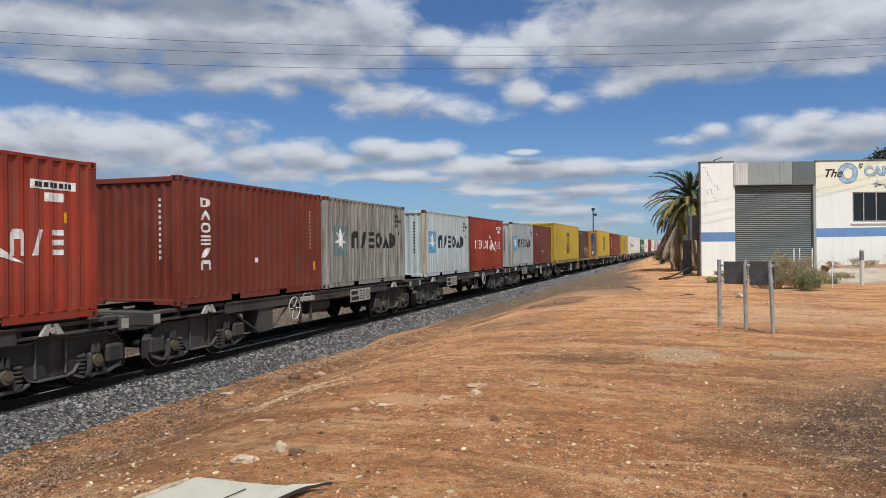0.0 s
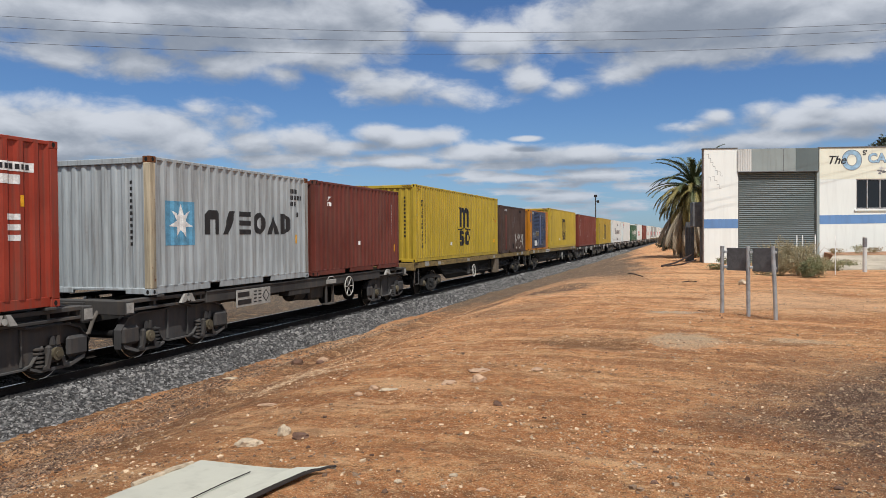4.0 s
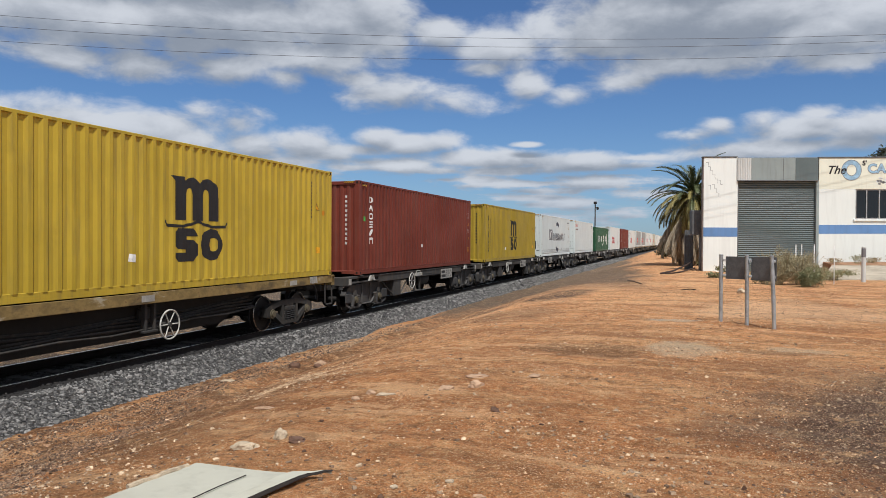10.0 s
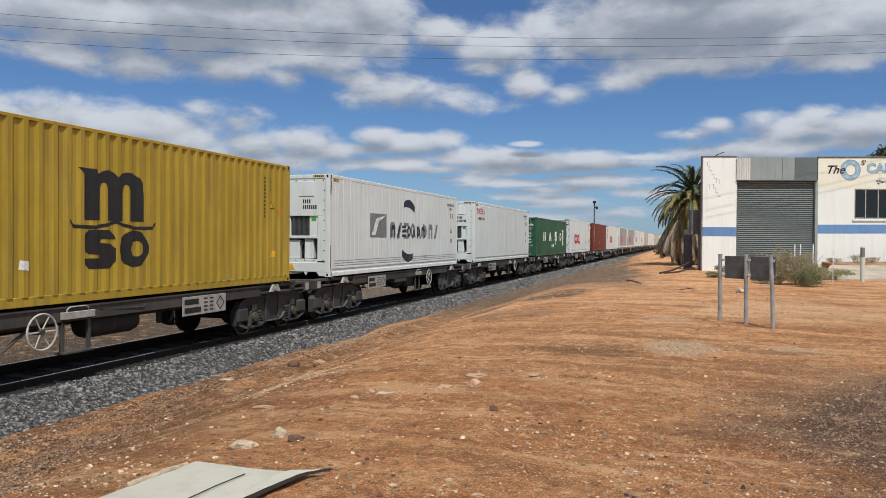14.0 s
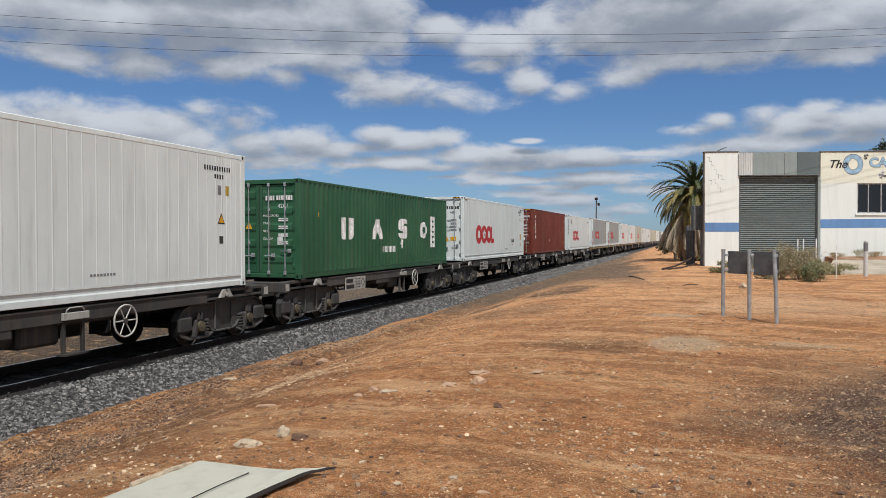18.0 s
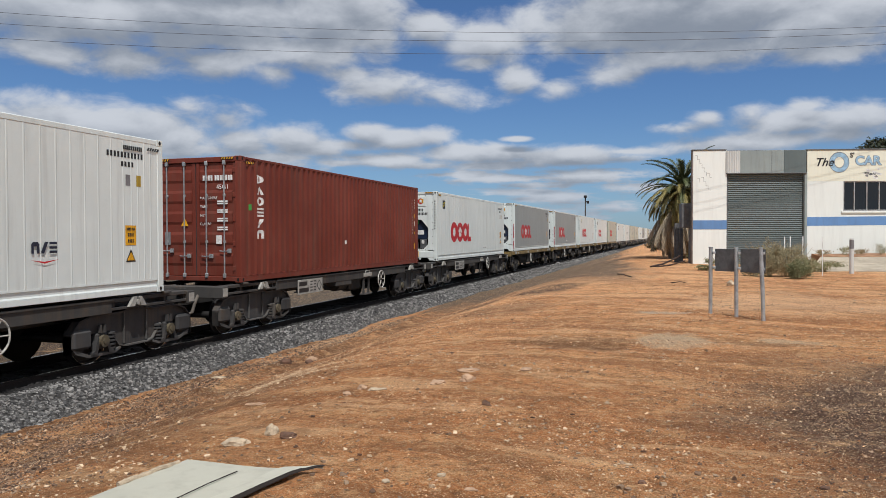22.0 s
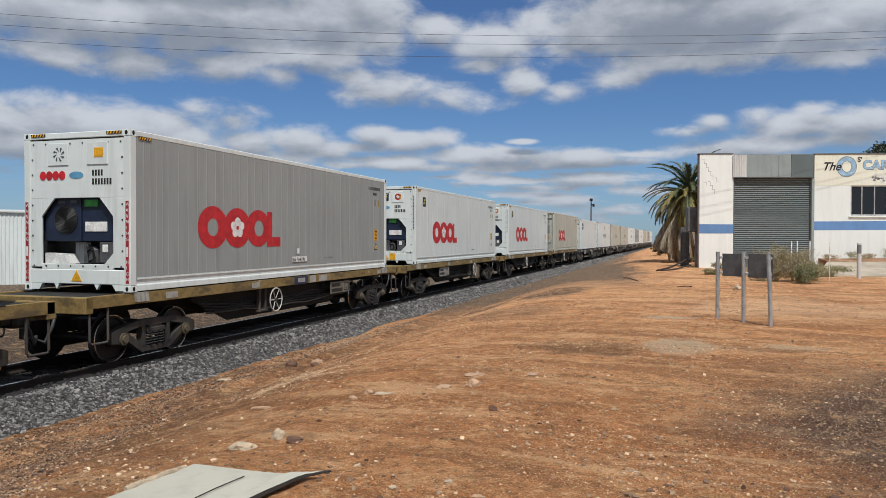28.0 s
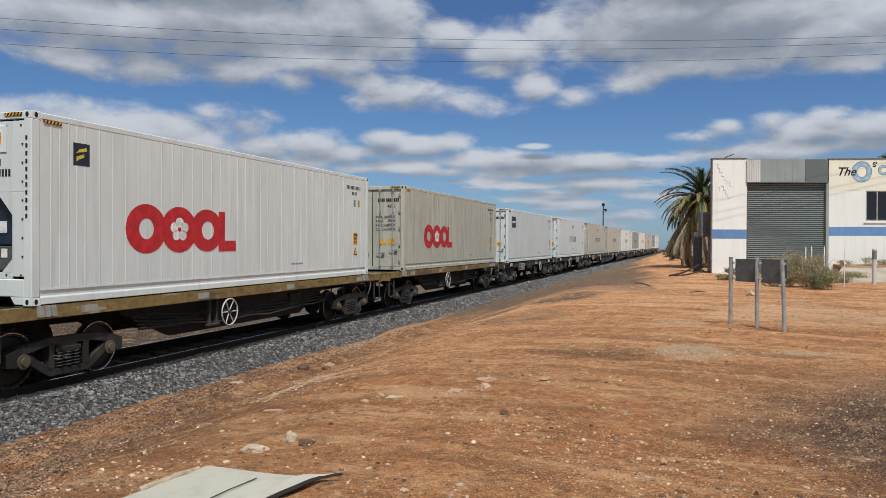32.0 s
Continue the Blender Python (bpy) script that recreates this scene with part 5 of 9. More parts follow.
FRONT = Matrix(((1, 0, 0, 0), (0, 0, -1, 0), (0, 1, 0, 0), (0, 0, 0, 1)))     # writing that faces the train's head
SIDE = Matrix(((0, 0, 1, 0), (1, 0, 0, 0), (0, 1, 0, 0), (0, 0, 0, 1)))       # writing on the near side


def frame_parts(c, L, H, colour, reefer):
    post = colour
    for sy in (-1, 1):
        for sx in (-1, 1):
            g = cached("corner_post %s %s" % (H, sx * sy), post, lambda: Geo().cbox(-0.075, 0.075, -0.08, 0.08, 0.118, H - 0.118, 0.012))
            part("corner_post", g, None, c, at=pose(sx * (HALF - 0.075), sy * (L / 2 - 0.08), 0))
            for z in (0.059, H - 0.059):
                me = cached("corner_casting", post + "+hole black", casting)
                part("corner_casting", me, None, c, at=pose(sx * (HALF - 0.081), sy * (L / 2 - 0.089), z))
    for sx in (-1, 1):
        a, b = -L / 2 + 0.178, L / 2 - 0.178
        key = "top_rail %s %s" % (L, sx)
        if reefer:
            me = cached(key + "r", colour, lambda: Geo().cbox(-0.05, 0.05, a, b, -0.10, 0.0, 0.012))
        else:
            me = cached(key, colour, lambda: Geo().cbox(-0.03, 0.03, a, b, -0.06, 0.0, 0.008))
        part("top_rail", me, None, c, at=pose(sx * (HALF - (0.055 if reefer else 0.036)), 0, H - 0.008))

        def low():
            if reefer:
                g = Geo().cbox(-0.03, 0.02, a, b, 0.0, 0.10, 0.008)
                g.prism([(sx * -0.03, 0.10), (sx * 0.02, 0.10), (sx * 0.006, 0.13), (sx * 0.006, 0.20), (sx * 0.024, 0.215), (sx * 0.024, 0.25), (sx * -0.03, 0.25)], 1, a, b)
                return g
            g = Geo()
            runs = [(a, b)] if L > 7 else [(a, -1.20), (-0.84, 0.84), (1.20, b)]
            for p, q in runs:
                g.cbox(-0.03, 0.012, p, q, 0.0, 0.15, 0.006)
            if L < 7:
                for p, q in ((-1.20, -0.84), (0.84, 1.20)):
                    g.cbox(-0.03, 0.012, p, q, 0.115, 0.15, 0.006)
            return g
        me = cached("bottom_rail %s %s %s" % (L, sx, reefer), colour, low)
        part("bottom_rail", me, None, c, at=pose(sx * (HALF - 0.03), 0, 0.012))
    me = cached("floor %s" % L, "underside shade", lambda: Geo().box(-1.15, 1.15, -L / 2 + 0.1, L / 2 - 0.1, 0.10, 0.16))
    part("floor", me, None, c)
    me = cached("roof %s %s" % (L, H), colour, lambda: wall_mesh(wave(-L / 2 + 0.12, L / 2 - 0.12, 0.42, 0.02, 0.3), -1.17, 1.17, lambda q, d, z: (-z, q, H - 0.02 - d)))
    part("roof", me, None, c)


def end_wall(c, L, H, colour):
    """A blind end of deep folds."""
    y = -L / 2
    pts = wave(-1.06, 1.06, 0.235, 0.028, 0.3)

    def face(a, d, z):
        return (a, y + 0.03 + d, z)
    part("end_wall", cached("end_wall %s %s" % (L, H), colour, lambda: wall_mesh(pts, 0.12, H - 0.10, face)), None, c)
    part("end_header", cached("end_header %s %s" % (L, H), colour, lambda: Geo().cbox(-1.06, 1.06, y + 0.005, y + 0.08, H - 0.13, H - 0.02, 0.01)), None, c)
    part("end_sill", cached("end_sill %s" % L, colour, lambda: Geo().cbox(-1.06, -0.62, y + 0.01, y + 0.08, 0.015, 0.13, 0.01).cbox(-0.62, 0.62, y + 0.01, y + 0.08, 0.075, 0.13, 0.01).cbox(0.62, 1.06, y + 0.01, y + 0.08, 0.015, 0.13, 0.01)), None, c)
    return pts, face


def back_wall(c, L, H, colour):
    y = L / 2
    pts = wave(-1.06, 1.06, 0.235, 0.045, 0.3)
    part("rear_wall", cached("rear_wall %s %s" % (L, H), colour, lambda: wall_mesh(pts, 0.02, H - 0.02, lambda a, d, z: (-a, y - 0.03 - d, z))), None, c)


def hazard(c, L, H):
    """Black and yellow strips on the tall boxes' top corners."""
    def strip():
        g = Geo().box(0, 0.34, -0.004, 0.0, 0, 0.055)
        g.slot = 1
        for i in range(5):
            q = 0.01 + i * 0.066
            g.prism([(q, 0.003), (q + 0.03, 0.003), (q + 0.055, 0.052), (q + 0.025, 0.052)], 1, -0.006, -0.002)
        return g
    me = cached("hazard_strip", "black paint+label yellow", strip)
    y = -L / 2
    part("hazard_strip", me, None, c, "black and yellow hazard strip", at=pose(0.70, y - 0.001, H - 0.075))
    part("hazard_strip", me, None, c, "black and yellow hazard strip", at=pose(-1.04, y - 0.001, H - 0.075))
    part("hazard_strip", me, None, c, "black and yellow hazard strip", at=pose(HALF, y + 0.22, H - 0.16, 0, 0, 90))


def doors(c, L, H, colour, reefer, ink, words):
    """Two doors with lock rods, hinges and handles."""
    y = -L / 2
    for s in (-1, 1):
        def leaf():
            x0, x1 = (0.012, 1.08) if s > 0 else (-1.08, -0.012)
            g = Geo().cbox(x0, x1, y + 0.05, y + 0.09, 0.14, H - 0.14, 0.008)
            if not reefer:
                z = 0.26
                n = 5
                h = (H - 0.48) / n
                for i in range(n):
                    za = z + i * h
                    g.prism([(y + 0.052, za + 0.10), (y + 0.03, za + 0.17), (y + 0.03, za + h - 0.13), (y + 0.052, za + h - 0.06)], 0, x0 + 0.10, x1 - 0.10)
                for xa, xb in ((x0, x0 + 0.08), (x1 - 0.08, x1)):
                    g.cbox(xa, xb, y + 0.03, y + 0.055, 0.14, H - 0.14, 0.006)
            return g
        d = part("door", cached("door %s %s %s %s" % (L, H, s, reefer), colour, leaf), None, c)
        for x in ((0.30, 0.78) if s > 0 else (-0.78, -0.30)):
            g = cached("lock_rod %s" % H, "galvanised", lambda: Geo().cyl(2, (0, 0), 0.017, 0.10, H - 0.10, 8).cbox(-0.035, 0.035, -0.03, 0.03, 0.10, 0.20, 0.01).cbox(-0.035, 0.035, -0.03, 0.03, H - 0.20, H - 0.10, 0.01).cbox(-0.03, 0.03, -0.01, 0.04, 0.9, 0.96, 0.008).cbox(-0.03, 0.03, -0.01, 0.04, H * 0.68, H * 0.68 + 0.06, 0.008))
            part("lock_rod", g, None, d, "galvanised lock rod", at=pose(x, y + 0.005, 0))
            g = cached("handle", "galvanised", lambda: Geo().tube([(0, 0, 0), (0.1, -0.01, -0.01), (0.24, -0.005, 0.0)], 0.014, 6).cbox(0.20, 0.30, -0.015, 0.03, -0.05, 0.05, 0.01))
            part("handle", g, None, d, "galvanised door handle", at=pose(x - 0.12, y - 0.005, 0.72 if abs(x) > 0.5 else 0.60))
        for z in (0.32, 0.32 + (H - 0.64) * 0.25, H / 2, 0.32 + (H - 0.64) * 0.75, H - 0.32):
            g = cached("hinge", "galvanised" if reefer else colour, lambda: Geo().cbox(-0.09, 0.07, -0.02, 0.02, -0.055, 0.055, 0.008).cyl(2, (0.06, -0.01), 0.022, -0.06, 0.06, 8))
            part("hinge", g, None, d, at=pose(s * 1.08, y + 0.035, z, 0, 0, 0 if s > 0 else 180))
    part("door_header", cached("door_header %s %s" % (L, H), colour, lambda: Geo().cbox(-1.06, 1.06, y + 0.01, y + 0.1, H - 0.13, H - 0.01, 0.01)), None, c)
    part("door_sill", cached("door_sill %s %s" % (L, H), colour, lambda: Geo().cbox(-1.06, 1.06, y + 0.01, y + 0.1, 0.02, 0.13, 0.01)), None, c)
    for x in (-1.1, -0.012, 1.08):
        part("gasket", cached("gasket %s %s" % (L, H), "dark plastic", lambda: Geo().box(0, 0.022, y + 0.045, y + 0.06, 0.14, H - 0.14)), None, c, at=pose(x, 0, 0))
    yy = y + (0.046 if reefer else 0.026)

    def plate(name, x0, x1, z0, z1, mat, label=""):
        part(name, Geo().box(x0, x1, yy - 0.004, yy, z0, z1), M[mat], c, label)
    g = Geo()
    for i in range(4):
        g.box(0.20 + i * 0.07, 0.25 + i * 0.07, yy - 0.004, yy, H - 0.55, H - 0.43)
    for i in range(7):
        g.box(0.52 + i * 0.07, 0.57 + i * 0.07, yy - 0.004, yy, H - 0.55, H - 0.43)
    tagged(part("number", g, M[ink], c, "serial number as plain bars"), kind="stuff")
    if words:
        text_on(c, words, 0.15, Matrix.Translation((0.56, yy - 0.004, H - 0.75)) @ FRONT, ink, "size code lettering")
        if reefer:
            for i, wd in enumerate(("MAX. GR.", "TARE", "PAYLOAD", "CU. CAP.")):
                text_on(c, wd, 0.115, Matrix.Translation((0.12, yy - 0.004, H - 1.12 - 0.145 * i)) @ FRONT, ink, "weight table lettering")
        else:
            for i, wd in enumerate(("MAX.GROSS", "TARE", "NET", "CU.CAP")):
                text_on(c, wd, 0.085, Matrix.Translation((0.12, yy - 0.004, H - 0.98 - 0.2 * i)) @ FRONT, ink, "weight table lettering")
        g = Geo()
        for i in range(4):
            for j in (0, 1):
                st = 0.145 if reefer else 0.2
                g.box(0.58, 0.86, yy - 0.004, yy, H - 1.10 - st * i - 0.05 * j + 0.05, H - 1.10 - st * i - 0.05 * j + 0.085)
        tagged(part("weights", g, M["faded grey" if reefer else ink], c, "weights as plain bars"), kind="stuff")
    if reefer:
        plate("caution_label", -0.56, -0.30, 0.85, 1.12, "label yellow", "yellow caution label")
        plate("yellow_label", 0.58, 0.84, 0.92, 1.10, "label yellow", "yellow label")
        plate("grey_label", -0.92, -0.74, 0.86, 1.10, "faded grey", "grey label")
    else:
        plate("white_plate", 0.55, 0.70, 0.88, 1.08, "white paint", "white data plate")
        plate("grey_plate", -0.85, -0.70, 0.86, 1.16, "faded grey", "metal data plate")
    part("warning_sign", Geo().prism([(0.26, 0.90), (0.50, 0.90), (0.38, 1.12)] if reefer else [(-0.40, 1.30), (-0.20, 1.30), (-0.30, 1.48)], 1, yy - 0.004, yy), M["label yellow"], c, "yellow warning triangle")


def cooling_unit(c, L, H, style, colour):
    """The machinery end of a refrigerated box."""
    y = -L / 2
    z0, z1, x1 = 0.50, 1.72, 0.82
    cut = 0.20

    def panel():
        g = Geo()
        # frame round an opening with cut corners
        o = [(-1.07, 0.44), (1.07, 0.44), (1.07, H - 0.10), (-1.07, H - 0.10)]
        g.cbox(-1.07, 1.07, y + 0.02, y + 0.06, z1, H - 0.10, 0.006)
        g.cbox(-1.07, -x1, y + 0.02, y + 0.06, 0.44, z1, 0.006)
        g.cbox(x1, 1.07, y + 0.02, y + 0.06, 0.44, z1, 0.006)
        g.cbox(-x1, x1, y + 0.02, y + 0.06, 0.40, z0, 0.006)
        if style == "navy":
            for s in (-1, 1):
                g.prism([(s * x1, z1), (s * (x1 - 0.30), z1), (s * x1, z1 - 0.34)], 1, y + 0.02, y + 0.055)
            g.prism([(x1, z0), (x1 - cut, z0), (x1, z0 + cut)], 1, y + 0.02, y + 0.055)
        return g
    e = part("unit_frame", cached("unit_frame %s %s" % (L, style), colour, panel), None, c)
    part("unit_base", cached("unit_base %s" % L, colour, lambda: Geo().cbox(-1.07, 1.07, y + 0.01, y + 0.07, 0.13, 0.40, 0.012).prism([(-1.07, 0.13), (-1.07, 0.02), (-0.88, 0.02), (-0.80, 0.13)], 1, y + 0.01, y + 0.07).prism([(1.07, 0.13), (1.07, 0.02), (0.88, 0.02), (0.80, 0.13)], 1, y + 0.01, y + 0.07).prism([(-0.52, 0.13), (-0.46, 0.03), (-0.40, 0.13)], 1, y + 0.01, y + 0.07).prism([(0.52, 0.13), (0.46, 0.03), (0.40, 0.13)], 1, y + 0.01, y + 0.07)), None, c)
    part("unit_header", cached("unit_header %s %s" % (L, H), colour, lambda: Geo().cbox(-1.07, 1.07, y + 0.005, y + 0.08, H - 0.12, H - 0.01, 0.01)), None, c)
    # recess behind
    part("recess", cached("recess %s" % L, "dark plastic", lambda: Geo().box(-x1 - 0.1, x1 + 0.1, y + 0.44, y + 0.46, z0 - 0.05, z1 + 0.05).box(-x1 - 0.1, x1 + 0.1, y + 0.06, y + 0.46, z0 - 0.06, z0 - 0.03).box(-x1 - 0.1, x1 + 0.1, y + 0.06, y + 0.46, z1 + 0.02, z1 + 0.05).box(-x1 - 0.1, -x1 - 0.07, y + 0.06, y + 0.46, z0, z1).box(x1 + 0.07, x1 + 0.1, y + 0.06, y + 0.46, z0, z1)), None, c)

    def rivets():
        g = Geo()
        for i in range(8):
            x = -1.0 + i * 2.0 / 7
            for z in (0.46, H - 0.17):
                g.cyl(1, (x, z), 0.018, y + 0.012, y + 0.025, 6)
        for i in range(1, 8):
            z = 0.46 + i * (H - 0.63) / 8
            for x in (-1.03, 1.03):
                g.cyl(1, (x, z), 0.018, y + 0.012, y + 0.025, 6)
        return g
    tagged(part("bolt_row", cached("bolts %s" % L, "dark plastic", rivets), None, e), kind="stuff")
    if style == "navy":
        u = part("condenser_panel", cached("condenser_panel %s" % L, "unit navy", lambda: Geo().cbox(-x1, 0.02, y + 0.10, y + 0.30, z0 + 0.42, z1, 0.01).cbox(0.02, x1, y + 0.13, y + 0.30, z0 + 0.42, z1, 0.01)), None, c)

        def fan():
            g = Geo()
            for i in range(9):
                r = 0.05 + 0.026 * i
                g.tube([(-0.32 + r * math.cos(q), y + 0.085, z1 - 0.40 + r * math.sin(q)) for q in [2 * math.pi * k / 20 for k in range(21)]], 0.004, 4)
            g.slot = 1
            g.cyl(1, (-0.32, z1 - 0.40), 0.27, y + 0.092, y + 0.099, 28)
            return g
        part("fan", cached("fan %s" % L, "dark plastic+hole black", fan), None, u)
        part("display", Geo().cbox(0.10, 0.40, y + 0.10, y + 0.13, z1 - 0.16, z1 - 0.03, 0.006), M["label green"], u, "green control display")
        part("white_label", Geo().cbox(0.10, 0.60, y + 0.115, y + 0.13, z0 + 0.60, z0 + 0.78, 0.004), M["white paint"], u, "white instruction label")
        part("vent_slots", Geo().cbox(-0.22, -0.06, y + 0.09, y + 0.1, z1 - 0.10, z1 - 0.04, 0.005).cbox(-0.50, -0.34, y + 0.09, y + 0.1, z1 - 0.10, z1 - 0.04, 0.005), M["unit grey"], u)
        part("compressor", cached("compressor %s" % L, "unit grey", lambda: Geo().lathe(2, (0.20, y + 0.26), [(0.05, z0), (0.11, z0 + 0.02), (0.12, z0 + 0.26), (0.06, z0 + 0.32)], 14).cbox(0.02, 0.12, y + 0.16, y + 0.3, z0, z0 + 0.36, 0.01)), None, c)
        part("control_box", Geo().cbox(0.42, 0.72, y + 0.12, y + 0.40, z0 + 0.02, z0 + 0.40, 0.012), M["unit grey"], c)
        part("gauge", Geo().cbox(0.50, 0.62, y + 0.105, y + 0.12, z0 + 0.22, z0 + 0.36, 0.005), M["white paint"], c)
        part("lower_panel", Geo().prism([(-x1, z0), (-0.20, z0), (-0.26, z0 + 0.18), (-x1, z0 + 0.20)], 1, y + 0.10, y + 0.36), M["white paint"], c, "white lower cover")
        part("back_plate", Geo().cbox(-0.30, 0.05, y + 0.3, y + 0.32, z0, z0 + 0.4, 0.005), M["light grey"], c)
        part("cable", Geo().tube([(0.06, y + 0.2, z0 + 0.36), (0.16, y + 0.12, z0 + 0.24), (0.26, y + 0.12, z0 + 0.30), (0.30, y + 0.14, z0 + 0.10), (0.16, y + 0.14, z0 + 0.04)], 0.02, 6), M["hole black"], c)
    else:
        u = part("condenser_panel", Geo().cbox(-x1, -0.05, y + 0.05, y + 0.2, z0 + 0.66, z1, 0.01).cbox(0.55, x1, y + 0.05, y + 0.2, z0 + 0.66, z1, 0.01).cbox(-x1, x1, y + 0.03, y + 0.2, z0 + 0.58, z0 + 0.66, 0.006), M["reefer white"], c)
        g = Geo().cbox(-0.03, 0.53, y + 0.10, y + 0.12, z0 + 0.66, z1, 0.005)
        for i in range(14):
            g.box(-0.02 + 0.04 * i, 0.0 + 0.04 * i, y + 0.06, y + 0.10, z0 + 0.68, z1 - 0.02)
        part("grille", g, M["unit grey"], u, "grey slatted condenser grille")
        part("window", Geo().cbox(-0.46, -0.16, y + 0.04, y + 0.05, z0 + 0.74, z1 - 0.05, 0.01), M["hole black"], u, "dark control window")
        for i, (a, b, hh) in enumerate(((-0.80, -0.40, 0.34), (-0.12, 0.22, 0.54), (0.38, 0.66, 0.56))):
            part("service_box", Geo().cbox(a, b, y + 0.08, y + 0.40, z0, z0 + hh, 0.015), M["reefer white"], c, "white service cover")
        part("pipes", Geo().tube([(0.26, y + 0.2, z0), (0.28, y + 0.18, z0 + 0.3), (0.34, y + 0.2, z0 + 0.52)], 0.025, 6).tube([(-0.36, y + 0.2, z0), (-0.3, y + 0.22, z0 + 0.4), (-0.2, y + 0.2, z0 + 0.5)], 0.025, 6), M["hole black"], c)
        part("green_label", Geo().box(0.62, 0.76, y + 0.044, y + 0.049, z1 - 0.14, z1 - 0.02), M["label green"], u, "green sticker")
    # hatches, labels over the unit
    for x in (-0.60, 0.30):
        g = Geo().cbox(x - 0.06, x + 0.42, y + 0.004, y + 0.02, H - 0.62, H - 0.20, 0.01)
        part("hatch", g, M[colour], c, "bolted access hatch")
    if style == "navy":
        g = Geo()
        for k in range(8):
            a0 = 2 * math.pi * k / 8
            g.prism([(-0.39 + 0.05 * math.cos(a0), H - 0.41 + 0.05 * math.sin(a0)), (-0.39 + 0.13 * math.cos(a0 + 0.2), H - 0.41 + 0.13 * math.sin(a0 + 0.2)), (-0.39 + 0.13 * math.cos(a0 + 0.5), H - 0.41 + 0.13 * math.sin(a0 + 0.5))], 1, y - 0.003, y + 0.004)
        part("vent_disc", g, M["unit grey"], c, "round fresh-air vent")
        part("yellow_label", Geo().box(0.42, 0.62, y - 0.002, y + 0.003, H - 0.48, H - 0.31), M["label yellow"], c, "yellow label")
        part("oval_badge", Geo().prism(oval(0.0, H - 0.80, 0.16, 0.065), 1, y + 0.012, y + 0.02), M["logo blue"], c, "blue oval maker's badge")
    else:
        part("yellow_label", Geo().box(-0.66, -0.44, y + 0.014, y + 0.02, H - 0.95, H - 0.74), M["label yellow"], c, "yellow label")
    g = Geo()
    for i in range(4):
        g.box(0.36 + i * 0.065, 0.40 + i * 0.065, y + 0.015, y + 0.02, H - 0.82, H - 0.71)
    for i in range(7):
        g.box(0.36 + i * 0.065, 0.40 + i * 0.065, y + 0.015, y + 0.02, H - 0.98, H - 0.87)
    tagged(part("number", g, M["black paint"], c, "serial number as plain bars"), kind="stuff")
    part("warning_sign", Geo().prism([(-0.12, 0.18), (0.12, 0.18), (0.0, 0.39)], 1, y + 0.004, y + 0.011), (M["label yellow"]), c, "yellow warning triangle")


def logo_rings(c, pts, y0, y1, z0, z1):
    """A red mark of three rings and two blocks, with a pale flower in the second ring."""
    w, zc, rz = y1 - y0, (z0 + z1) / 2, (z1 - z0) / 2
    ry = w * 0.165
    ink = "logo red"
    decal(c, "red_ring", [oval(y0 + ry, zc, ry, rz), oval(y0 + ry, zc, ry * 0.36, rz * 0.42)], ink, pts, "red ring of the line's mark")
    decal(c, "red_disc", [oval(y0 + 2.72 * ry, zc, ry * 0.98, rz * 0.98)], ink, pts, "red disc of the line's mark", lift=0.0052)
    for k in range(5):
        a = math.pi / 2 + 2 * math.pi * k / 5
        decal(c, "petal", [oval(y0 + 2.72 * ry + 0.30 * ry * math.cos(a), zc + 0.30 * rz * math.sin(a), ry * 0.22, rz * 0.22, 12)], "white paint", pts, "pale petal", lift=0.0082)
    decal(c, "red_ring", [oval(y0 + 4.35 * ry, zc, ry * 0.98, rz * 0.95), oval(y0 + 4.40 * ry, zc, ry * 0.38, rz * 0.42)], ink, pts, "red ring of the line's mark", lift=0.0064)
    decal(c, "red_block", [rect(y0 + 5.08 * ry, y0 + 5.50 * ry, z0 + 0.02, z1 - 0.05)], ink, pts, "red block of the line's mark", lift=0.0076)
    decal(c, "red_block", [rect(y0 + 5.52 * ry, y1 + 0.10, z0 + 0.02, z0 + 0.02 + rz * 0.5)], ink, pts, "red block of the line's mark")


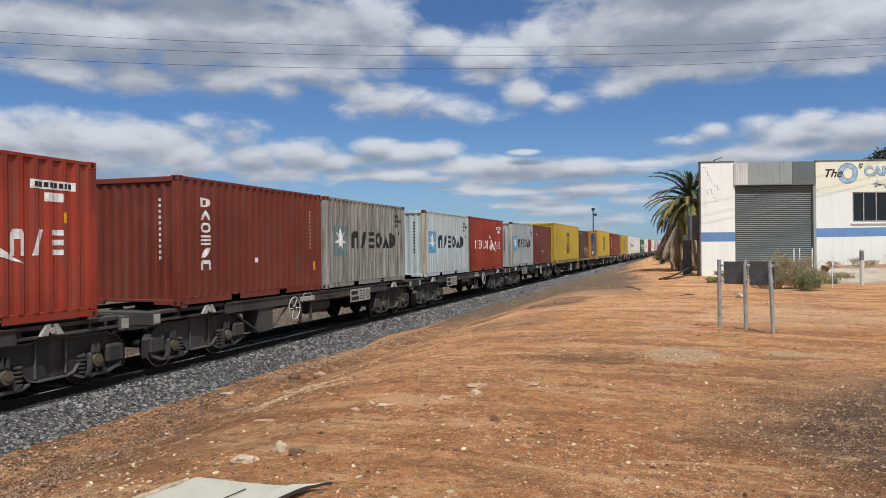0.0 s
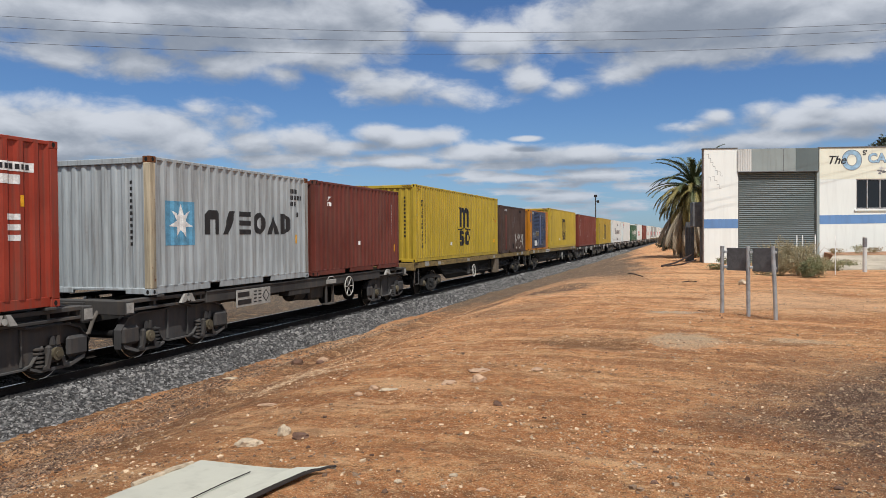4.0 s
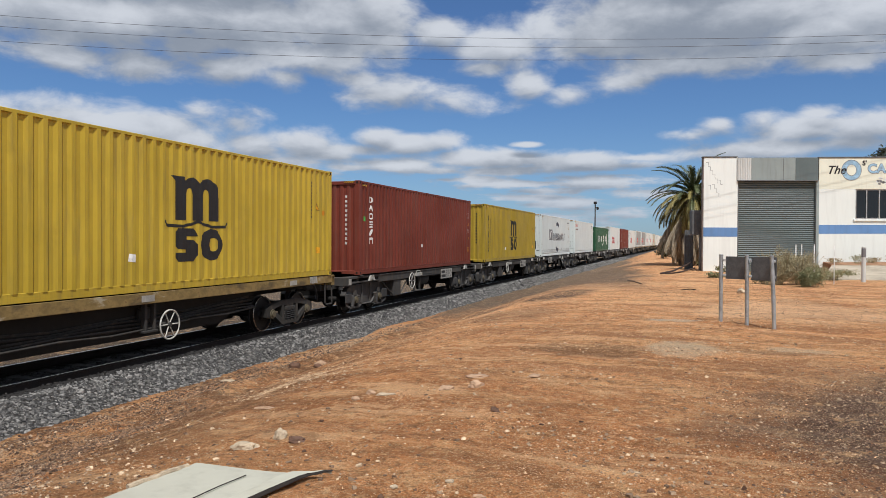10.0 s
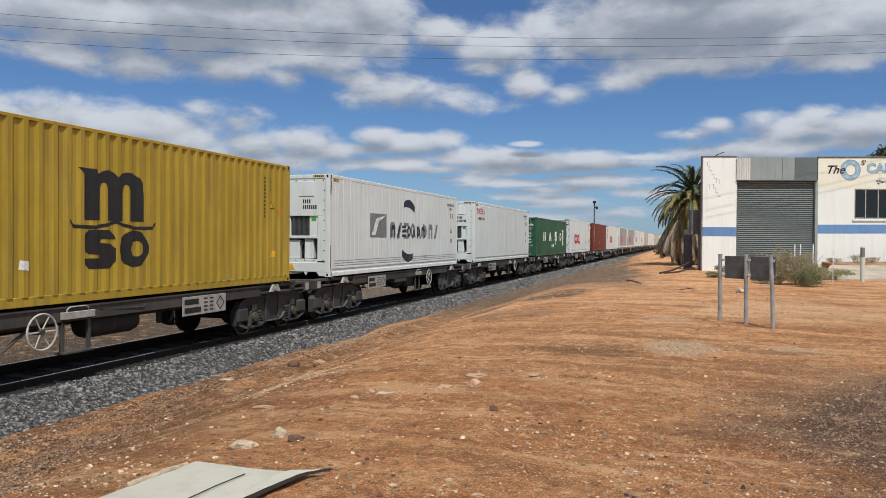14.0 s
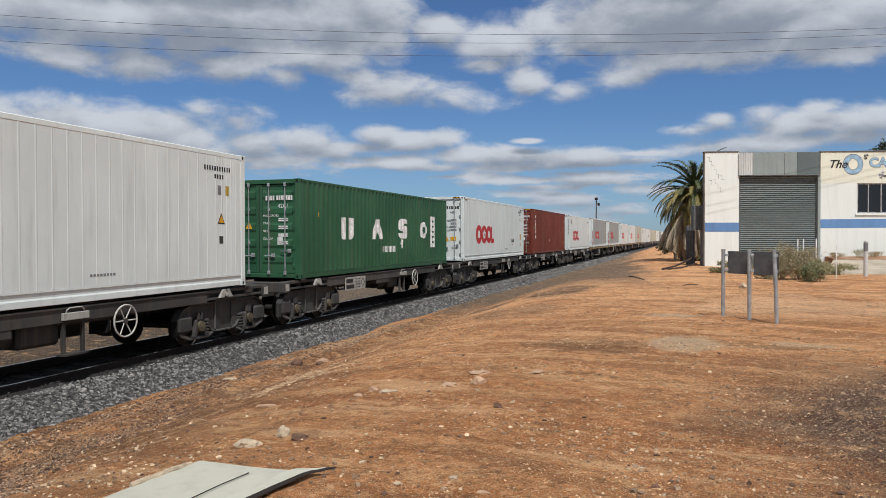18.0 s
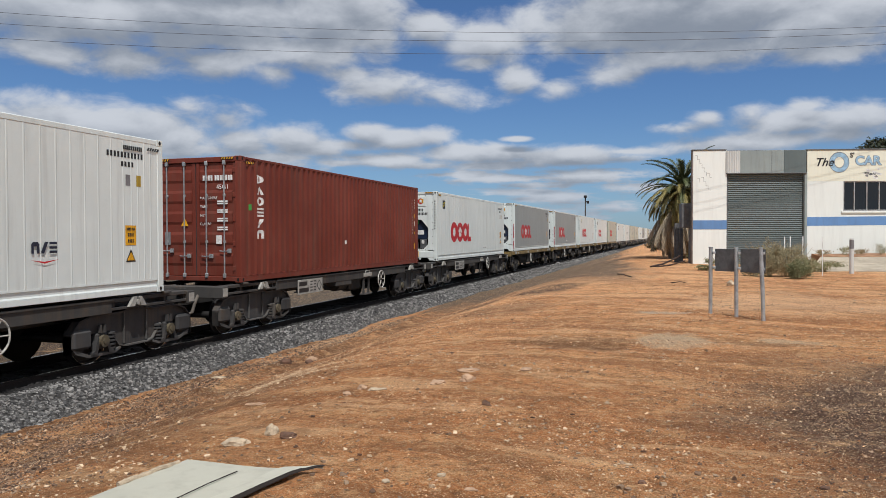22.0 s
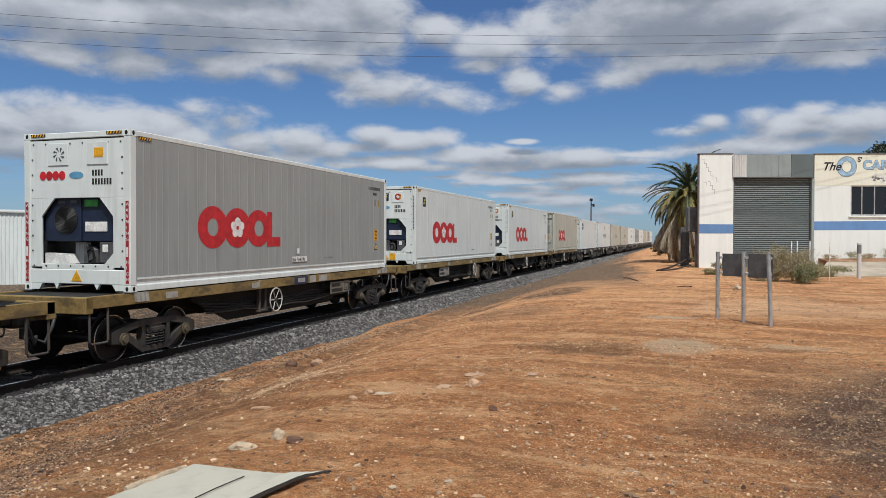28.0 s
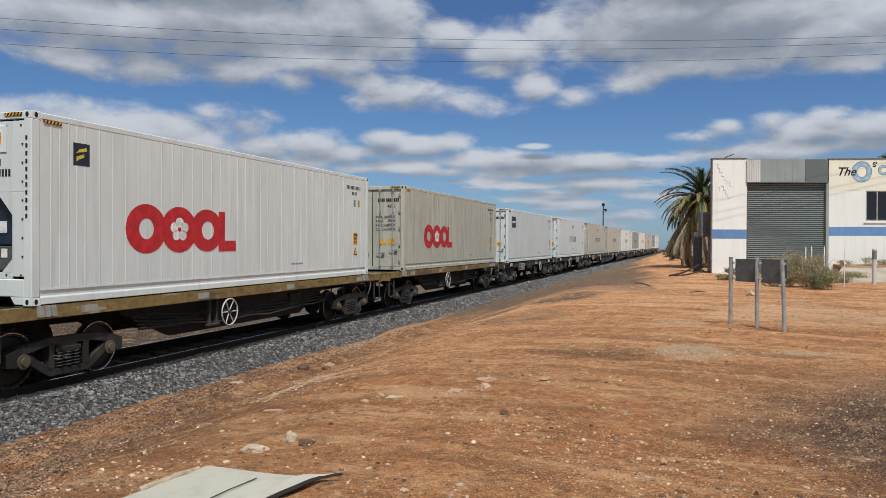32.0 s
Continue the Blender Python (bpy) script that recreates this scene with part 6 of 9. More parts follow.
def container(L, H, colour, end, words="", decor=None, label="", reefer=False, ink="white paint"):
    c = thing("shipping_container", label, "shipping container", group="containers on the train")
    skin, colour = colour, ("reefer white" if colour == "reefer grey" else colour)
    frame_parts(c, L, H, colour, reefer)
    a, b = -L / 2 + 0.155, L / 2 - 0.155
    if reefer:
        places = [a + 0.22 + 0.17 * i for i in range(5)] + [a + 0.9 + 0.305 * i for i in range(1, 50) if a + 0.9 + 0.305 * i < b - 0.9] + [b - 0.2 - 0.17 * i for i in range(4)][::-1]
        pts = ribs(a, b, places, 0.0042, 0.020)
        z0, z1 = 0.255, H - 0.10
    elif L > 7:
        pts = wave(a, b, 0.278, 0.031, 0.3)
        z0, z1 = 0.155, H - 0.06
    else:
        pts = wave(a, b, 0.278, 0.031, 0.3)
        z0, z1 = 0.155, H - 0.06
    key = "side_wall %s %s %s" % (L, H, reefer)
    part("side_wall", cached(key, skin, lambda: wall_mesh(pts, z0, z1, side_face)), None, c)
    part("side_wall", cached(key + " far", colour, lambda: wall_mesh(pts, z0, z1, lambda q, d, z: (-(HALF - 0.006 - d), -q, z))), None, c)
    back_wall(c, L, H, colour)
    if H > 2.7:
        hazard(c, L, H)
    f = None
    if end == "wall":
        f = end_wall(c, L, H, colour)
        decal(c, "number", column(0.72, 0.80, 0.9, H - 0.42, 11), ink, f[0], "serial number as plain bars", face=f[1])
    elif end == "doors":
        doors(c, L, H, colour, reefer, ink, words)
    else:
        cooling_unit(c, L, H, end, colour)
    if decor:
        decor(c, L, H, pts, f)
    return c


def warning(c, pts, y, z, size):
    """A yellow triangle with a black edge."""
    decal(c, "warning_edge", [[(y - size, z), (y + size, z), (y, z + 1.8 * size)]], "black paint", pts, "black edge of a warning sign")
    k = size * 0.74
    decal(c, "warning_sign", [[(y - k, z + 0.2 * size), (y + k, z + 0.2 * size), (y, z + 1.42 * size)]], "label yellow", pts, "yellow warning triangle", lift=0.0065)


def marks(c, pts, L, H, ink, caution=True):
    """Small writing by the far end of a side."""
    e = L / 2
    if L < 7:
        for k, (n, wide) in enumerate(((4, 0.40), (6, 0.56), (4, 0.36))):
            decal(c, "number", blocks(e - 0.92, e - 0.92 + wide, H - 0.43 - 0.16 * k, H - 0.32 - 0.16 * k, n, 0.3), ink, pts, "serial number as plain bars")
        decal(c, "weights", blocks(e - 0.60, e - 0.48, H - 1.02, H - 0.90, 2, 0.3), ink, pts, "weights as plain bars")
        decal(c, "yellow_label", [rect(e - 0.68, e - 0.55, 0.90, 1.12)], "label yellow" if ink == "black paint" else "grimy white", pts, "small yellow label" if ink == "black paint" else "small pale label")
        return
    decal(c, "number", blocks(e - 1.5, e - 0.55, H - 0.42, H - 0.32, 11, 0.4), ink, pts, "serial number as plain bars")
    decal(c, "number", blocks(e - 1.15, e - 0.80, H - 0.58, H - 0.49, 4, 0.4), ink, pts, "type code as plain bars")
    decal(c, "grey_label", [rect(e - 1.02, e - 0.90, H - 0.92, H - 0.72)], "faded grey", pts, "small grey label")
    decal(c, "ochre_label", [rect(e - 0.74, e - 0.62, H - 0.92, H - 0.72)], "dull yellow", pts, "small ochre label")
    warning(c, pts, e - 0.90, 0.60 if caution else 1.36, 0.13)
    if caution:
        decal(c, "caution_label", [rect(e - 1.04, e - 0.76, 0.90, 1.26)], "label yellow", pts, "yellow caution label")
        decal(c, "small_name", blocks(e - 1.01, e - 0.79, 1.17, 1.22, 7, 0.3) + blocks(e - 0.98, e - 0.82, 1.06, 1.12, 3, 0.3) + blocks(e - 0.98, e - 0.82, 0.95, 1.01, 4, 0.3), "black paint", pts, "small lettering as plain bars", lift=0.0065)
    else:
        decal(c, "dark_label", [rect(e - 0.97, e - 0.83, 0.94, 1.10)], "dark plastic", pts, "small dark label")
    decal(c, "small_name", blocks(e - 4.6, e - 4.0, 0.42, 0.46, 8, 0.3), "faded grey", pts, "small lettering as plain bars")


def named_column(words_n, y0, y1, z0, z1, ink):
    def put(c, L, H, pts, f):
        word(c, "name_block", column(-L / 2 + y0, -L / 2 + y1, z0, z1, words_n, 0.22), ink, pts, "owner's name as plain pale blocks")
        decal(c, "number", column(L / 2 - 0.62, L / 2 - 0.56, 1.1, H - 0.45, 11), ink, pts, "serial number as plain bars")
        decal(c, "yellow_label", [rect(L / 2 - 0.46, L / 2 - 0.30, 0.55, 0.78)], "label yellow", pts, "yellow label")
        if L > 7:
            warning(c, pts, L / 2 - 0.38, 1.10, 0.11)
            decal(c, "number", column(L / 2 - 0.42, L / 2 - 0.36, 2.05, 2.45, 4), ink, pts, "type code as plain bars")
            decal(c, "grey_label", [rect(L / 2 - 0.44, L / 2 - 0.34, 1.42, 1.60)], "white paint", pts, "small white label")
            decal(c, "ochre_label", [rect(L / 2 - 0.44, L / 2 - 0.34, 1.72, 1.88)], "label yellow", pts, "small yellow label")
            decal(c, "green_label", [rect(-L / 2 + 0.36, -L / 2 + 0.46, 1.66, 1.80)], "label green", pts, "small green label")
        decal(c, "white_label", [rect(-L * 0.04, -L * 0.04 + 0.09, 0.81, 0.92)], "white paint", pts, "small white label")
    return put


M["lemon yellow"] = plain("lemon yellow", (0.62, 0.56, 0.06), 0.5)
M["door blue"] = paint("door blue", (0.018, 0.050, 0.190), 0.45, 0.3, 0.0, 0.2)
M["faded teal"] = paint("faded teal", (0.12, 0.20, 0.20), 0.6, 0.8, 0.1, 0.2)


def star_name(blue, ink, shift=0.0):
    def put(c, L, H, pts, f):
        o = -L / 2 + shift
        if blue:
            decal(c, "blue_square", [rect(o + 0.42, o + 1.32, 0.92, 1.78)], blue, pts, "faded blue square")
        decal(c, "star", [star(o + 0.90, 1.37, 0.36)], "white paint", pts, "white seven-pointed star", lift=0.008)
        word(c, "name_block", blocks(o + 1.62, o + 5.25, 1.13, 1.64, 6, 0.2), ink, pts, "line's name as plain dark blocks")
        marks(c, pts, L, H, ink)
        if f and ink == "navy paint":
            decal(c, "grey_patch", [rect(-0.30, -0.02, 1.86, 2.14)], "faded grey", f[0], "rubbed grey paint patch", face=f[1])
    return put


def comb_name(c, L, H, pts, f):
    o = -L / 2
    ink = "black paint"
    outer = ((5.45, 1.36), (5.45, 2.12), (5.33, 2.22), (5.72, 2.22), (5.80, 2.15), (5.90, 2.21), (6.02, 2.23), (6.14, 2.20), (6.22, 2.12), (6.32, 2.19), (6.46, 2.23), (6.62, 2.22), (6.78, 2.14), (6.87, 2.02), (6.90, 1.85), (6.90, 1.36))
    slots = ((6.52, 1.36), (6.52, 1.90), (6.49, 1.98), (6.44, 2.01), (6.39, 1.98), (6.36, 1.90), (6.36, 1.36), (5.98, 1.36), (5.98, 1.90), (5.95, 1.98), (5.90, 2.01), (5.85, 1.98), (5.82, 1.90), (5.82, 1.36))
    decal(c, "emblem", [[(o + a, b) for a, b in outer + slots]], ink, pts, "black comb-shaped mark")
    line = ((5.15, 1.33), (5.26, 1.25), (5.70, 1.24), (5.98, 1.29), (6.18, 1.34), (6.38, 1.29), (6.66, 1.24), (7.10, 1.25), (7.22, 1.33))
    decal(c, "underline", [[(o + a, b - 0.03) for a, b in line] + [(o + a, b + 0.03) for a, b in line[::-1]]], ink, pts)
    decal(c, "emblem_block", [notched(o + 5.46, o + 6.18, 0.54, 1.20)], ink, pts, "black notched block")
    decal(c, "emblem_block", [oval(o + 6.64, 0.87, 0.38, 0.33), oval(o + 6.70, 0.87, 0.16, 0.14)], ink, pts, "black ring")
    word(c, "name_column", column(o + 0.64, o + 0.86, 0.50, 2.36, 13, 0.25), ink, pts, "line's name as plain dark blocks")
    word(c, "name_column", column(o + 0.95, o + 1.08, 0.65, 2.2, 11, 0.3), ink, pts, "line's name as plain dark blocks")
    decal(c, "yellow_label", [rect(L / 2 - 0.9, L / 2 - 0.7, 0.62, 0.78)], "label yellow", pts, "yellow label")
    warning(c, pts, L / 2 - 0.84, 1.78, 0.11)
    decal(c, "number", column(L / 2 - 1.16, L / 2 - 1.10, 1.55, 2.55, 11), ink, pts, "serial number as plain bars")
    decal(c, "number", column(L / 2 - 0.92, L / 2 - 0.86, 2.2, 2.55, 4), ink, pts, "type code as plain bars")
    decal(c, "orange_spot", [oval(L / 2 - 0.48, 1.72, 0.055, 0.07)], "orange", pts, "orange paint spot")
    decal(c, "paper_label", [[(o + 4.20, 0.58), (o + 4.36, 0.56), (o + 4.38, 0.70), (o + 4.22, 0.72)]], "white paint", pts, "small white paper label")


def swoosh_name(c, L, H, pts, f):
    o = -L / 2
    ink = "white paint"
    word(c, "name_bar", blocks(o + 0.55, o + 3.1, 1.08, 1.50, 7, 0.42), ink, pts, "line's name as plain pale bars")
    decal(c, "swoosh", [[(o + 3.1, 1.74), (o + 3.35, 1.72), (o + 3.9, 1.35), (o + 4.2, 1.15), (o + 4.6, 0.92), (o + 4.1, 1.05), (o + 3.75, 1.25), (o + 3.5, 1.55)], [(o + 3.3, 1.15), (o + 3.55, 0.88), (o + 3.7, 1.1), (o + 3.95, 0.98), (o + 3.6, 1.4)]], ink, pts, "pale swoosh of the line's mark")
    word(c, "name_bar", blocks(o + 4.3, o + 5.42, 1.04, 1.44, 3, 0.4), ink, pts, "line's name as plain pale bars")
    decal(c, "number_strip", [rect(o + 4.73, o + 5.6, 2.07, 2.21)], ink, pts, "white number strip")
    decal(c, "number", blocks(o + 4.78, o + 5.55, 2.10, 2.18, 8, 0.35), "black paint", pts, "serial number as plain bars", lift=0.007)
    decal(c, "number_strip", [rect(o + 5.0, o + 5.35, 1.88, 2.02)], ink, pts, "white number strip")
    decal(c, "yellow_label", [rect(o + 5.35, o + 5.44, 1.55, 1.72)], "label yellow", pts, "yellow label")


def graffiti(c, L, H, pts, f):
    """Scrawled paint, as curves without meaning."""
    o = -L / 2
    strokes = (((0.35, 1.05), (0.42, 0.55), (0.55, 0.22), (0.75, 0.30), (0.80, 0.55), (0.62, 0.72)), ((0.95, 0.90), (1.10, 1.05), (1.22, 0.90), (1.12, 0.72), (0.95, 0.78), (0.95, 0.92)),
               ((1.55, 1.02), (1.30, 0.62), (1.25, 0.30), (1.50, 0.22), (1.72, 0.34)), ((1.85, 0.30), (2.0, 0.95), (2.15, 1.08)), ((1.70, 0.62), (2.05, 0.60), (2.45, 0.72)), ((2.30, 1.02), (2.28, 0.50), (2.40, 0.22)))
    for line in strokes:
        quads = []
        for (y0, z0), (y1, z1) in zip(line, line[1:]):
            n = math.hypot(y1 - y0, z1 - z0)
            a, b = -(z1 - z0) / n * 0.045, (y1 - y0) / n * 0.045
            quads.append([(y0 - a, z0 - b), (y1 - a, z1 - b), (y1 + a, z1 + b), (y0 + a, z0 + b)])
        decal(c, "graffiti", quads, "grimy white", pts, "white scrawled spray paint")
    for y, z, h in ((-2.8, 0.3, 0.5), (-2.55, 0.25, 0.7), (-1.95, 0.3, 0.55), (-1.2, 0.35, 0.6), (-0.9, 0.25, 0.75), (-0.2, 1.4, 0.35), (0.1, 1.7, 0.3)):
        decal(c, "paint_run", [rect(y, y + 0.025, z, z + h)], "faded grey", pts, "pale paint run")
    for k in range(2):
        for i in range(11):
            z = 0.55 + 0.92 * k + 0.075 * i
            part("end_louvre", Geo().prism([(o + 0.03, z), (o - 0.005, z - 0.03), (o - 0.005, z - 0.04), (o + 0.03, z - 0.02)], 0, 0.05, 1.0), M["umber brown"], c)
    decal(c, "hatch", [rect(-0.35, -0.05, 0.22, 0.50)], "hole black", pts, "dark hatch")
    decal(c, "number", blocks(o + 0.9, o + 1.3, H - 0.30, H - 0.18, 3, 0.4), "white paint", pts, "serial number as plain bars")
    decal(c, "rust_streak", [rect(o + 1.15, o + 1.32, 0.2, 2.1)], "maroon", pts, "rust streak")
    decal(c, "vent", [rect(o + 4.3, o + 4.9, H - 0.3, H - 0.16)], "hole black", pts)


def block_name(c, L, H, pts, f):
    o = -L / 2
    ink = "white paint"
    y, z = o + 2.41, 1.01
    decal(c, "name_block", [[(y, z + 0.12), (y + 0.14, z), (y + 0.36, z), (y + 0.36, z + 0.64), (y, z + 0.64)], [(y + 0.48, z), (y + 0.70, z), (y + 0.84, z + 0.12), (y + 0.84, z + 0.64), (y + 0.48, z + 0.64)]], ink, pts, "line's name as plain pale shapes")
    y = o + 4.6
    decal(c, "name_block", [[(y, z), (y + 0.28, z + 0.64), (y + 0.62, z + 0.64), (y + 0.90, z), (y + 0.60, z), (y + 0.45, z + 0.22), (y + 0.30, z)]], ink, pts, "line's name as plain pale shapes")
    y = o + 6.9
    decal(c, "name_block", [notched(y, y + 0.82, 1.03, 1.72)], ink, pts, "line's name as plain pale shapes")
    y = o + 9.0
    decal(c, "name_block", [oval(y + 0.40, 1.34, 0.40, 0.31), oval(y + 0.44, 1.34, 0.17, 0.13)], ink, pts, "line's name as plain pale shapes")
    decal(c, "paint_drip", [[(o + 7.18, 1.02), (o + 7.30, 0.98), (o + 7.28, 0.72), (o + 7.22, 0.66), (o + 7.10, 0.80), (o + 7.02, 0.86), (o + 7.06, 0.92)]], ink, pts, "pale smear under the name")
    decal(c, "name_bar", [rect(o + 10.26, o + 10.7, 0.68, 1.88)] + [rect(o + 10.36, o + 10.6, 0.85 + 0.2 * i, 0.93 + 0.2 * i) for i in range(5)], ink, pts, "pale upright bar")
    decal(c, "small_name", blocks(o + 5.45, o + 6.7, 0.58, 0.78, 8, 0.35), ink, pts, "small writing as plain bars")
    decal(c, "green_label", [rect(o + 1.0, o + 1.06, 1.62, 1.76)], "label yellow", pts, "small yellow label")


def ring_mark(emblem):
    def put(c, L, H, pts, f):
        o = -L / 2
        logo_rings(c, pts, o + 1.95, o + 5.15, 0.76, 1.66)
        marks(c, pts, L, H, "black paint")
        if emblem:
            decal(c, "blue_emblem", [rect(o + 0.8, o + 1.14, 2.2, 2.56)], "navy paint", pts, "dark blue square emblem")
            decal(c, "yellow_stripe", [[(o + 0.86, 2.40), (o + 1.08, 2.44), (o + 1.08, 2.50), (o + 0.92, 2.46)], [(o + 0.86, 2.26), (o + 0.92, 2.30), (o + 1.02, 2.34), (o + 1.02, 2.39), (o + 0.86, 2.34)]], "lemon yellow", pts, "yellow stripes", lift=0.007)
        y = -L / 2
        if emblem:
            part("blue_emblem", Geo().box(-0.12, 0.12, y + 0.014, y + 0.02, H - 0.55, H - 0.24), M["navy paint"], c, "dark blue square emblem")
            part("yellow_stripe", Geo().prism([(-0.08, H - 0.34), (0.09, H - 0.30), (0.09, H - 0.27), (-0.05, H - 0.31)], 1, y + 0.010, y + 0.015).prism([(-0.08, H - 0.50), (-0.03, H - 0.42), (0.06, H - 0.39), (0.06, H - 0.36), (-0.07, H - 0.40)], 1, y + 0.010, y + 0.015), M["lemon yellow"], c, "yellow stripes")
            part("red_badge", Geo().prism(oval(0.5, H - 0.40, 0.12, 0.12), 1, y - 0.002, y + 0.004), M["logo red"], c, "round red badge")
            part("pale_flower", Geo().prism(star(0.5, H - 0.40, 0.075, 5, 0.6), 1, y - 0.005, y - 0.001), M["white paint"], c, "pale flower")
            part("yellow_square", Geo().box(-0.78, -0.54, y + 0.006, y + 0.012, H - 0.78, H - 0.56), M["label yellow"], c, "plain yellow label")
            part("caution_label", Geo().box(0.16, 0.40, y + 0.004, y + 0.010, 0.16, 0.40), M["label yellow"], c, "yellow caution label")
            decal(c, "number", column(1.11, 1.15, 1.3, H - 0.35, 11), "black paint", [(-2, 0), (2, 0)], "serial number as plain bars", face=lambda a, d, z: (a, y - 0.002 + d, z))
    return put


def grey_ring(c, L, H, pts, f):
    ring_mark(False)(c, L, H, pts, f)
    y = -L / 2
    g = Geo()
    for k in range(4):
        g.prism(oval(-0.78 + 0.15 * k, H - 0.80, 0.075, 0.085, 14), 1, y + 0.012, y + 0.02)
    part("red_mark", g, M["logo red"], c, "small red mark of the line")
    for x in (-1.15, 1.15):
        part("warning_strip", Geo().box(x - 0.035, x + 0.035, y - 0.003, y + 0.001, 0.16, 1.65), M["warning red"], c, "dark red warning strip")
        for i, ch in enumerate("WARNING"):
            text_on(c, ch, 0.085, Matrix.Translation((x - 0.028, y - 0.004, 1.56 - 0.105 * i)) @ FRONT, "white paint", "white warning lettering")
        for i, ch in enumerate("HIGH"):
            text_on(c, ch, 0.085, Matrix.Translation((x - 0.028, y - 0.004, 0.52 - 0.105 * i)) @ FRONT, "white paint", "white warning lettering")
        part("strip_bars", Geo().box(x - 0.022, x + 0.022, y - 0.005, y - 0.002, 0.64, 0.82), M["white paint"], c, "worn letters as plain bars")


def arc_name(c, L, H, pts, f):
    o = -L / 2
    decal(c, "grey_block", [rect(o + 2.8, o + 4.15, 1.13, 1.9)], "faded grey", pts, "faded grey block")
    decal(c, "pale_sweep", [[(o + 2.9, 1.2), (o + 3.3, 1.75), (o + 4.1, 1.86), (o + 3.5, 1.65), (o + 3.2, 1.2)]], "white paint", pts, lift=0.008)
    word(c, "faded_name", blocks(o + 4.35, o + 9.6, 1.1, 1.66, 8, 0.3), "faded grey", pts, "older name as faded grey blocks")
    word(c, "name_block", blocks(o + 4.5, o + 8.0, 1.16, 1.56, 7, 0.3), "navy paint", pts, "line's name as plain dark blocks", lift=0.009)
    for s in (1, -1):
        zc = 1.38
        out = [(o + 6.2 + s * 1.05 * math.cos(a), zc + s * 1.12 * math.sin(a)) for a in [0.35 + 0.14 * i for i in range(13)]]
        inn = [(o + 6.2 + s * 1.0 * math.cos(a), zc + s * (0.92 - 0.10 * math.sin((a - 0.35) * 1.8)) * math.sin(a)) for a in [0.35 + 0.14 * i for i in range(13)]]
        decal(c, "arc", [out[4:] + inn[4:][::-1]], "navy paint", pts, "dark curved stroke")
    marks(c, pts, L, H, "black paint", False)
    decal(c, "rail_line", [rect(o + 0.3, -o - 0.3, 0.30 + 0.07 * i, 0.312 + 0.07 * i) for i in range(3)], "faded grey", pts, "pressed line along the foot")


def red_word(c, L, H, pts, f):
    o = -L / 2
    word(c, "name_block", blocks(o + 0.42, o + 1.85, 2.32, 2.60, 5, 0.22), "logo red", pts, "owner's name as plain red blocks")
    decal(c, "small_name", blocks(o + 0.55, o + 1.78, 2.04, 2.17, 9, 0.35), "maroon", pts, "small writing as plain bars")
    marks(c, pts, L, H, "black paint", False)


def small_word(k):
    def put(c, L, H, pts, f):
        o = -L / 2
        if k == 0:
            decal(c, "blue_emblem", [rect(o + 0.8, o + 1.7, 1.9, 2.5)], "navy paint", pts, "dark blue emblem")
            decal(c, "pale_bar", [rect(o + 0.9, o + 1.6, 2.15, 2.25)], "white paint", pts, lift=0.007)
        else:
            word(c, "name_block", blocks(o + 4.5, o + 7.7, 1.15, 1.60, 7, 0.3), "navy paint", pts, "line's name as plain dark blocks")
            decal(c, "arc", [[(o + 5.6, 2.3), (o + 6.4, 2.55), (o + 6.2, 2.2)], [(o + 6.0, 0.45), (o + 6.8, 0.7), (o + 6.2, 0.62)]], "navy paint", pts, "dark curved stroke")
        marks(c, pts, L, H, "black paint")
    return put


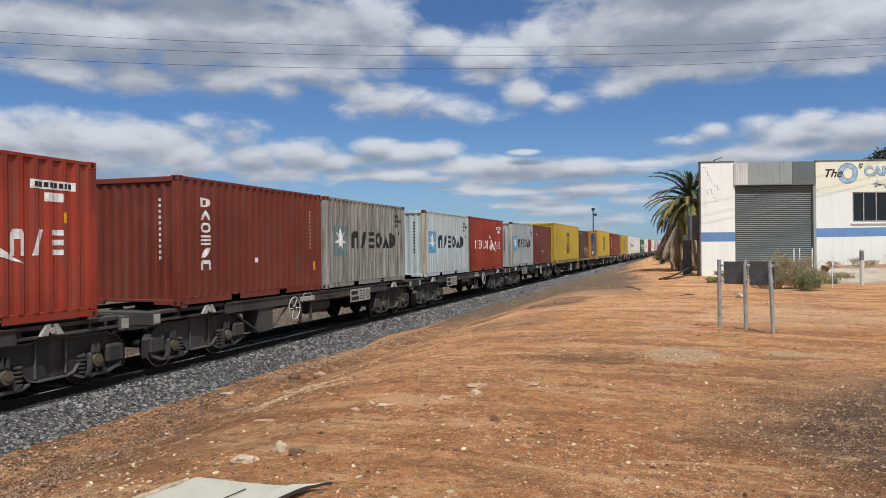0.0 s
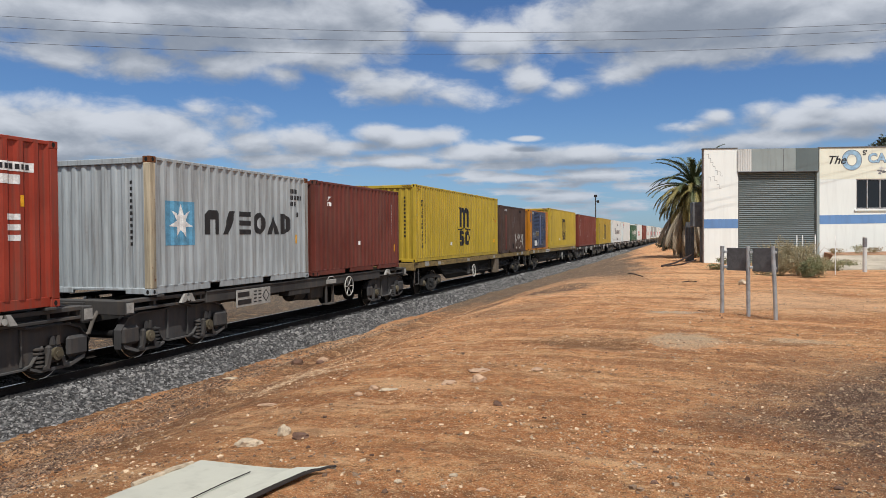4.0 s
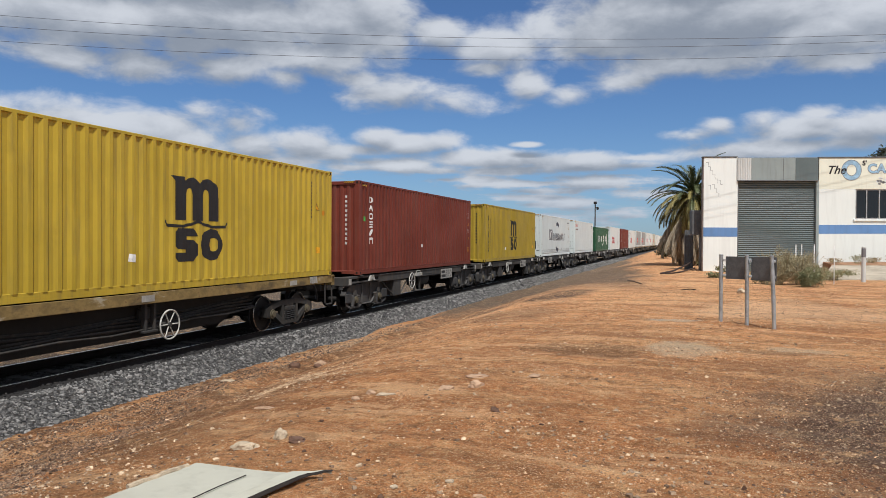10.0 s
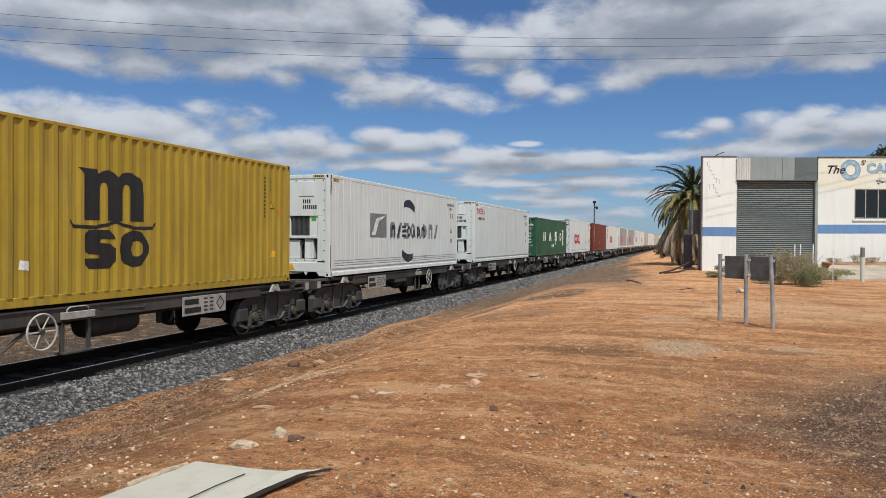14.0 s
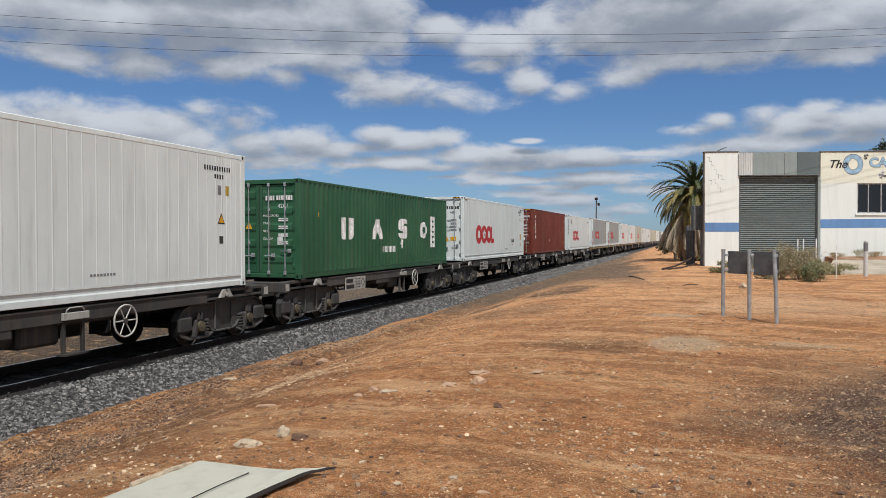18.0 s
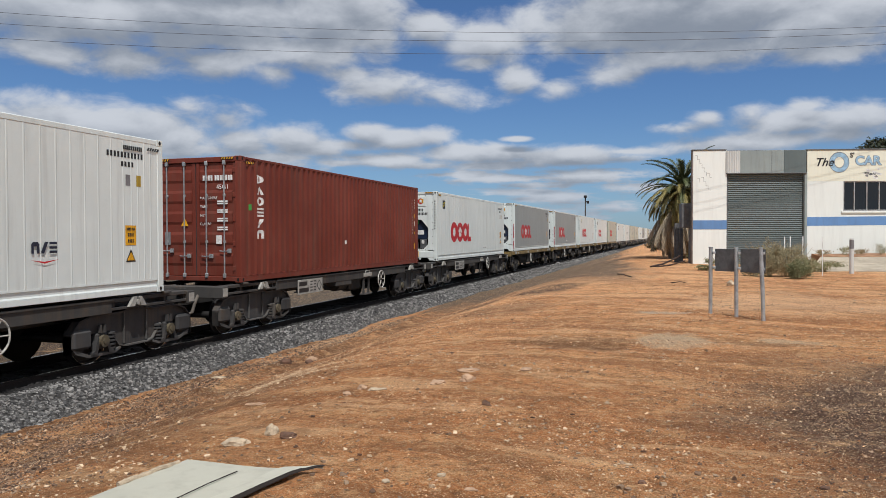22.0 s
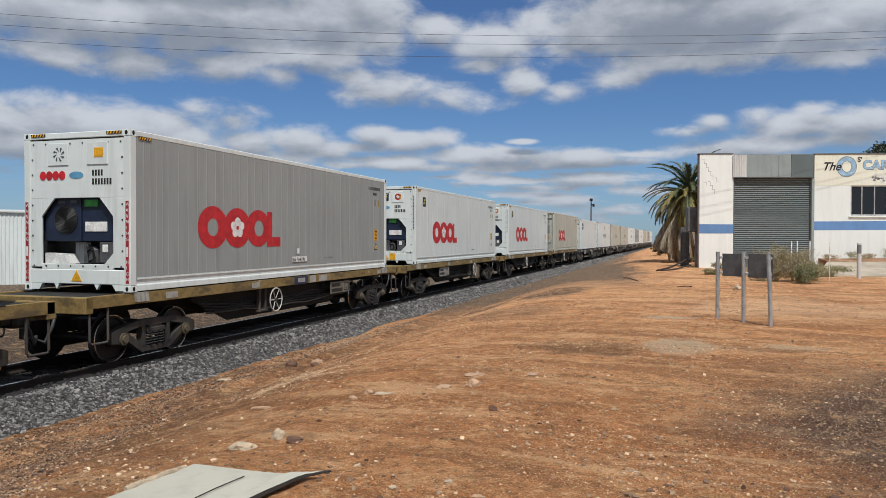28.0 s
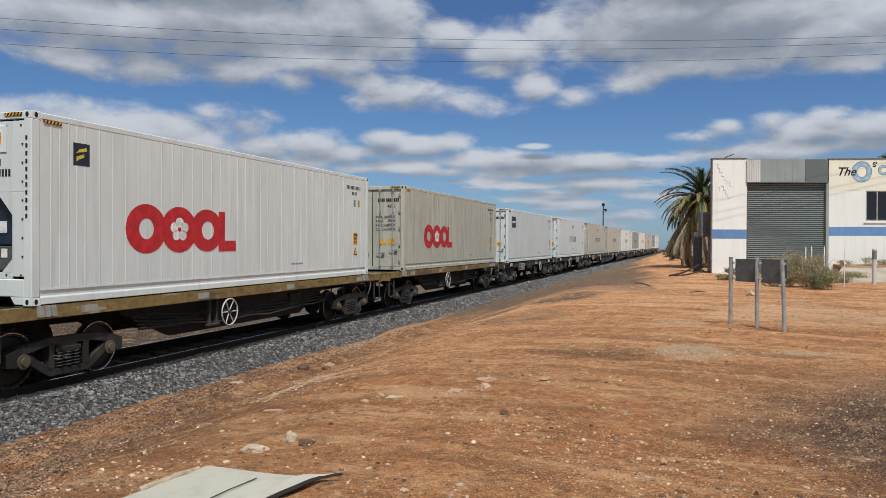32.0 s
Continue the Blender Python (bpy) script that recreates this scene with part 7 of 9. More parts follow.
def genset(c, L, H, pts, f):
    """Power unit: a blue louvred wall set in an orange box."""
    o = -L / 2
    p = part("blue_panel", wall_mesh([(o + 0.66, 0.0), (o + 1.28, 0.0), (o + 5.2, 0.0)], 0.14, H - 0.08, lambda a, d, z: (HALF - 0.002 - d, a, z), 0.04), M["slate blue"], c, "slate blue machine panel")
    x = HALF

    def louvre(y0, y1, z0, z1, n):
        g = Geo()
        for q in ((y0, y0 + 0.04), (y1 - 0.04, y1)):
            g.cbox(x - 0.01, x + 0.02, q[0], q[1], z0, z1, 0.004)
        for q in ((z0, z0 + 0.04), (z1 - 0.04, z1)):
            g.cbox(x - 0.01, x + 0.02, y0, y1, q[0], q[1], 0.004)
        fr = part("louvre_frame", g, M["slate blue"], p)
        part("louvre_back", Geo().box(x - 0.004, x + 0.001, y0 + 0.03, y1 - 0.03, z0 + 0.03, z1 - 0.03), M["hole black"], p)
        for i in range(n):
            z = z0 + 0.05 + (z1 - z0 - 0.09) * i / n
            h = (z1 - z0 - 0.09) / n
            part("slat", Geo().prism([(x + 0.001, z + h * 0.75), (x + 0.022, z + h * 0.12), (x + 0.022, z + h * 0.05), (x + 0.001, z + h * 0.60)], 1, y0 + 0.04, y1 - 0.04), M["slate blue"], fr)
    louvre(o + 1.32, o + 2.88, 1.36, 2.44, 11)
    louvre(o + 3.60, o + 4.10, 0.42, 2.20, 16)
    louvre(o + 4.26, o + 5.1, 1.42, 2.05, 8)
    louvre(o + 4.26, o + 5.1, 0.62, 1.30, 8)
    g = Geo()
    for q in ((2.95, 3.0), (4.14, 4.19), (3.45, 3.48)):
        g.cbox(x, x + 0.02, o + q[0], o + q[1], 0.28, 2.36, 0.004)
    g.cbox(x, x + 0.02, o + 2.95, o + 4.19, 2.32, 2.37, 0.004).cbox(x, x + 0.02, o + 2.95, o + 4.19, 0.26, 0.31, 0.004)
    part("door_frame", g, M["slate blue"], p)
    part("door_edge", Geo().cbox(x, x + 0.026, o + 3.44, o + 3.455, 0.32, 2.32, 0.003).cbox(x, x + 0.026, o + 4.12, o + 4.135, 0.32, 2.32, 0.003).cbox(x, x + 0.026, o + 3.44, o + 4.135, 2.315, 2.33, 0.003).cbox(x, x + 0.026, o + 3.44, o + 4.135, 0.31, 0.325, 0.003), M["light grey"], p, "thin pale door edge")
    part("door_panel", Geo().cbox(x - 0.004, x + 0.006, o + 3.0, o + 3.43, 0.32, 2.31, 0.002), M["door blue"], p, "brighter blue sliding panel")
    flatpts = [(o, 0.0), (-o, 0.0)]

    def front(a, d, z):
        return (HALF + 0.001 - d, a, z)
    word(c, "name_block", blocks(o + 0.85, o + 1.75, 0.90, 1.14, 7, 0.25, 0.05), "light grey", flatpts, "operator's name as plain pale blocks", lean=0.05, face=front)
    word(c, "name_block", blocks(o + 1.78, o + 2.78, 0.92, 1.16, 8, 0.25, 0.05), "dull yellow", flatpts, "operator's name as plain yellow blocks", lean=0.05, face=front)
    decal(c, "underline", [rect(o + 0.85, o + 1.8, 0.84, 0.87), rect(o + 1.85, o + 2.85, 1.19, 1.22)], "light grey", flatpts, face=front)
    part("socket_recess", Geo().cbox(x - 0.004, x + 0.004, o + 1.40, o + 2.02, 0.20, 0.74, 0.003), M["hole black"], p)
    part("socket_box", Geo().cbox(x, x + 0.05, o + 1.42, o + 1.95, 0.28, 0.62, 0.01), M["white paint"], p, "white socket box")
    part("control_box", Geo().cbox(x, x + 0.02, o + 2.45, o + 2.85, 0.22, 0.72, 0.006), M["slate blue"], p)
    part("small_plate", Geo().cbox(x, x + 0.008, o + 2.1, o + 2.4, 0.34, 0.48, 0.003), M["light grey"], p, "pale data plate")
    part("small_plate", Geo().cbox(x, x + 0.008, o + 0.70, o + 1.2, H - 0.28, H - 0.12, 0.003), M["light grey"], p, "pale data plate")
    part("small_plate", Geo().cbox(x + 0.02, x + 0.028, o + 2.6, o + 2.75, 0.28, 0.66, 0.003), M["light grey"], p, "pale data plate")
    decal(c, "maker_mark", [[(o + 0.12, 1.95), (o + 0.35, 1.8), (o + 0.55, 1.8), (o + 0.55, 1.95), (o + 0.38, 2.0), (o + 0.38, 2.15), (o + 0.55, 2.2), (o + 0.55, 2.36), (o + 0.35, 2.36), (o + 0.14, 2.2)]], "slate blue", pts, "dark angular maker's mark")
    decal(c, "number", column(o + 0.06, o + 0.12, 0.32, 0.9, 5), "slate blue", [(-9, -0.01), (9, -0.01)], "small writing as plain bars")
    decal(c, "number", column(-o - 0.12, -o - 0.06, 0.9, 2.3, 11), "white paint", [(-9, -0.01), (9, -0.01)], "serial number as plain bars")
    part("end_panel_stain", Geo().box(-1.0, -0.55, o + 0.02, o + 0.03, 0.2, 0.85), M["umber brown"], c, "brown stain")


TRAIN = []


def load(u, ob, deck, L):
    TRAIN.append((ob, u + L / 2, deck))


LOW, HIGH, TALL, SHORT, LONG = 2.591, 2.896, 2.94, 6.058, 12.192
GREY_DECK, TAN_DECK = 0.982, 1.068
# place in the train, length, height, colour, end, code, marks, label, cooled, ink, deck
LIST = (
    (4.10, SHORT, LOW, "signal red", "doors", "", swoosh_name, "red short shipping container with pale writing on a grey wagon", False, "white paint", GREY_DECK),
    (12.28, SHORT, LOW, "brick red", "wall", "", named_column(6, 0.72, 1.10, 0.66, 2.22, "white paint"), "brick red short shipping container with an upright row of pale blocks", False, "white paint", GREY_DECK),
    (18.67, SHORT, LOW, "weathered grey", "doors", "", star_name("faded teal", "black paint"), "weathered grey short shipping container with a star, rust-streaked", False, "black paint", GREY_DECK),
    (26.90, SHORT, LOW, "pale blue grey", "wall", "", star_name("logo blue", "navy paint"), "pale blue-grey short shipping container with a star on a blue square", False, "black paint", GREY_DECK),
    (33.37, SHORT, LOW, "signal red", "doors", "", swoosh_name, "bright red short shipping container with a pale swoosh", False, "white paint", GREY_DECK),
    (41.54, SHORT, LOW, "light grey", "wall", "", star_name("logo blue", "black paint"), "light grey short shipping container with a star on faded blue", False, "black paint", GREY_DECK),
    (48.01, SHORT, LOW, "maroon", "wall", "", named_column(2, 0.7, 0.95, 1.9, 2.2, "white paint"), "maroon short shipping container with few markings", False, "white paint", GREY_DECK),
    (55.81, LONG, HIGH, "mustard yellow", "wall", "", comb_name, "mustard yellow long container with black marks on a tan wagon", False, "black paint", TAN_DECK),
    (68.62, SHORT, LOW, "umber brown", "doors", "", graffiti, "dull brown short shipping container with white graffiti", False, "white paint", TAN_DECK),
    (75.97, SHORT, LOW, "orange", "wall", "", genset, "orange power-unit container with a blue louvred side", False, "black paint", TAN_DECK),
    (82.70, LONG, HIGH, "mustard yellow", "wall", "", comb_name, "mustard yellow long shipping container behind the power unit", False, "black paint", TAN_DECK),
    (96.76, LONG, HIGH, "brick red", "wall", "", named_column(6, 0.76, 1.07, 0.92, 2.47, "white paint"), "brick red tall long shipping container with upright pale blocks", False, "white paint", GREY_DECK),
    (111.46, LONG, HIGH, "dull yellow", "wall", "", comb_name, "dull yellow long shipping container with black marks on a grey wagon", False, "black paint", GREY_DECK),
    (125.88, LONG, HIGH, "reefer white", "white", "", arc_name, "white refrigerated container with a faded grey name and dark arcs", True, "black paint", GREY_DECK),
    (140.78, LONG, HIGH, "reefer white", "white", "", red_word, "white refrigerated container with a small red name", True, "black paint", GREY_DECK),
    (155.47, LONG, LOW, "bottle green", "doors", "42G1", block_name, "bottle green long shipping container with white blocks, doors forward", False, "white paint", GREY_DECK),
    (170.14, LONG, HIGH, "reefer white", "doors", "45R1", ring_mark(False), "clean white refrigerated container with red rings, doors forward", True, "black paint", GREY_DECK),
    (185.03, LONG, HIGH, "brick red", "doors", "45G1", named_column(6, 0.70, 1.0, 0.97, 2.54, "white paint"), "brick red tall shipping container with its doors forward", False, "white paint", GREY_DECK),
    (199.58, LONG, HIGH, "reefer white", "navy", "", ring_mark(True), "white refrigerated container with red rings and a navy cooling unit", True, "black paint", GREY_DECK),
    (214.55, LONG, TALL, "reefer grey", "navy", "", grey_ring, "grey-white refrigerated container with red rings and warning strips", True, "black paint", TAN_DECK),
    (229.57, LONG, TALL, "reefer grey", "navy", "", grey_ring, "dull grey-white refrigerated container with red rings on a tan wagon", True, "black paint", TAN_DECK),
    (244.65, LONG, TALL, "reefer white", "navy", "", ring_mark(True), "white refrigerated container with red rings on a tan wagon", True, "black paint", TAN_DECK),
    (259.81, LONG, TALL, "reefer white", "navy", "", ring_mark(True), "white refrigerated container with red rings and a blue emblem", True, "black paint", TAN_DECK),
    (274.99, LONG, TALL, "cream white", "doors", "45R1", ring_mark(False), "cream-grey refrigerated container with red rings, doors forward", True, "black paint", TAN_DECK),
    (289.70, LONG, HIGH, "reefer white", "doors", "", small_word(0), "white refrigerated container with a dark blue emblem", True, "black paint", GREY_DECK),
)
for u, L, H, colour, end, code, decor, label, cooled, ink, deck in LIST:
    load(u, container(L, H, colour, end, code, decor, label, cooled, ink), deck, L)
flat = [(-9, -0.01), (9, -0.01)]
M["rust"] = paint("rust", (0.17, 0.062, 0.022), 0.85, 0.6, 0.5, 0.4)
for box, runs in ((TRAIN[3][0], ((-2.80, -2.77, 1.9, 2.45), (-2.1, -2.085, 0.2, 0.7), (0.4, 0.42, 0.2, 0.6))), (TRAIN[2][0], ((2.2, 2.22, 0.2, 0.6),)), (TRAIN[13][0], ((-6.08, -6.03, 0.2, 0.9), (-6.08, -6.0, 2.3, 2.8)))):
    for y0, y1, z0, z1 in runs:
        n = max(2, int((z1 - z0) / 0.12))
        left = [(y0 + 0.35 * (y1 - y0) * (0.5 + 0.5 * math.sin(i * 2.3 + y0 * 9)), z0 + (z1 - z0) * i / n) for i in range(n + 1)]
        right = [(y1 - 0.35 * (y1 - y0) * (0.5 + 0.5 * math.sin(i * 1.7 + y0 * 5)), z0 + (z1 - z0) * i / n) for i in range(n + 1)]
        decal(box, "rust_streak", [left + right[::-1]], "rust", flat, "brown rust streak")
M["rusted cream"] = paint("rusted cream paint", (0.50, 0.43, 0.30), 0.75, 0.7, 1.0, 0.25, 40.0, 0.35)
M["rusted grey"] = paint("rusted grey paint", (0.30, 0.30, 0.28), 0.75, 0.8, 1.0, 0.3, 40.0, 0.55)
for box, first_post, other in ((TRAIN[3][0], "rusted cream", "rusted grey"), (TRAIN[2][0], "rusted grey", "rusted grey"), (TRAIN[5][0], "rusted cream", "rusted grey")):
    for ob in box.children:
        if ob.name.startswith("corner_post") and ob.location.x > 0 or ob.name.startswith("corner_casting") and ob.location.x > 0 and ob.location.z > 1:
            ob.data = ob.data.copy()
            ob.data.materials[0] = M["rust" if ob.name.startswith("corner_casting") else first_post if ob.location.y < 0 else other]
leased = TRAIN[16][0]
word(leased, "name_block", blocks(2.98, 3.50, 0.80, 0.98, 3, 0.12), "navy paint", flat, "owner's name as plain dark blue blocks")
decal(leased, "swoosh", [[(2.98, 0.70), (3.24, 0.64), (3.52, 0.70), (3.24, 0.67)]], "logo red", flat, "thin red swoosh")
decal(leased, "number", blocks(5.0, 5.5, 2.62, 2.70, 10, 0.2) + blocks(5.62, 5.95, 2.66, 2.72, 5, 0.3, 0.04), "black paint", flat, "serial number as plain bars")
first = container(LONG, HIGH, "reefer white", "doors", "", small_word(1), "white refrigerated container with small dark writing", True)
load(304.63, first, GREY_DECK, LONG)
second = container(LONG, HIGH, "cream white", "doors", "", small_word(1), "cream-white refrigerated container with small dark writing", True)
load(319.56, second, GREY_DECK, LONG)
third = container(LONG, HIGH, "reefer grey", "doors", "", small_word(1), "grey refrigerated container with small dark writing", True)
load(364.35, third, GREY_DECK, LONG)
for u, kind in ((334.49, second), (349.42, first), (379.28, first), (394.21, second), (409.14, third), (424.07, first)):
    load(u, copy_thing(kind, Matrix()), GREY_DECK, LONG)

# wagons under them: (middle, turned about)
grey = lift(skeleton_wagon(), 0.09)
GREY = ((4.0, 0), (18.53, 1), (33.20, 0), (47.87, 0), (103.02, 1), (117.77, 1), (132.14, 0), (147.03, 0), (161.72, 0), (176.39, 0), (191.28, 0), (205.81, 0))
GREY += tuple((295.80 + 14.93 * i, i % 2) for i in range(10))
for i, (u, back) in enumerate(GREY):
    ob = grey if i == 0 else copy_thing(grey, Matrix())
    TRAIN.append((ob, u, RAIL_TOP, back))
tan_short = lift(flat_wagon(14.3, 5.25, (-1.1,), ""), 0.09)
tan_board = lift(flat_wagon(14.3, 5.25, (2.0,), ""), 0.09)
board = part("number_board", Geo().cbox(1.14, 1.16, -3.09, -1.83, 0.66, 1.02, 0.004), M["grimy white"], tan_board, "dusty white number board with worn figures")
bars(board, "figure_bar", 1.16, [(-3.04, -2.62, 0.87, 0.97), (-3.04, -2.50, 0.72, 0.82)] + [(-2.3, -1.95, 0.70 + 0.05 * k, 0.72 + 0.05 * k) for k in range(6)], "black paint", 1)
part("equipment_box", Geo().cbox(0.86, 1.14, 2.45, 3.15, 0.30, 0.97, 0.02), M["box tan"], tan_board, "dusty brown-grey box under the sill")
tan_mid = lift(flat_wagon(14.3, 5.25, (-1.1,), ""), 0.09)
board = part("number_board", Geo().cbox(1.14, 1.16, 2.0, 3.26, 0.66, 0.99, 0.004), M["board grey"], tan_mid, "dirty grey number board with worn figures")
bars(board, "figure_bar", 1.16, [(2.05, 2.62, 0.85, 0.95), (2.05, 2.75, 0.70, 0.80), (2.88, 3.20, 0.71, 0.73), (2.88, 3.20, 0.92, 0.94), (2.88, 2.90, 0.73, 0.92), (3.18, 3.20, 0.73, 0.92), (2.98, 3.10, 0.77, 0.80)], "black paint", 1)
part("blue_patch", Geo().box(1.2, 1.204, -0.16, 0.55, 1.06, 1.25), M["slate blue"], tan_mid, "dark blue paint patch")
for y0, y1, z0, z1 in ((0.03, 0.40, 1.10, 1.21), (0.67, 1.01, 1.06, 1.25), (1.19, 1.69, 1.07, 1.23)):
    part("white_patch", Geo().box(1.2, 1.207, y0, y1, z0, z1), M["grimy white"], tan_mid, "pale worn paint patch")
grey_box = TRAIN[20][0]
decal(grey_box, "white_label", [rect(-0.27, 0.50, 0.37, 0.51)], "white paint", flat, "small white label", lift=0.002)
text_on(grey_box, "No Fork Lifts", 0.115, Matrix.Translation((HALF + 0.012, -0.24, 0.40)) @ SIDE, "black paint", "black label lettering")
decal(grey_box, "white_label", [rect(-0.03, 0.09, 0.58, 0.72)], "white paint", flat, "small white label")
for i in range(5):
    ob = tan_board if i == 2 else tan_mid if i == 1 else tan_short if i == 0 else copy_thing(tan_short, Matrix())
    TRAIN.append((ob, (220.75, 235.71, 250.80, 265.95, 280.85)[i], RAIL_TOP, 0))
tan_post = lift(flat_wagon(19.3, 7.4, (-1.9,), "post"), 0.09)
TRAIN.append((tan_post, 65.35, RAIL_TOP, 0))
tan_long = lift(flat_wagon(19.3, 7.4, (2.5,), ""), 0.09)
TRAIN.append((tan_long, 85.50, RAIL_TOP, 0))

# ---- loose stone ----


def stones(name, places, sizes, material, parent=None, label="", seed=1, flatten=0.75):
    """Many small broken stones as one mesh: twisted, uneven boxes, open where they lie."""
    rng = np.random.default_rng(seed)
    n = len(places)
    box = np.array([(-1, -1, -1), (1, -1, -1), (1, 1, -1), (-1, 1, -1), (-1, -1, 1), (1, -1, 1), (1, 1, 1), (-1, 1, 1)], float)
    v = box[None] * 0.5 * (1 + rng.uniform(-0.45, 0.30, (n, 8, 3)))
    v *= np.stack([rng.uniform(0.7, 1.3, n), rng.uniform(0.7, 1.3, n), rng.uniform(0.5, 0.9, n) * flatten / 0.75], 1)[:, None, :]
    ang = rng.uniform(0, 2 * math.pi, n)
    tilt = rng.normal(0, 0.45, n)
    c, s, ct, st = np.cos(ang), np.sin(ang), np.cos(tilt), np.sin(tilt)
    x, y, z = v[..., 0], v[..., 1], v[..., 2]
    y, z = y * ct[:, None] - z * st[:, None], y * st[:, None] + z * ct[:, None]
    x, y = x * c[:, None] - y * s[:, None], x * s[:, None] + y * c[:, None]
    v = np.stack([x, y, z], -1) * np.asarray(sizes)[:, None, None] + np.asarray(places)[:, None, :]
    quad = np.array([(4, 5, 6, 7), (0, 1, 5, 4), (1, 2, 6, 5), (2, 3, 7, 6), (3, 0, 4, 7)])
    f = (quad[None] + (np.arange(n) * 8)[:, None, None]).reshape(-1)
    me = bpy.data.meshes.new(name)
    me.vertices.add(n * 8)
    me.vertices.foreach_set("co", v.reshape(-1))
    me.loops.add(len(f))
    me.loops.foreach_set("vertex_index", f)
    me.polygons.add(len(f) // 4)
    me.polygons.foreach_set("loop_start", np.arange(0, len(f), 4))
    me.update(calc_edges=True)
    me.shade_flat()
    me.materials.append(material)
    ob = new(name, me)
    if parent is not None:
        ob.parent = parent
    return tagged(ob, label, kind="stuff")


def chips(name, places, sizes, material, parent=None, label="", seed=1):
    """Many tiny chips pressed into the dirt, as one mesh: uneven four-sided points."""
    rng = np.random.default_rng(seed)
    n = len(places)
    base = np.array([(1, 0, -0.3), (0, 1, -0.3), (-1, 0, -0.3), (0, -1, -0.3), (0, 0, 0.5)], float)
    v = base[None] * rng.uniform(0.5, 1.15, (n, 5, 1)) + rng.normal(0, 0.16, (n, 5, 3)) * np.array((1, 1, 0.5))
    v[:, 4, :2] += rng.normal(0, 0.35, (n, 2))
    v[..., 0] *= rng.uniform(0.7, 1.5, (n, 1))
    ang = rng.uniform(0, 2 * math.pi, n)
    c, s = np.cos(ang)[:, None], np.sin(ang)[:, None]
    v = np.stack([v[..., 0] * c - v[..., 1] * s, v[..., 0] * s + v[..., 1] * c, v[..., 2]], -1)
    v = v * 0.75 * np.asarray(sizes)[:, None, None] + np.asarray(places)[:, None, :]
    tri = np.array([(0, 1, 4), (1, 2, 4), (2, 3, 4), (3, 0, 4)])
    f = (tri[None] + (np.arange(n) * 5)[:, None, None]).reshape(-1)
    me = bpy.data.meshes.new(name)
    me.vertices.add(n * 5)
    me.vertices.foreach_set("co", v.reshape(-1))
    me.loops.add(len(f))
    me.loops.foreach_set("vertex_index", f)
    me.polygons.add(len(f) // 3)
    me.polygons.foreach_set("loop_start", np.arange(0, len(f), 3))
    me.update(calc_edges=True)
    me.shade_flat()
    me.materials.append(material)
    return tagged(new(name, me), label, kind="stuff")


def lay_ballast():
    rng = np.random.default_rng(5)
    for name, lo, hi, mat, count in (("ballast_stones", 1.22, 2.36, "ballast stone", 60000), ("oily_ballast_stones", -0.6, 1.34, "oil shade stone", 14000)):
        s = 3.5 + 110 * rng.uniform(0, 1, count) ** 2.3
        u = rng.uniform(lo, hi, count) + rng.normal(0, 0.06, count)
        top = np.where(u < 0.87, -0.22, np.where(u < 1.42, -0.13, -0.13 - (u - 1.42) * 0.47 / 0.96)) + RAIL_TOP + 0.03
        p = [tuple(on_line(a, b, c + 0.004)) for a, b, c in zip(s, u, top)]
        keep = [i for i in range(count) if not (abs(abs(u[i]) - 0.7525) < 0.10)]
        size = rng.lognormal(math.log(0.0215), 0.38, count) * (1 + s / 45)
        stones(name, [p[i] for i in keep], size[keep], M[mat], railway, "loose grey crushed stone" if lo > 0 else "crushed stone black with oil and painted train shade", 7)


M["bank rubble"] = stone_material("bank rubble", (0.070, 0.038, 0.023), (0.46, 0.27, 0.155), 0.9, 1.9)
M["mixed gravel"] = stone_material("mixed gravel", (0.064, 0.037, 0.026), (0.62, 0.43, 0.27), 0.9, 2.2)


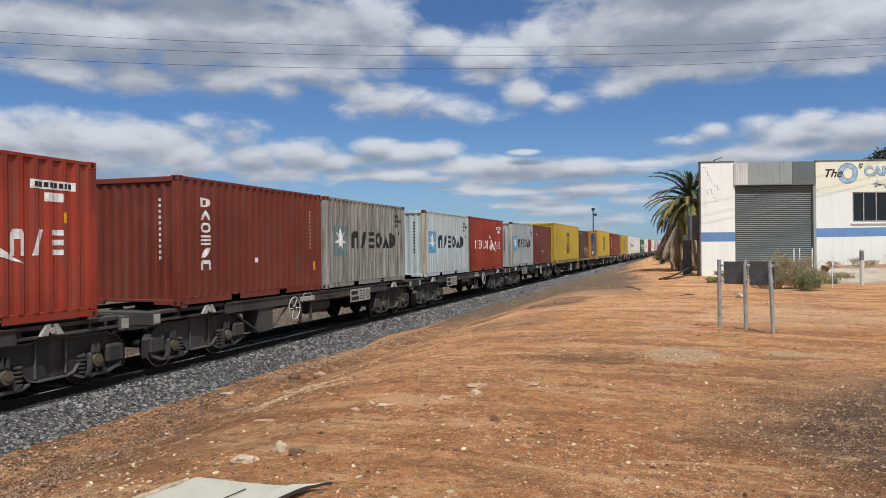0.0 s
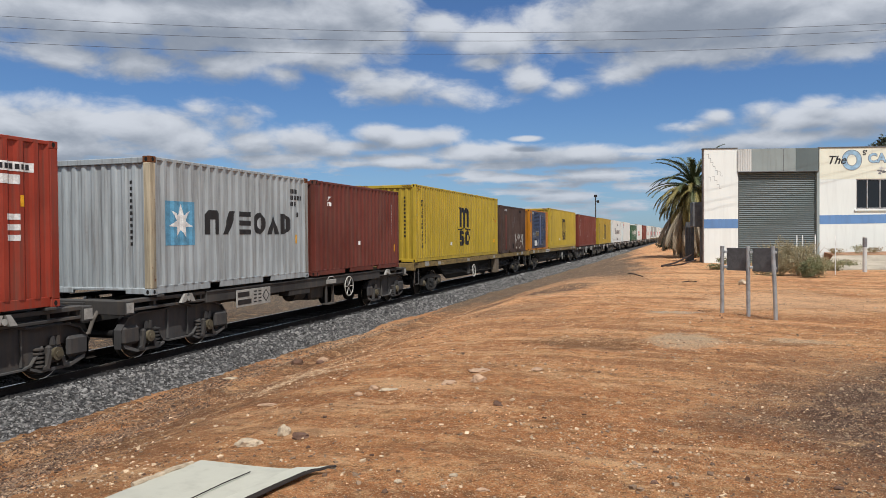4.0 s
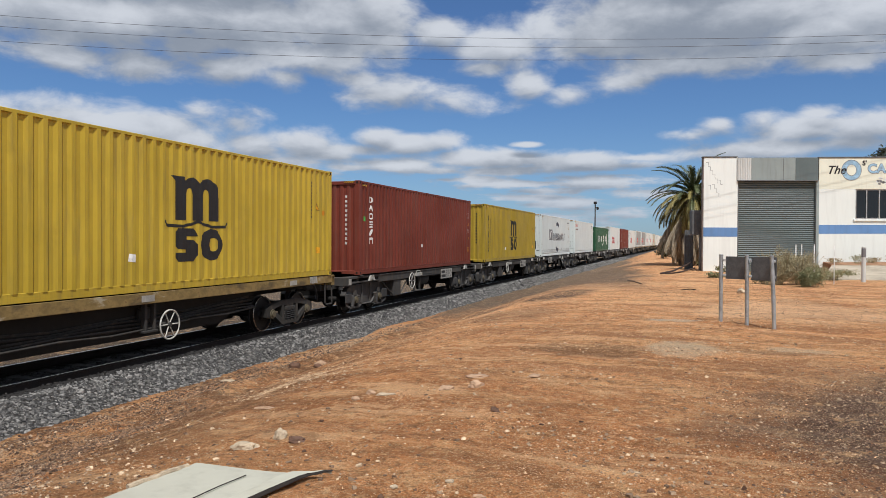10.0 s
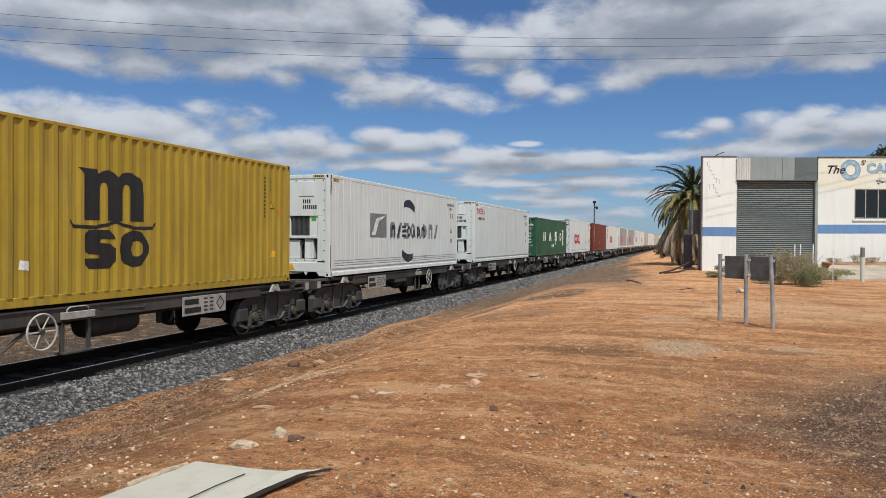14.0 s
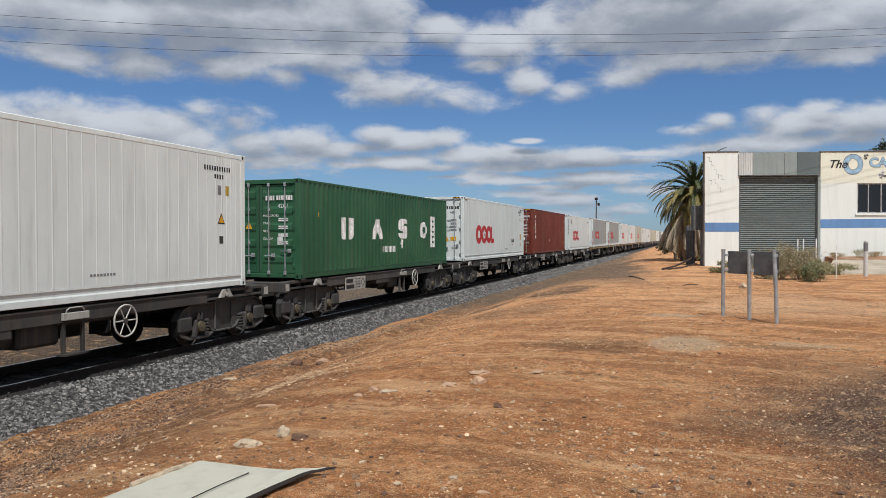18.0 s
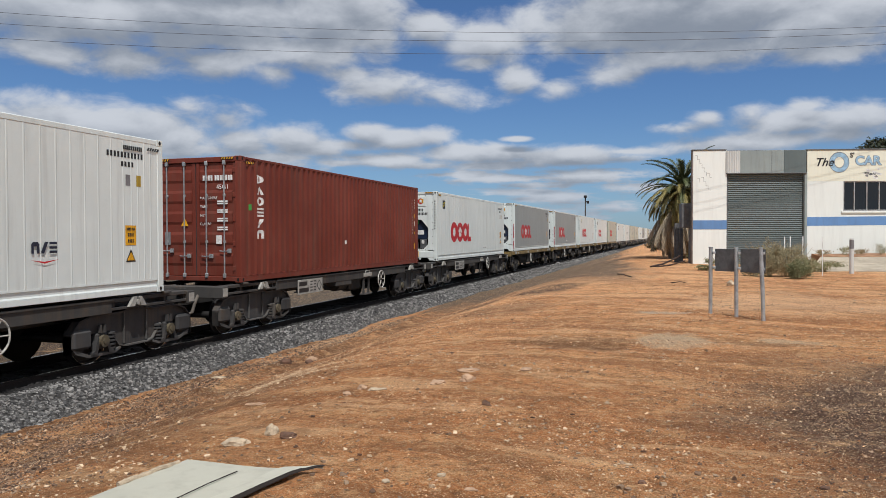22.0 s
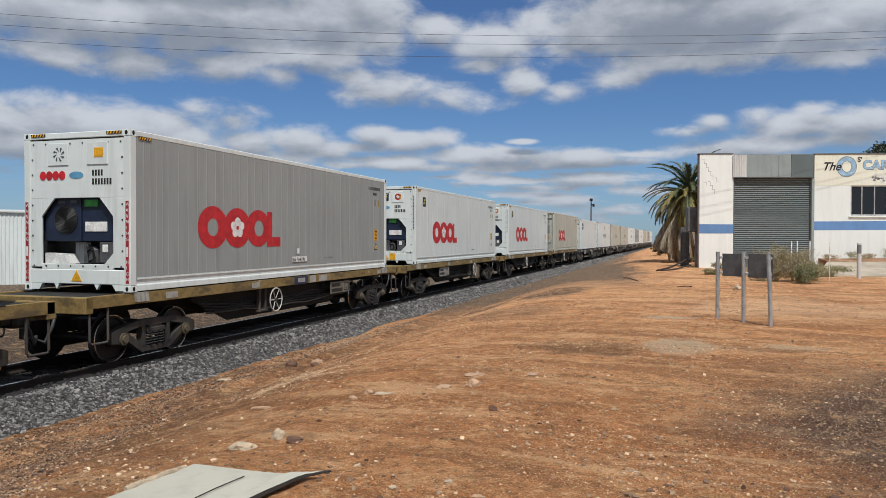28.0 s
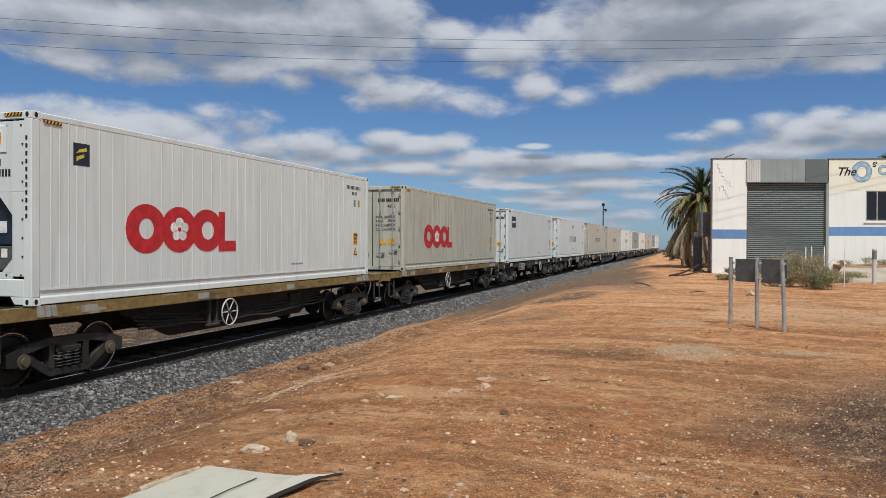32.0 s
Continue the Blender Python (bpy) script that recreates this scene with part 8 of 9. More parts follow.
def lay_pebbles():
    rng = np.random.default_rng(11)
    count = 260000
    y = 2.3 + 24 * rng.uniform(0, 1, count) ** 1.75
    # a wedge of the dirt that widens away from the sheet
    left, right = np.maximum(10.0 - 1.16 * y, 2.6), 10.9 + 0.30 * y
    x = left + (right - left) * rng.uniform(0, 1, count)
    p, size = [], []
    for a, b, r, q in zip(x, y, rng.uniform(0, 1, count), rng.lognormal(math.log(0.0037), 0.50, count)):
        thick = 0.34 + 1.9 * noise.noise((a * 0.55, b * 1.5 + a * 0.2, 3.0)) + 0.7 * noise.noise((a * 2.6, b * 3.2, 8.0))
        if 4.4 < a < 8.0 and b < 9.5 - 0.6 * (a - 5.0):
            thick *= 0.35
        if r < max(thick, 0.10) * min(1.0, (27.0 - b) / 12.0):
            p.append((a, b, ground_z(a, b) + 0.1 * q))
            size.append(min(q, 0.020) * (1 + b / 18))
    chips("gravel_chips", p, np.array(size), M["pebble"], None, "loose pale limestone chips on red earth", 12)
    # single pebbles, large enough to throw a shadow
    count = 15000
    y = 2.4 + 17 * rng.uniform(0, 1, count) ** 1.5
    left, right = np.maximum(10.0 - 1.16 * y, 3.2), 10.9 + 0.30 * y
    x = left + (right - left) * rng.uniform(0, 1, count)
    keep = [i for i in range(count) if noise.noise((x[i] * 0.8, y[i] * 1.1, 31.0)) + 0.3 > rng.uniform(0, 1) * 0.9]
    stones("pebbles", [(x[i], y[i], ground_z(x[i], y[i]) + 0.003) for i in keep], np.minimum(rng.lognormal(math.log(0.0135), 0.40, count), 0.036)[keep], M["loose pebble"], None, "small buff and brown pebbles on red earth", 23, 0.6)
    # coarse buff grit drawn out in bands by wheels
    count = 300000
    y = 2.4 + 26 * rng.uniform(0, 1, count) ** 1.45
    left, right = np.maximum(10.0 - 1.16 * y, 4.6), 10.9 + 0.30 * y
    x = left + (right - left) * rng.uniform(0, 1, count)
    p, size = [], []
    for a, b, r, q in zip(x, y, rng.uniform(0, 1, count), rng.lognormal(math.log(0.0060), 0.45, count)):
        thick = 0.40 + 1.7 * noise.noise((a * 0.30, b * 1.2 + a * 0.22, 13.0)) + 0.8 * noise.noise((a * 1.3, b * 3.6, 18.0))
        fade = min(1.0, max(0.0, (28.0 - b) / 14.0))
        if r < max(thick, 0.12) * fade and math.hypot((a - 13.1) / 2.1, (b - 5.9) / 3.0) > 0.6 + 0.5 * r and not (a < 8.0 and b < 9.5 - 0.6 * (a - 5.0)):
            p.append((a, b, ground_z(a, b) + 0.15 * q))
            size.append(min(q, 0.018) * (0.45 + b / 13.0))
    chips("buff_grit", p, np.array(size), M["grit"], None, "coarse buff grit strewn over red earth", 22)
    # pale chips washed together on the bank's crest
    p, size = [], []
    for i in range(9000):
        k = rng.uniform(0, 0.8)
        a, b = 5.9 - 0.4 * k + rng.normal(0, 0.42), 7.6 + 2.6 * k + rng.normal(0, 0.30)
        if noise.noise((a * 2.5, b * 2.0, 5.0)) < rng.uniform(-0.6, 0.35):
            continue
        p.append((a, b, ground_z(a, b) + 0.003))
        size.append(rng.lognormal(math.log(0.0095), 0.45))
    chips("washed_chips", p, np.array(size), M["pale chip"], None, "pale chips washed together on the bank", 15)
    # a low bank of mixed gravel along the sand, spilled ballast, and the dark gravel patch
    p, size = [], []
    for i in range(80000):
        b = 3.6 + 18 * rng.uniform(0, 1) ** 1.5
        kind = i % 13
        if kind < 5:
            if noise.noise((b * 0.9, i % 3, 4.0)) < -0.30:
                continue
            a, size_of = 2.95 + 1.75 * math.exp(-(b - 5.5) / 3.2) + rng.normal(0, 0.27), 0.0095
        elif kind == 5:
            a, size_of = 2.25 + abs(rng.normal(0, 0.42)) + on_line(b).x, 0.022
        elif kind == 6:
            a, size_of = rng.normal(4.6, 1.0) + on_line(b).x, 0.007
        else:
            a, b, size_of = rng.normal(12.7, 0.95), rng.normal(5.9, 1.6), 0.0066
        p.append((a, b, ground_z(a, b) + 0.003))
        size.append(rng.lognormal(math.log(size_of), 0.45))
    # brown rubble on the bank between the ballast and the dirt
    q, girth = [], []
    for i in range(15000):
        b = 3.8 + 9.5 * rng.uniform(0, 1) ** 1.2
        crest = 2.7 + 3.4 * max(0.0, 1 - (b - 3.8) / 9.0) ** 1.1
        a = 2.35 + (crest - 2.35) * rng.uniform(0, 1) + rng.normal(0, 0.15)
        if noise.noise((a * 1.3, b * 1.1, 41.0)) + 0.6 * noise.noise((a * 4.0, b * 3.0, 44.0)) < rng.uniform(-0.45, 0.30):
            continue
        q.append((a, b, ground_z(a, b) + 0.003))
        girth.append(min(rng.lognormal(math.log(0.0125), 0.50), 0.05))
    stones("bank_rubble", q, np.array(girth), M["bank rubble"], None, "brown stony rubble on the bank", 29, 0.7)
    chips("spilled_gravel", p, np.array(size), M["mixed gravel"], None, "spilled grey gravel on the dirt", 13)


def rock(name, x, y, sx, sy, sz, seed, material, label, turn=0.0):
    """One lumpy stone."""
    bm = bmesh.new()
    bmesh.ops.create_icosphere(bm, subdivisions=3, radius=0.5)
    for v in bm.verts:
        d = v.co.normalized()
        k = 1 + 0.38 * noise.noise(d * 1.5 + Vector((seed, 0, 0))) + 0.14 * noise.noise(d * 4.0 + Vector((0, seed, 0)))
        v.co = Vector((d.x * sx * k, d.y * sy * k, max(-0.32, d.z * 0.9 * k) * sz)) * 0.5
    me = bpy.data.meshes.new(name)
    bm.to_mesh(me)
    bm.free()
    me.materials.append(material)
    ob = new(name, me)
    ob.matrix_basis = pose(x, y, ground_z(x, y) + 0.10 * sz, 0, 0, turn)
    return tagged(ob, label, "stone")


M["pale rock"] = plain("pale rock", (0.46, 0.36, 0.25), 0.9, 0.0, 0.3, 14.0, 0.8)
M["buff rock"] = plain("buff rock", (0.42, 0.27, 0.17), 0.9, 0.0, 0.25, 9.0, 0.5)
M["brown rock"] = plain("brown rock", (0.13, 0.07, 0.045), 0.9, 0.0, 0.3, 9.0, 0.5)
for i, (x, y, sx, sy, sz, mat, label, turn) in enumerate((
        (7.76, 4.80, 0.10, 0.09, 0.12, "pale rock", "round cream-white stone lying on red dirt", 0), (7.61, 4.57, 0.18, 0.10, 0.08, "pale rock", "long cream-white stone lying on red dirt", 12),
        (8.74, 6.72, 0.14, 0.10, 0.11, "buff rock", "buff broken stone on the dirt", 35), (8.64, 7.16, 0.26, 0.16, 0.05, "buff rock", "flat buff stone slab on the dirt", 5),
        (8.48, 6.62, 0.16, 0.12, 0.06, "buff rock", "flat pinkish stone on the dirt", 60), (7.98, 6.34, 0.18, 0.06, 0.04, "pale rock", "thin pale stone splinter", 20),
        (7.80, 6.40, 0.09, 0.07, 0.07, "buff rock", "small buff stone on red dirt", 0), (7.77, 6.13, 0.08, 0.07, 0.06, "buff rock", "small buff stone on red dirt", 50),
        (9.19, 7.30, 0.14, 0.10, 0.05, "buff rock", "flat brown stone on red dirt", 80), (9.14, 5.79, 0.07, 0.06, 0.06, "brown rock", "small dark brown stone", 0),
        (7.94, 4.72, 0.13, 0.10, 0.07, "brown rock", "dark brown clod beside the white stone", 20), (9.03, 3.83, 0.045, 0.04, 0.03, "pale rock", "small white chip on red dirt", 0),
        (9.30, 4.01, 0.055, 0.04, 0.03, "pale rock", "small white chip on red dirt", 40), (9.51, 3.85, 0.07, 0.045, 0.03, "buff rock", "small buff stone on red dirt", 10),
        (6.85, 6.13, 0.22, 0.05, 0.04, "buff rock", "thin buff stone splinter", 15), (7.56, 3.74, 0.16, 0.09, 0.07, "pale rock", "cream-white stone beside the metal sheet", 35),
        (2.62, 11.9, 0.30, 0.12, 0.06, "pale rock", "pale flat slab at the ballast's foot", 5), (12.21, 20.75, 0.20, 0.18, 0.22, "pale rock", "white boulder behind the sign", 0),
        (3.55, 12.7, 0.22, 0.18, 0.20, "brown rock", "reddish-brown clod on the bank", 30), (3.85, 13.2, 0.26, 0.20, 0.18, "buff rock", "rusty clod on the bank", 70),
        (4.1, 12.6, 0.16, 0.12, 0.12, "brown rock", "dark clod on the bank", 10),
        (11.33, 4.3, 0.05, 0.04, 0.03, "brown rock", "small dark stone on red dirt", 10), (10.4, 4.1, 0.05, 0.04, 0.03, "brown rock", "small dark stone on red dirt", 60))):
    rock("stone", x, y, sx, sy, sz, i * 3.7 + 1, M[mat], label, turn)


# ---- bent metal sheet and scraps on the dirt ----
M["sheet paint"] = paint("pale sheet paint", (0.470, 0.455, 0.375), 0.5, 0.22, 0.05, 0.08)


def make_sheet():
    t = thing("metal_sheet", "pale grey-cream bent metal sheet lying on red dirt", "metal sheet", at=pose(7.95, 3.55, ground_z(7.95, 3.55)))
    o = Vector((7.95, 3.55, 0))
    g = Geo()
    rows = []
    for i in range(13):
        k = i / 12
        far, near = Vector((7.73, 3.85, 0)).lerp(Vector((8.34, 3.88, 0)), k), Vector((7.60, 2.60, 0)).lerp(Vector((8.14, 2.58, 0)), k)
        row = []
        for j in range(11):
            q = j / 10
            p = near.lerp(far, q) - o
            z = 0.050 + 0.006 * math.sin(4 * k + q) + 0.004 * math.sin(3 * q + 4 * k)
            row.append((p.x, p.y, z))
        rows.append(row)
    w = 11
    for dz in (0.0, -0.006):
        g.v += [(x, y, z + dz) for r in rows for x, y, z in r]
    n = 13 * w
    for i in range(12):
        for j in range(10):
            a = i * w + j
            g.f += [(a, a + w, a + w + 1, a + 1), (n + a, n + a + 1, n + a + w + 1, n + a + w)]
    for j in range(10):
        g.f += [(j, j + 1, n + j + 1, n + j), (12 * w + j, n + 12 * w + j, n + 12 * w + j + 1, 12 * w + j + 1)]
    g.m = [0] * len(g.f)
    part("panel", g, M["sheet paint"], t, smooth=True)
    # torn edge, held off the dirt and drawn out to a point; a dark strip stands in for its shade
    a, b = Vector((8.14, 2.58, 0)) - o, Vector((8.34, 3.88, 0)) - o
    tip = Vector((8.60, 3.93, 0)) - o
    top, low = [], []
    for i in range(16):
        k = i / 15
        p = a.lerp(b, min(1, k / 0.7)) if k < 0.7 else b.lerp(tip, (k - 0.7) / 0.3)
        thin = 1 - max(0, k - 0.7) / 0.3
        z = 0.054 + 0.008 * math.sin(9 * k)
        top.append((p.x - 0.004 * thin, p.y, z))
        low.append((p.x + 0.125 * thin * min(1, 0.4 + k), p.y - 0.02 * thin, z + 0.012 + 0.008 * math.sin(14 * k)))
    for name, first, second, dz, mat, label in (("lip", top, low, -0.006, M["sheet paint"], ""), ("torn_edge", low, [(x + 0.012, y, z - 0.032 * (1 - i / 18)) for i, (x, y, z) in enumerate(low)], -0.004, M["rail side"], "dark strip painted as shade under the torn edge")):
        g = Geo()
        g.v += first + second + [(x, y, z + dz) for x, y, z in first + second]
        for i in range(15):
            g.f += [(i, 16 + i, 17 + i, i + 1), (32 + i, 33 + i, 49 + i, 48 + i), (16 + i, 48 + i, 49 + i, 17 + i)]
        g.m = [0] * len(g.f)
        part(name, g, mat, t, label)
    part("crease", Geo().tube([(0.195, 0.19, 0.053), (0.165, -0.04, 0.055), (0.145, -0.33, 0.056), (0.12, -0.62, 0.056)], 0.0035, 5), M["rail side"], t, "dark slit")
    g = Geo().tube([(7.665 + 0.055 * i / 9 + 0.006 * math.sin(i * 2.1) - o.x, 3.33 + 0.45 * i / 9 - o.y, 0.058 + 0.005 * math.sin(i * 1.3)) for i in range(10)], 0.017, 7)
    part("rolled_edge", g, M["pale rock"], t, "rough cream rolled edge", smooth=True)


make_sheet()
M["old timber"] = plain("old timber", (0.13, 0.075, 0.045), 0.9, 0.0, 0.35, 5.0, 0.4)
M["dark timber"] = plain("dark timber", (0.045, 0.025, 0.018), 0.9, 0.0, 0.35, 5.0, 0.4)


def pole_on_ground(name, pts, r, mat, label, category):
    g = Geo().tube([(x, y, ground_z(x, y) + r * 0.8 + dz) for x, y, dz in pts], r, 7)
    return tagged(part(name, g, M[mat]), label, category)


pole_on_ground("timber_pole", [(10.0, 31.6, 0.0), (10.5, 33.6, 0.05), (11.1, 36.0, 0.25), (11.3, 37.0, 0.35)], 0.04, "dark timber", "weathered timber pole lying by the palm", "timber")
pole_on_ground("timber_pole", [(10.2, 31.8, 0.0), (10.8, 33.8, 0.02), (11.45, 36.2, 0.10)], 0.032, "dark timber", "dark brown timber pole lying by the palm", "timber")
pole_on_ground("stick", [(8.97, 26.5, 0.0), (9.2, 25.6, 0.04), (9.53, 24.5, 0.0)], 0.017, "dark timber", "dark stick lying on the dirt", "stick")
pole_on_ground("stick", [(10.70, 21.7, 0.0), (10.95, 21.6, 0.02), (11.1, 21.65, 0.0)], 0.013, "dark timber", "dark stick lying on the dirt", "stick")

# ---- the workshop ----
M["wall paint"] = paint("white masonry paint", (0.800, 0.835, 0.800), 0.75, 0.08, 0.0, 0.04)
M["cream paint"] = paint("cream masonry paint", (0.800, 0.800, 0.670), 0.75, 0.12, 0.0, 0.04)
M["stripe blue"] = paint("blue stripe paint", (0.125, 0.250, 0.480), 0.7, 0.15, 0.0, 0.12)
M["door steel"] = paint("roller door paint", (0.128, 0.162, 0.165), 0.55, 0.25, 0.0, 0.12)
M["flashing"] = paint("grey flashing", (0.285, 0.330, 0.325), 0.55, 0.2, 0.0, 0.1)
M["pale flashing"] = paint("pale flashing", (0.55, 0.56, 0.54), 0.55, 0.2, 0.0, 0.1)
M["side block"] = plain("bare blockwork", (0.20, 0.17, 0.155), 0.9, 0.0, 0.3, 4.0, 0.4)
M["sign blue"] = plain("sign blue", (0.30, 0.47, 0.62), 0.6)
M["concrete"] = plain("old concrete", (0.40, 0.34, 0.26), 0.9, 0.0, 0.25, 1.2, 0.3)
M["frame alloy"] = plain("window alloy", (0.50, 0.50, 0.49), 0.4, 0.6)
M["bed soil"] = plain("bed soil", (0.30, 0.165, 0.09), 0.95, 0.0, 0.35, 3.0, 0.6)
M["dull sheet"] = plain("dull grey sheet", (0.13, 0.135, 0.14), 0.6, 0.2)


def glass():
    m, n, sh = material("dark window glass")
    sh.inputs["Base Color"].default_value = (0.012, 0.014, 0.016, 1)
    sh.inputs["Roughness"].default_value = 0.06
    sh.inputs["Specular IOR Level"].default_value = 0.6
    co = local(n, 9.0)
    bumped(n, sh, n.noise(co, 1.3, 2.0, 0.5), 0.05, 0.05)
    return m


M["window glass"] = glass()
YARD = pose(11.80, 35.98, 0.97, 0, 0, 12.5)


def make_workshop():
    w = thing("workshop", "white painted masonry workshop with a blue stripe and closed roller door", "building", at=YARD)
    top, t = 5.25, 0.20
    # front wall with its door and window openings
    part("pier", Geo().cbox(0, 1.52, 0, t, -0.4, top, 0.01), M["wall paint"], w)
    part("side_face", Geo().cbox(-0.05, 0.0, 0.004, t + 0.02, -0.4, top + 0.02, 0.006), M["side block"], w, "bare dark block edge")
    for x0, x1, z1 in ((5.10, 6.70, 3.80), (6.70, 9.4, 2.44), (9.4, 16, 3.80)):
        part("wall", Geo().cbox(x0, x1, 0, t, -0.4, z1, 0.003), M["wall paint"], w)
    part("upper_wall", Geo().cbox(5.10, 16, 0, t, 3.80, top - 0.03, 0.008), M["cream paint"], w, "cream painted upper wall")
    part("door_jamb", Geo().cbox(4.98, 5.10, -0.03, t, -0.4, 4.2, 0.008), M["flashing"], w)
    part("capping", Geo().cbox(-0.06, 1.5, -0.03, t + 0.04, top, top + 0.05, 0.008).cbox(5.06, 16, -0.03, t + 0.04, top - 0.03, top + 0.02, 0.008), M["dull sheet"], w, "dark metal capping")
    part("stripe", Geo().box(0.0, 1.52, -0.005, 0.0, 1.61, 2.03), M["stripe blue"], w, "blue painted stripe")
    part("stripe", Geo().prism([(5.11, 1.77), (16.0, 1.86), (16.0, 2.27), (5.11, 2.17)], 1, -0.005, 0.0), M["stripe blue"], w, "blue painted stripe")
    # header over the door
    part("header_sheet", wall_mesh(wave(1.48, 2.10, 0.078, 0.016, 0.3), 4.19, 5.22, lambda a, d, z: (a, -0.06 + d, z)), M["pale flashing"], w, "pale corrugated sheet")
    part("header_panel", Geo().cbox(2.10, 4.05, -0.06, -0.02, 4.19, 5.22, 0.006), M["flashing"], w, "grey sheet panel")
    part("header_panel", Geo().cbox(4.06, 5.04, -0.055, -0.02, 4.19, 5.22, 0.006), M["door steel"], w, "darker grey sheet panel")
    part("lintel", Geo().cbox(1.5, 5.06, -0.02, t, 4.19, 5.24, 0.01), M["dull sheet"], w)
    part("lintel_lip", Geo().cbox(1.48, 5.06, -0.08, -0.02, 4.16, 4.20, 0.006), M["dull sheet"], w)
    part("sheet_rib", Geo().cbox(3.5, 3.52, -0.066, -0.06, 4.2, 5.2, 0.002), M["dull sheet"], w)
    door = part("roller_door", Geo().box(1.50, 5.0, 0.16, 0.19, -0.3, 4.22), M["dull sheet"], w, "closed grey steel roller door")
    slat = Geo().prism([(0.16, 0.0), (0.125, 0.012), (0.110, 0.045), (0.125, 0.078), (0.16, 0.09)], 0, 1.53, 4.98).mesh("slat", M["door steel"])
    for i in range(49):
        part("slat", slat, None, door, at=pose(0, 0, -0.25 + 0.09 * i))
    part("door_guide", Geo().cbox(1.50, 1.58, 0.06, 0.2, -0.3, 4.2, 0.006), M["dull sheet"], w)
    # window
    win = part("window", Geo().cbox(6.70, 9.40, 0.03, 0.10, 2.44, 2.50, 0.006).cbox(6.70, 9.40, 0.03, 0.10, 3.75, 3.80, 0.006), M["frame alloy"], w, "aluminium framed window")
    for x in (6.70, 7.17, 7.72, 8.26, 8.80, 9.35):
        part("mullion", Geo().cbox(x, x + 0.05, 0.02, 0.11, 2.46, 3.79, 0.005), M["frame alloy"], win)
    for a, b in ((6.75, 7.17), (7.22, 7.72), (7.77, 8.26), (8.31, 8.80), (8.85, 9.35)):
        p = part("pane", Geo().box(a, b, 0.06, 0.068, 2.50, 3.75), M["window glass"], win, "dark window pane")
    part("sill", Geo().cbox(6.62, 9.45, -0.06, 0.06, 2.36, 2.44, 0.008), M["wall paint"], win)
    part("window_back", Geo().box(6.6, 9.5, 0.60, 0.62, 2.3, 3.9), M["hole black"], w)
    # the rest of the block behind
    part("side_wall", Geo().cbox(3.2, 3.4, t, 14, -0.4, 4.4, 0.01), M["side block"], w)
    part("side_wall", Geo().cbox(15.8, 16, t, 14, -0.4, 4.6, 0.01), M["side block"], w)
    part("rear_wall", Geo().cbox(3.2, 16, 14, 14.2, -0.4, 4.0, 0.01), M["side block"], w)
    part("roof", Geo().prism([(t, 4.62), (14.3, 4.02), (14.3, 3.95), (t, 4.55)], 0, 3.1, 16.1), M["flashing"], w)
    # cracks that follow the block joints
    steps = [(0.10, 5.02)]
    for i in range(5):
        steps += [(steps[-1][0] + 0.10, steps[-1][1]), (steps[-1][0] + 0.10, steps[-1][1] - 0.19)]
    for k, (ox, oz, n) in enumerate(((0.0, 0.0, 11), (0.28, -1.02, 7), (0.10, -1.05, 2), (0.55, -0.82, 3))):
        g = Geo()
        for (xa, za), (xb, zb) in list(zip(steps, steps[1:]))[:n]:
            g.box(min(xa, xb) + ox - 0.006, max(xa, xb) + ox + 0.006, -0.003, 0.001, min(za, zb) + oz - 0.006, max(za, zb) + oz + 0.006)
        part("crack", g, M["faded grey"], w, "stepped crack along the block joints")
    # painted sign
    sign = part("painted_sign", Geo().prism(oval(6.51, 4.66, 0.42, 0.45, 30), 1, -0.004, 0.0), M["sign blue"], w, "hand-painted sign with a blue ring")
    part("sign_ring_centre", Geo().prism(oval(6.51, 4.66, 0.20, 0.24, 24), 1, -0.008, -0.002), M["cream paint"], sign)
    for r0, r1 in ((0.42, 0.45), (0.20, 0.24)):
        g = Geo()
        for i in range(30):
            p, q = 2 * math.pi * i / 30, 2 * math.pi * (i + 1) / 30
            g.prism([(6.51 + r0 * math.cos(p), 4.66 + r1 * math.sin(p)), (6.51 + r0 * math.cos(q), 4.66 + r1 * math.sin(q)), (6.51 + (r0 + 0.02) * math.cos(q), 4.66 + (r1 + 0.02) * math.sin(q)), (6.51 + (r0 + 0.02) * math.cos(p), 4.66 + (r1 + 0.02) * math.sin(p))], 1, -0.009, 0.0)
        part("ring_outline", g, M["faded grey"], sign)
    text_on(w, "The", 0.52, Matrix.Translation((5.42, -0.004, 4.50)) @ FRONT, "black paint", "black hand-painted lettering", 0.35).data.offset = 0.010
    text_on(w, "S'", 0.30, Matrix.Translation((6.98, -0.004, 4.88)) @ FRONT, "black paint", "black hand-painted lettering").data.offset = 0.010
    shade = text_on(w, "CAR", 0.56, Matrix.Translation((7.215, -0.003, 4.545)) @ FRONT, "faded grey", "outline of the sign's lettering")
    shade.data.offset = 0.036
    text_on(w, "CAR", 0.56, Matrix.Translation((7.22, -0.006, 4.55)) @ FRONT, "sign blue", "pale blue hand-painted lettering").data.offset = 0.018
    rng = random.Random(3)
    for i in range(20):
        x, z = 7.95 + rng.uniform(-0.36, 0.38), 4.14 + rng.uniform(-0.22, 0.22)
        part("bare_patch", Geo().prism([(x + 0.1 * rng.uniform(0.5, 1) * math.cos(a), z + 0.06 * rng.uniform(0.5, 1.2) * math.sin(a)) for a in [2 * math.pi * k / 9 for k in range(9)]], 1, -0.003, 0.0), M["white paint" if i % 3 else "faded grey"], w, "flaked paint")
    return w


make_workshop()


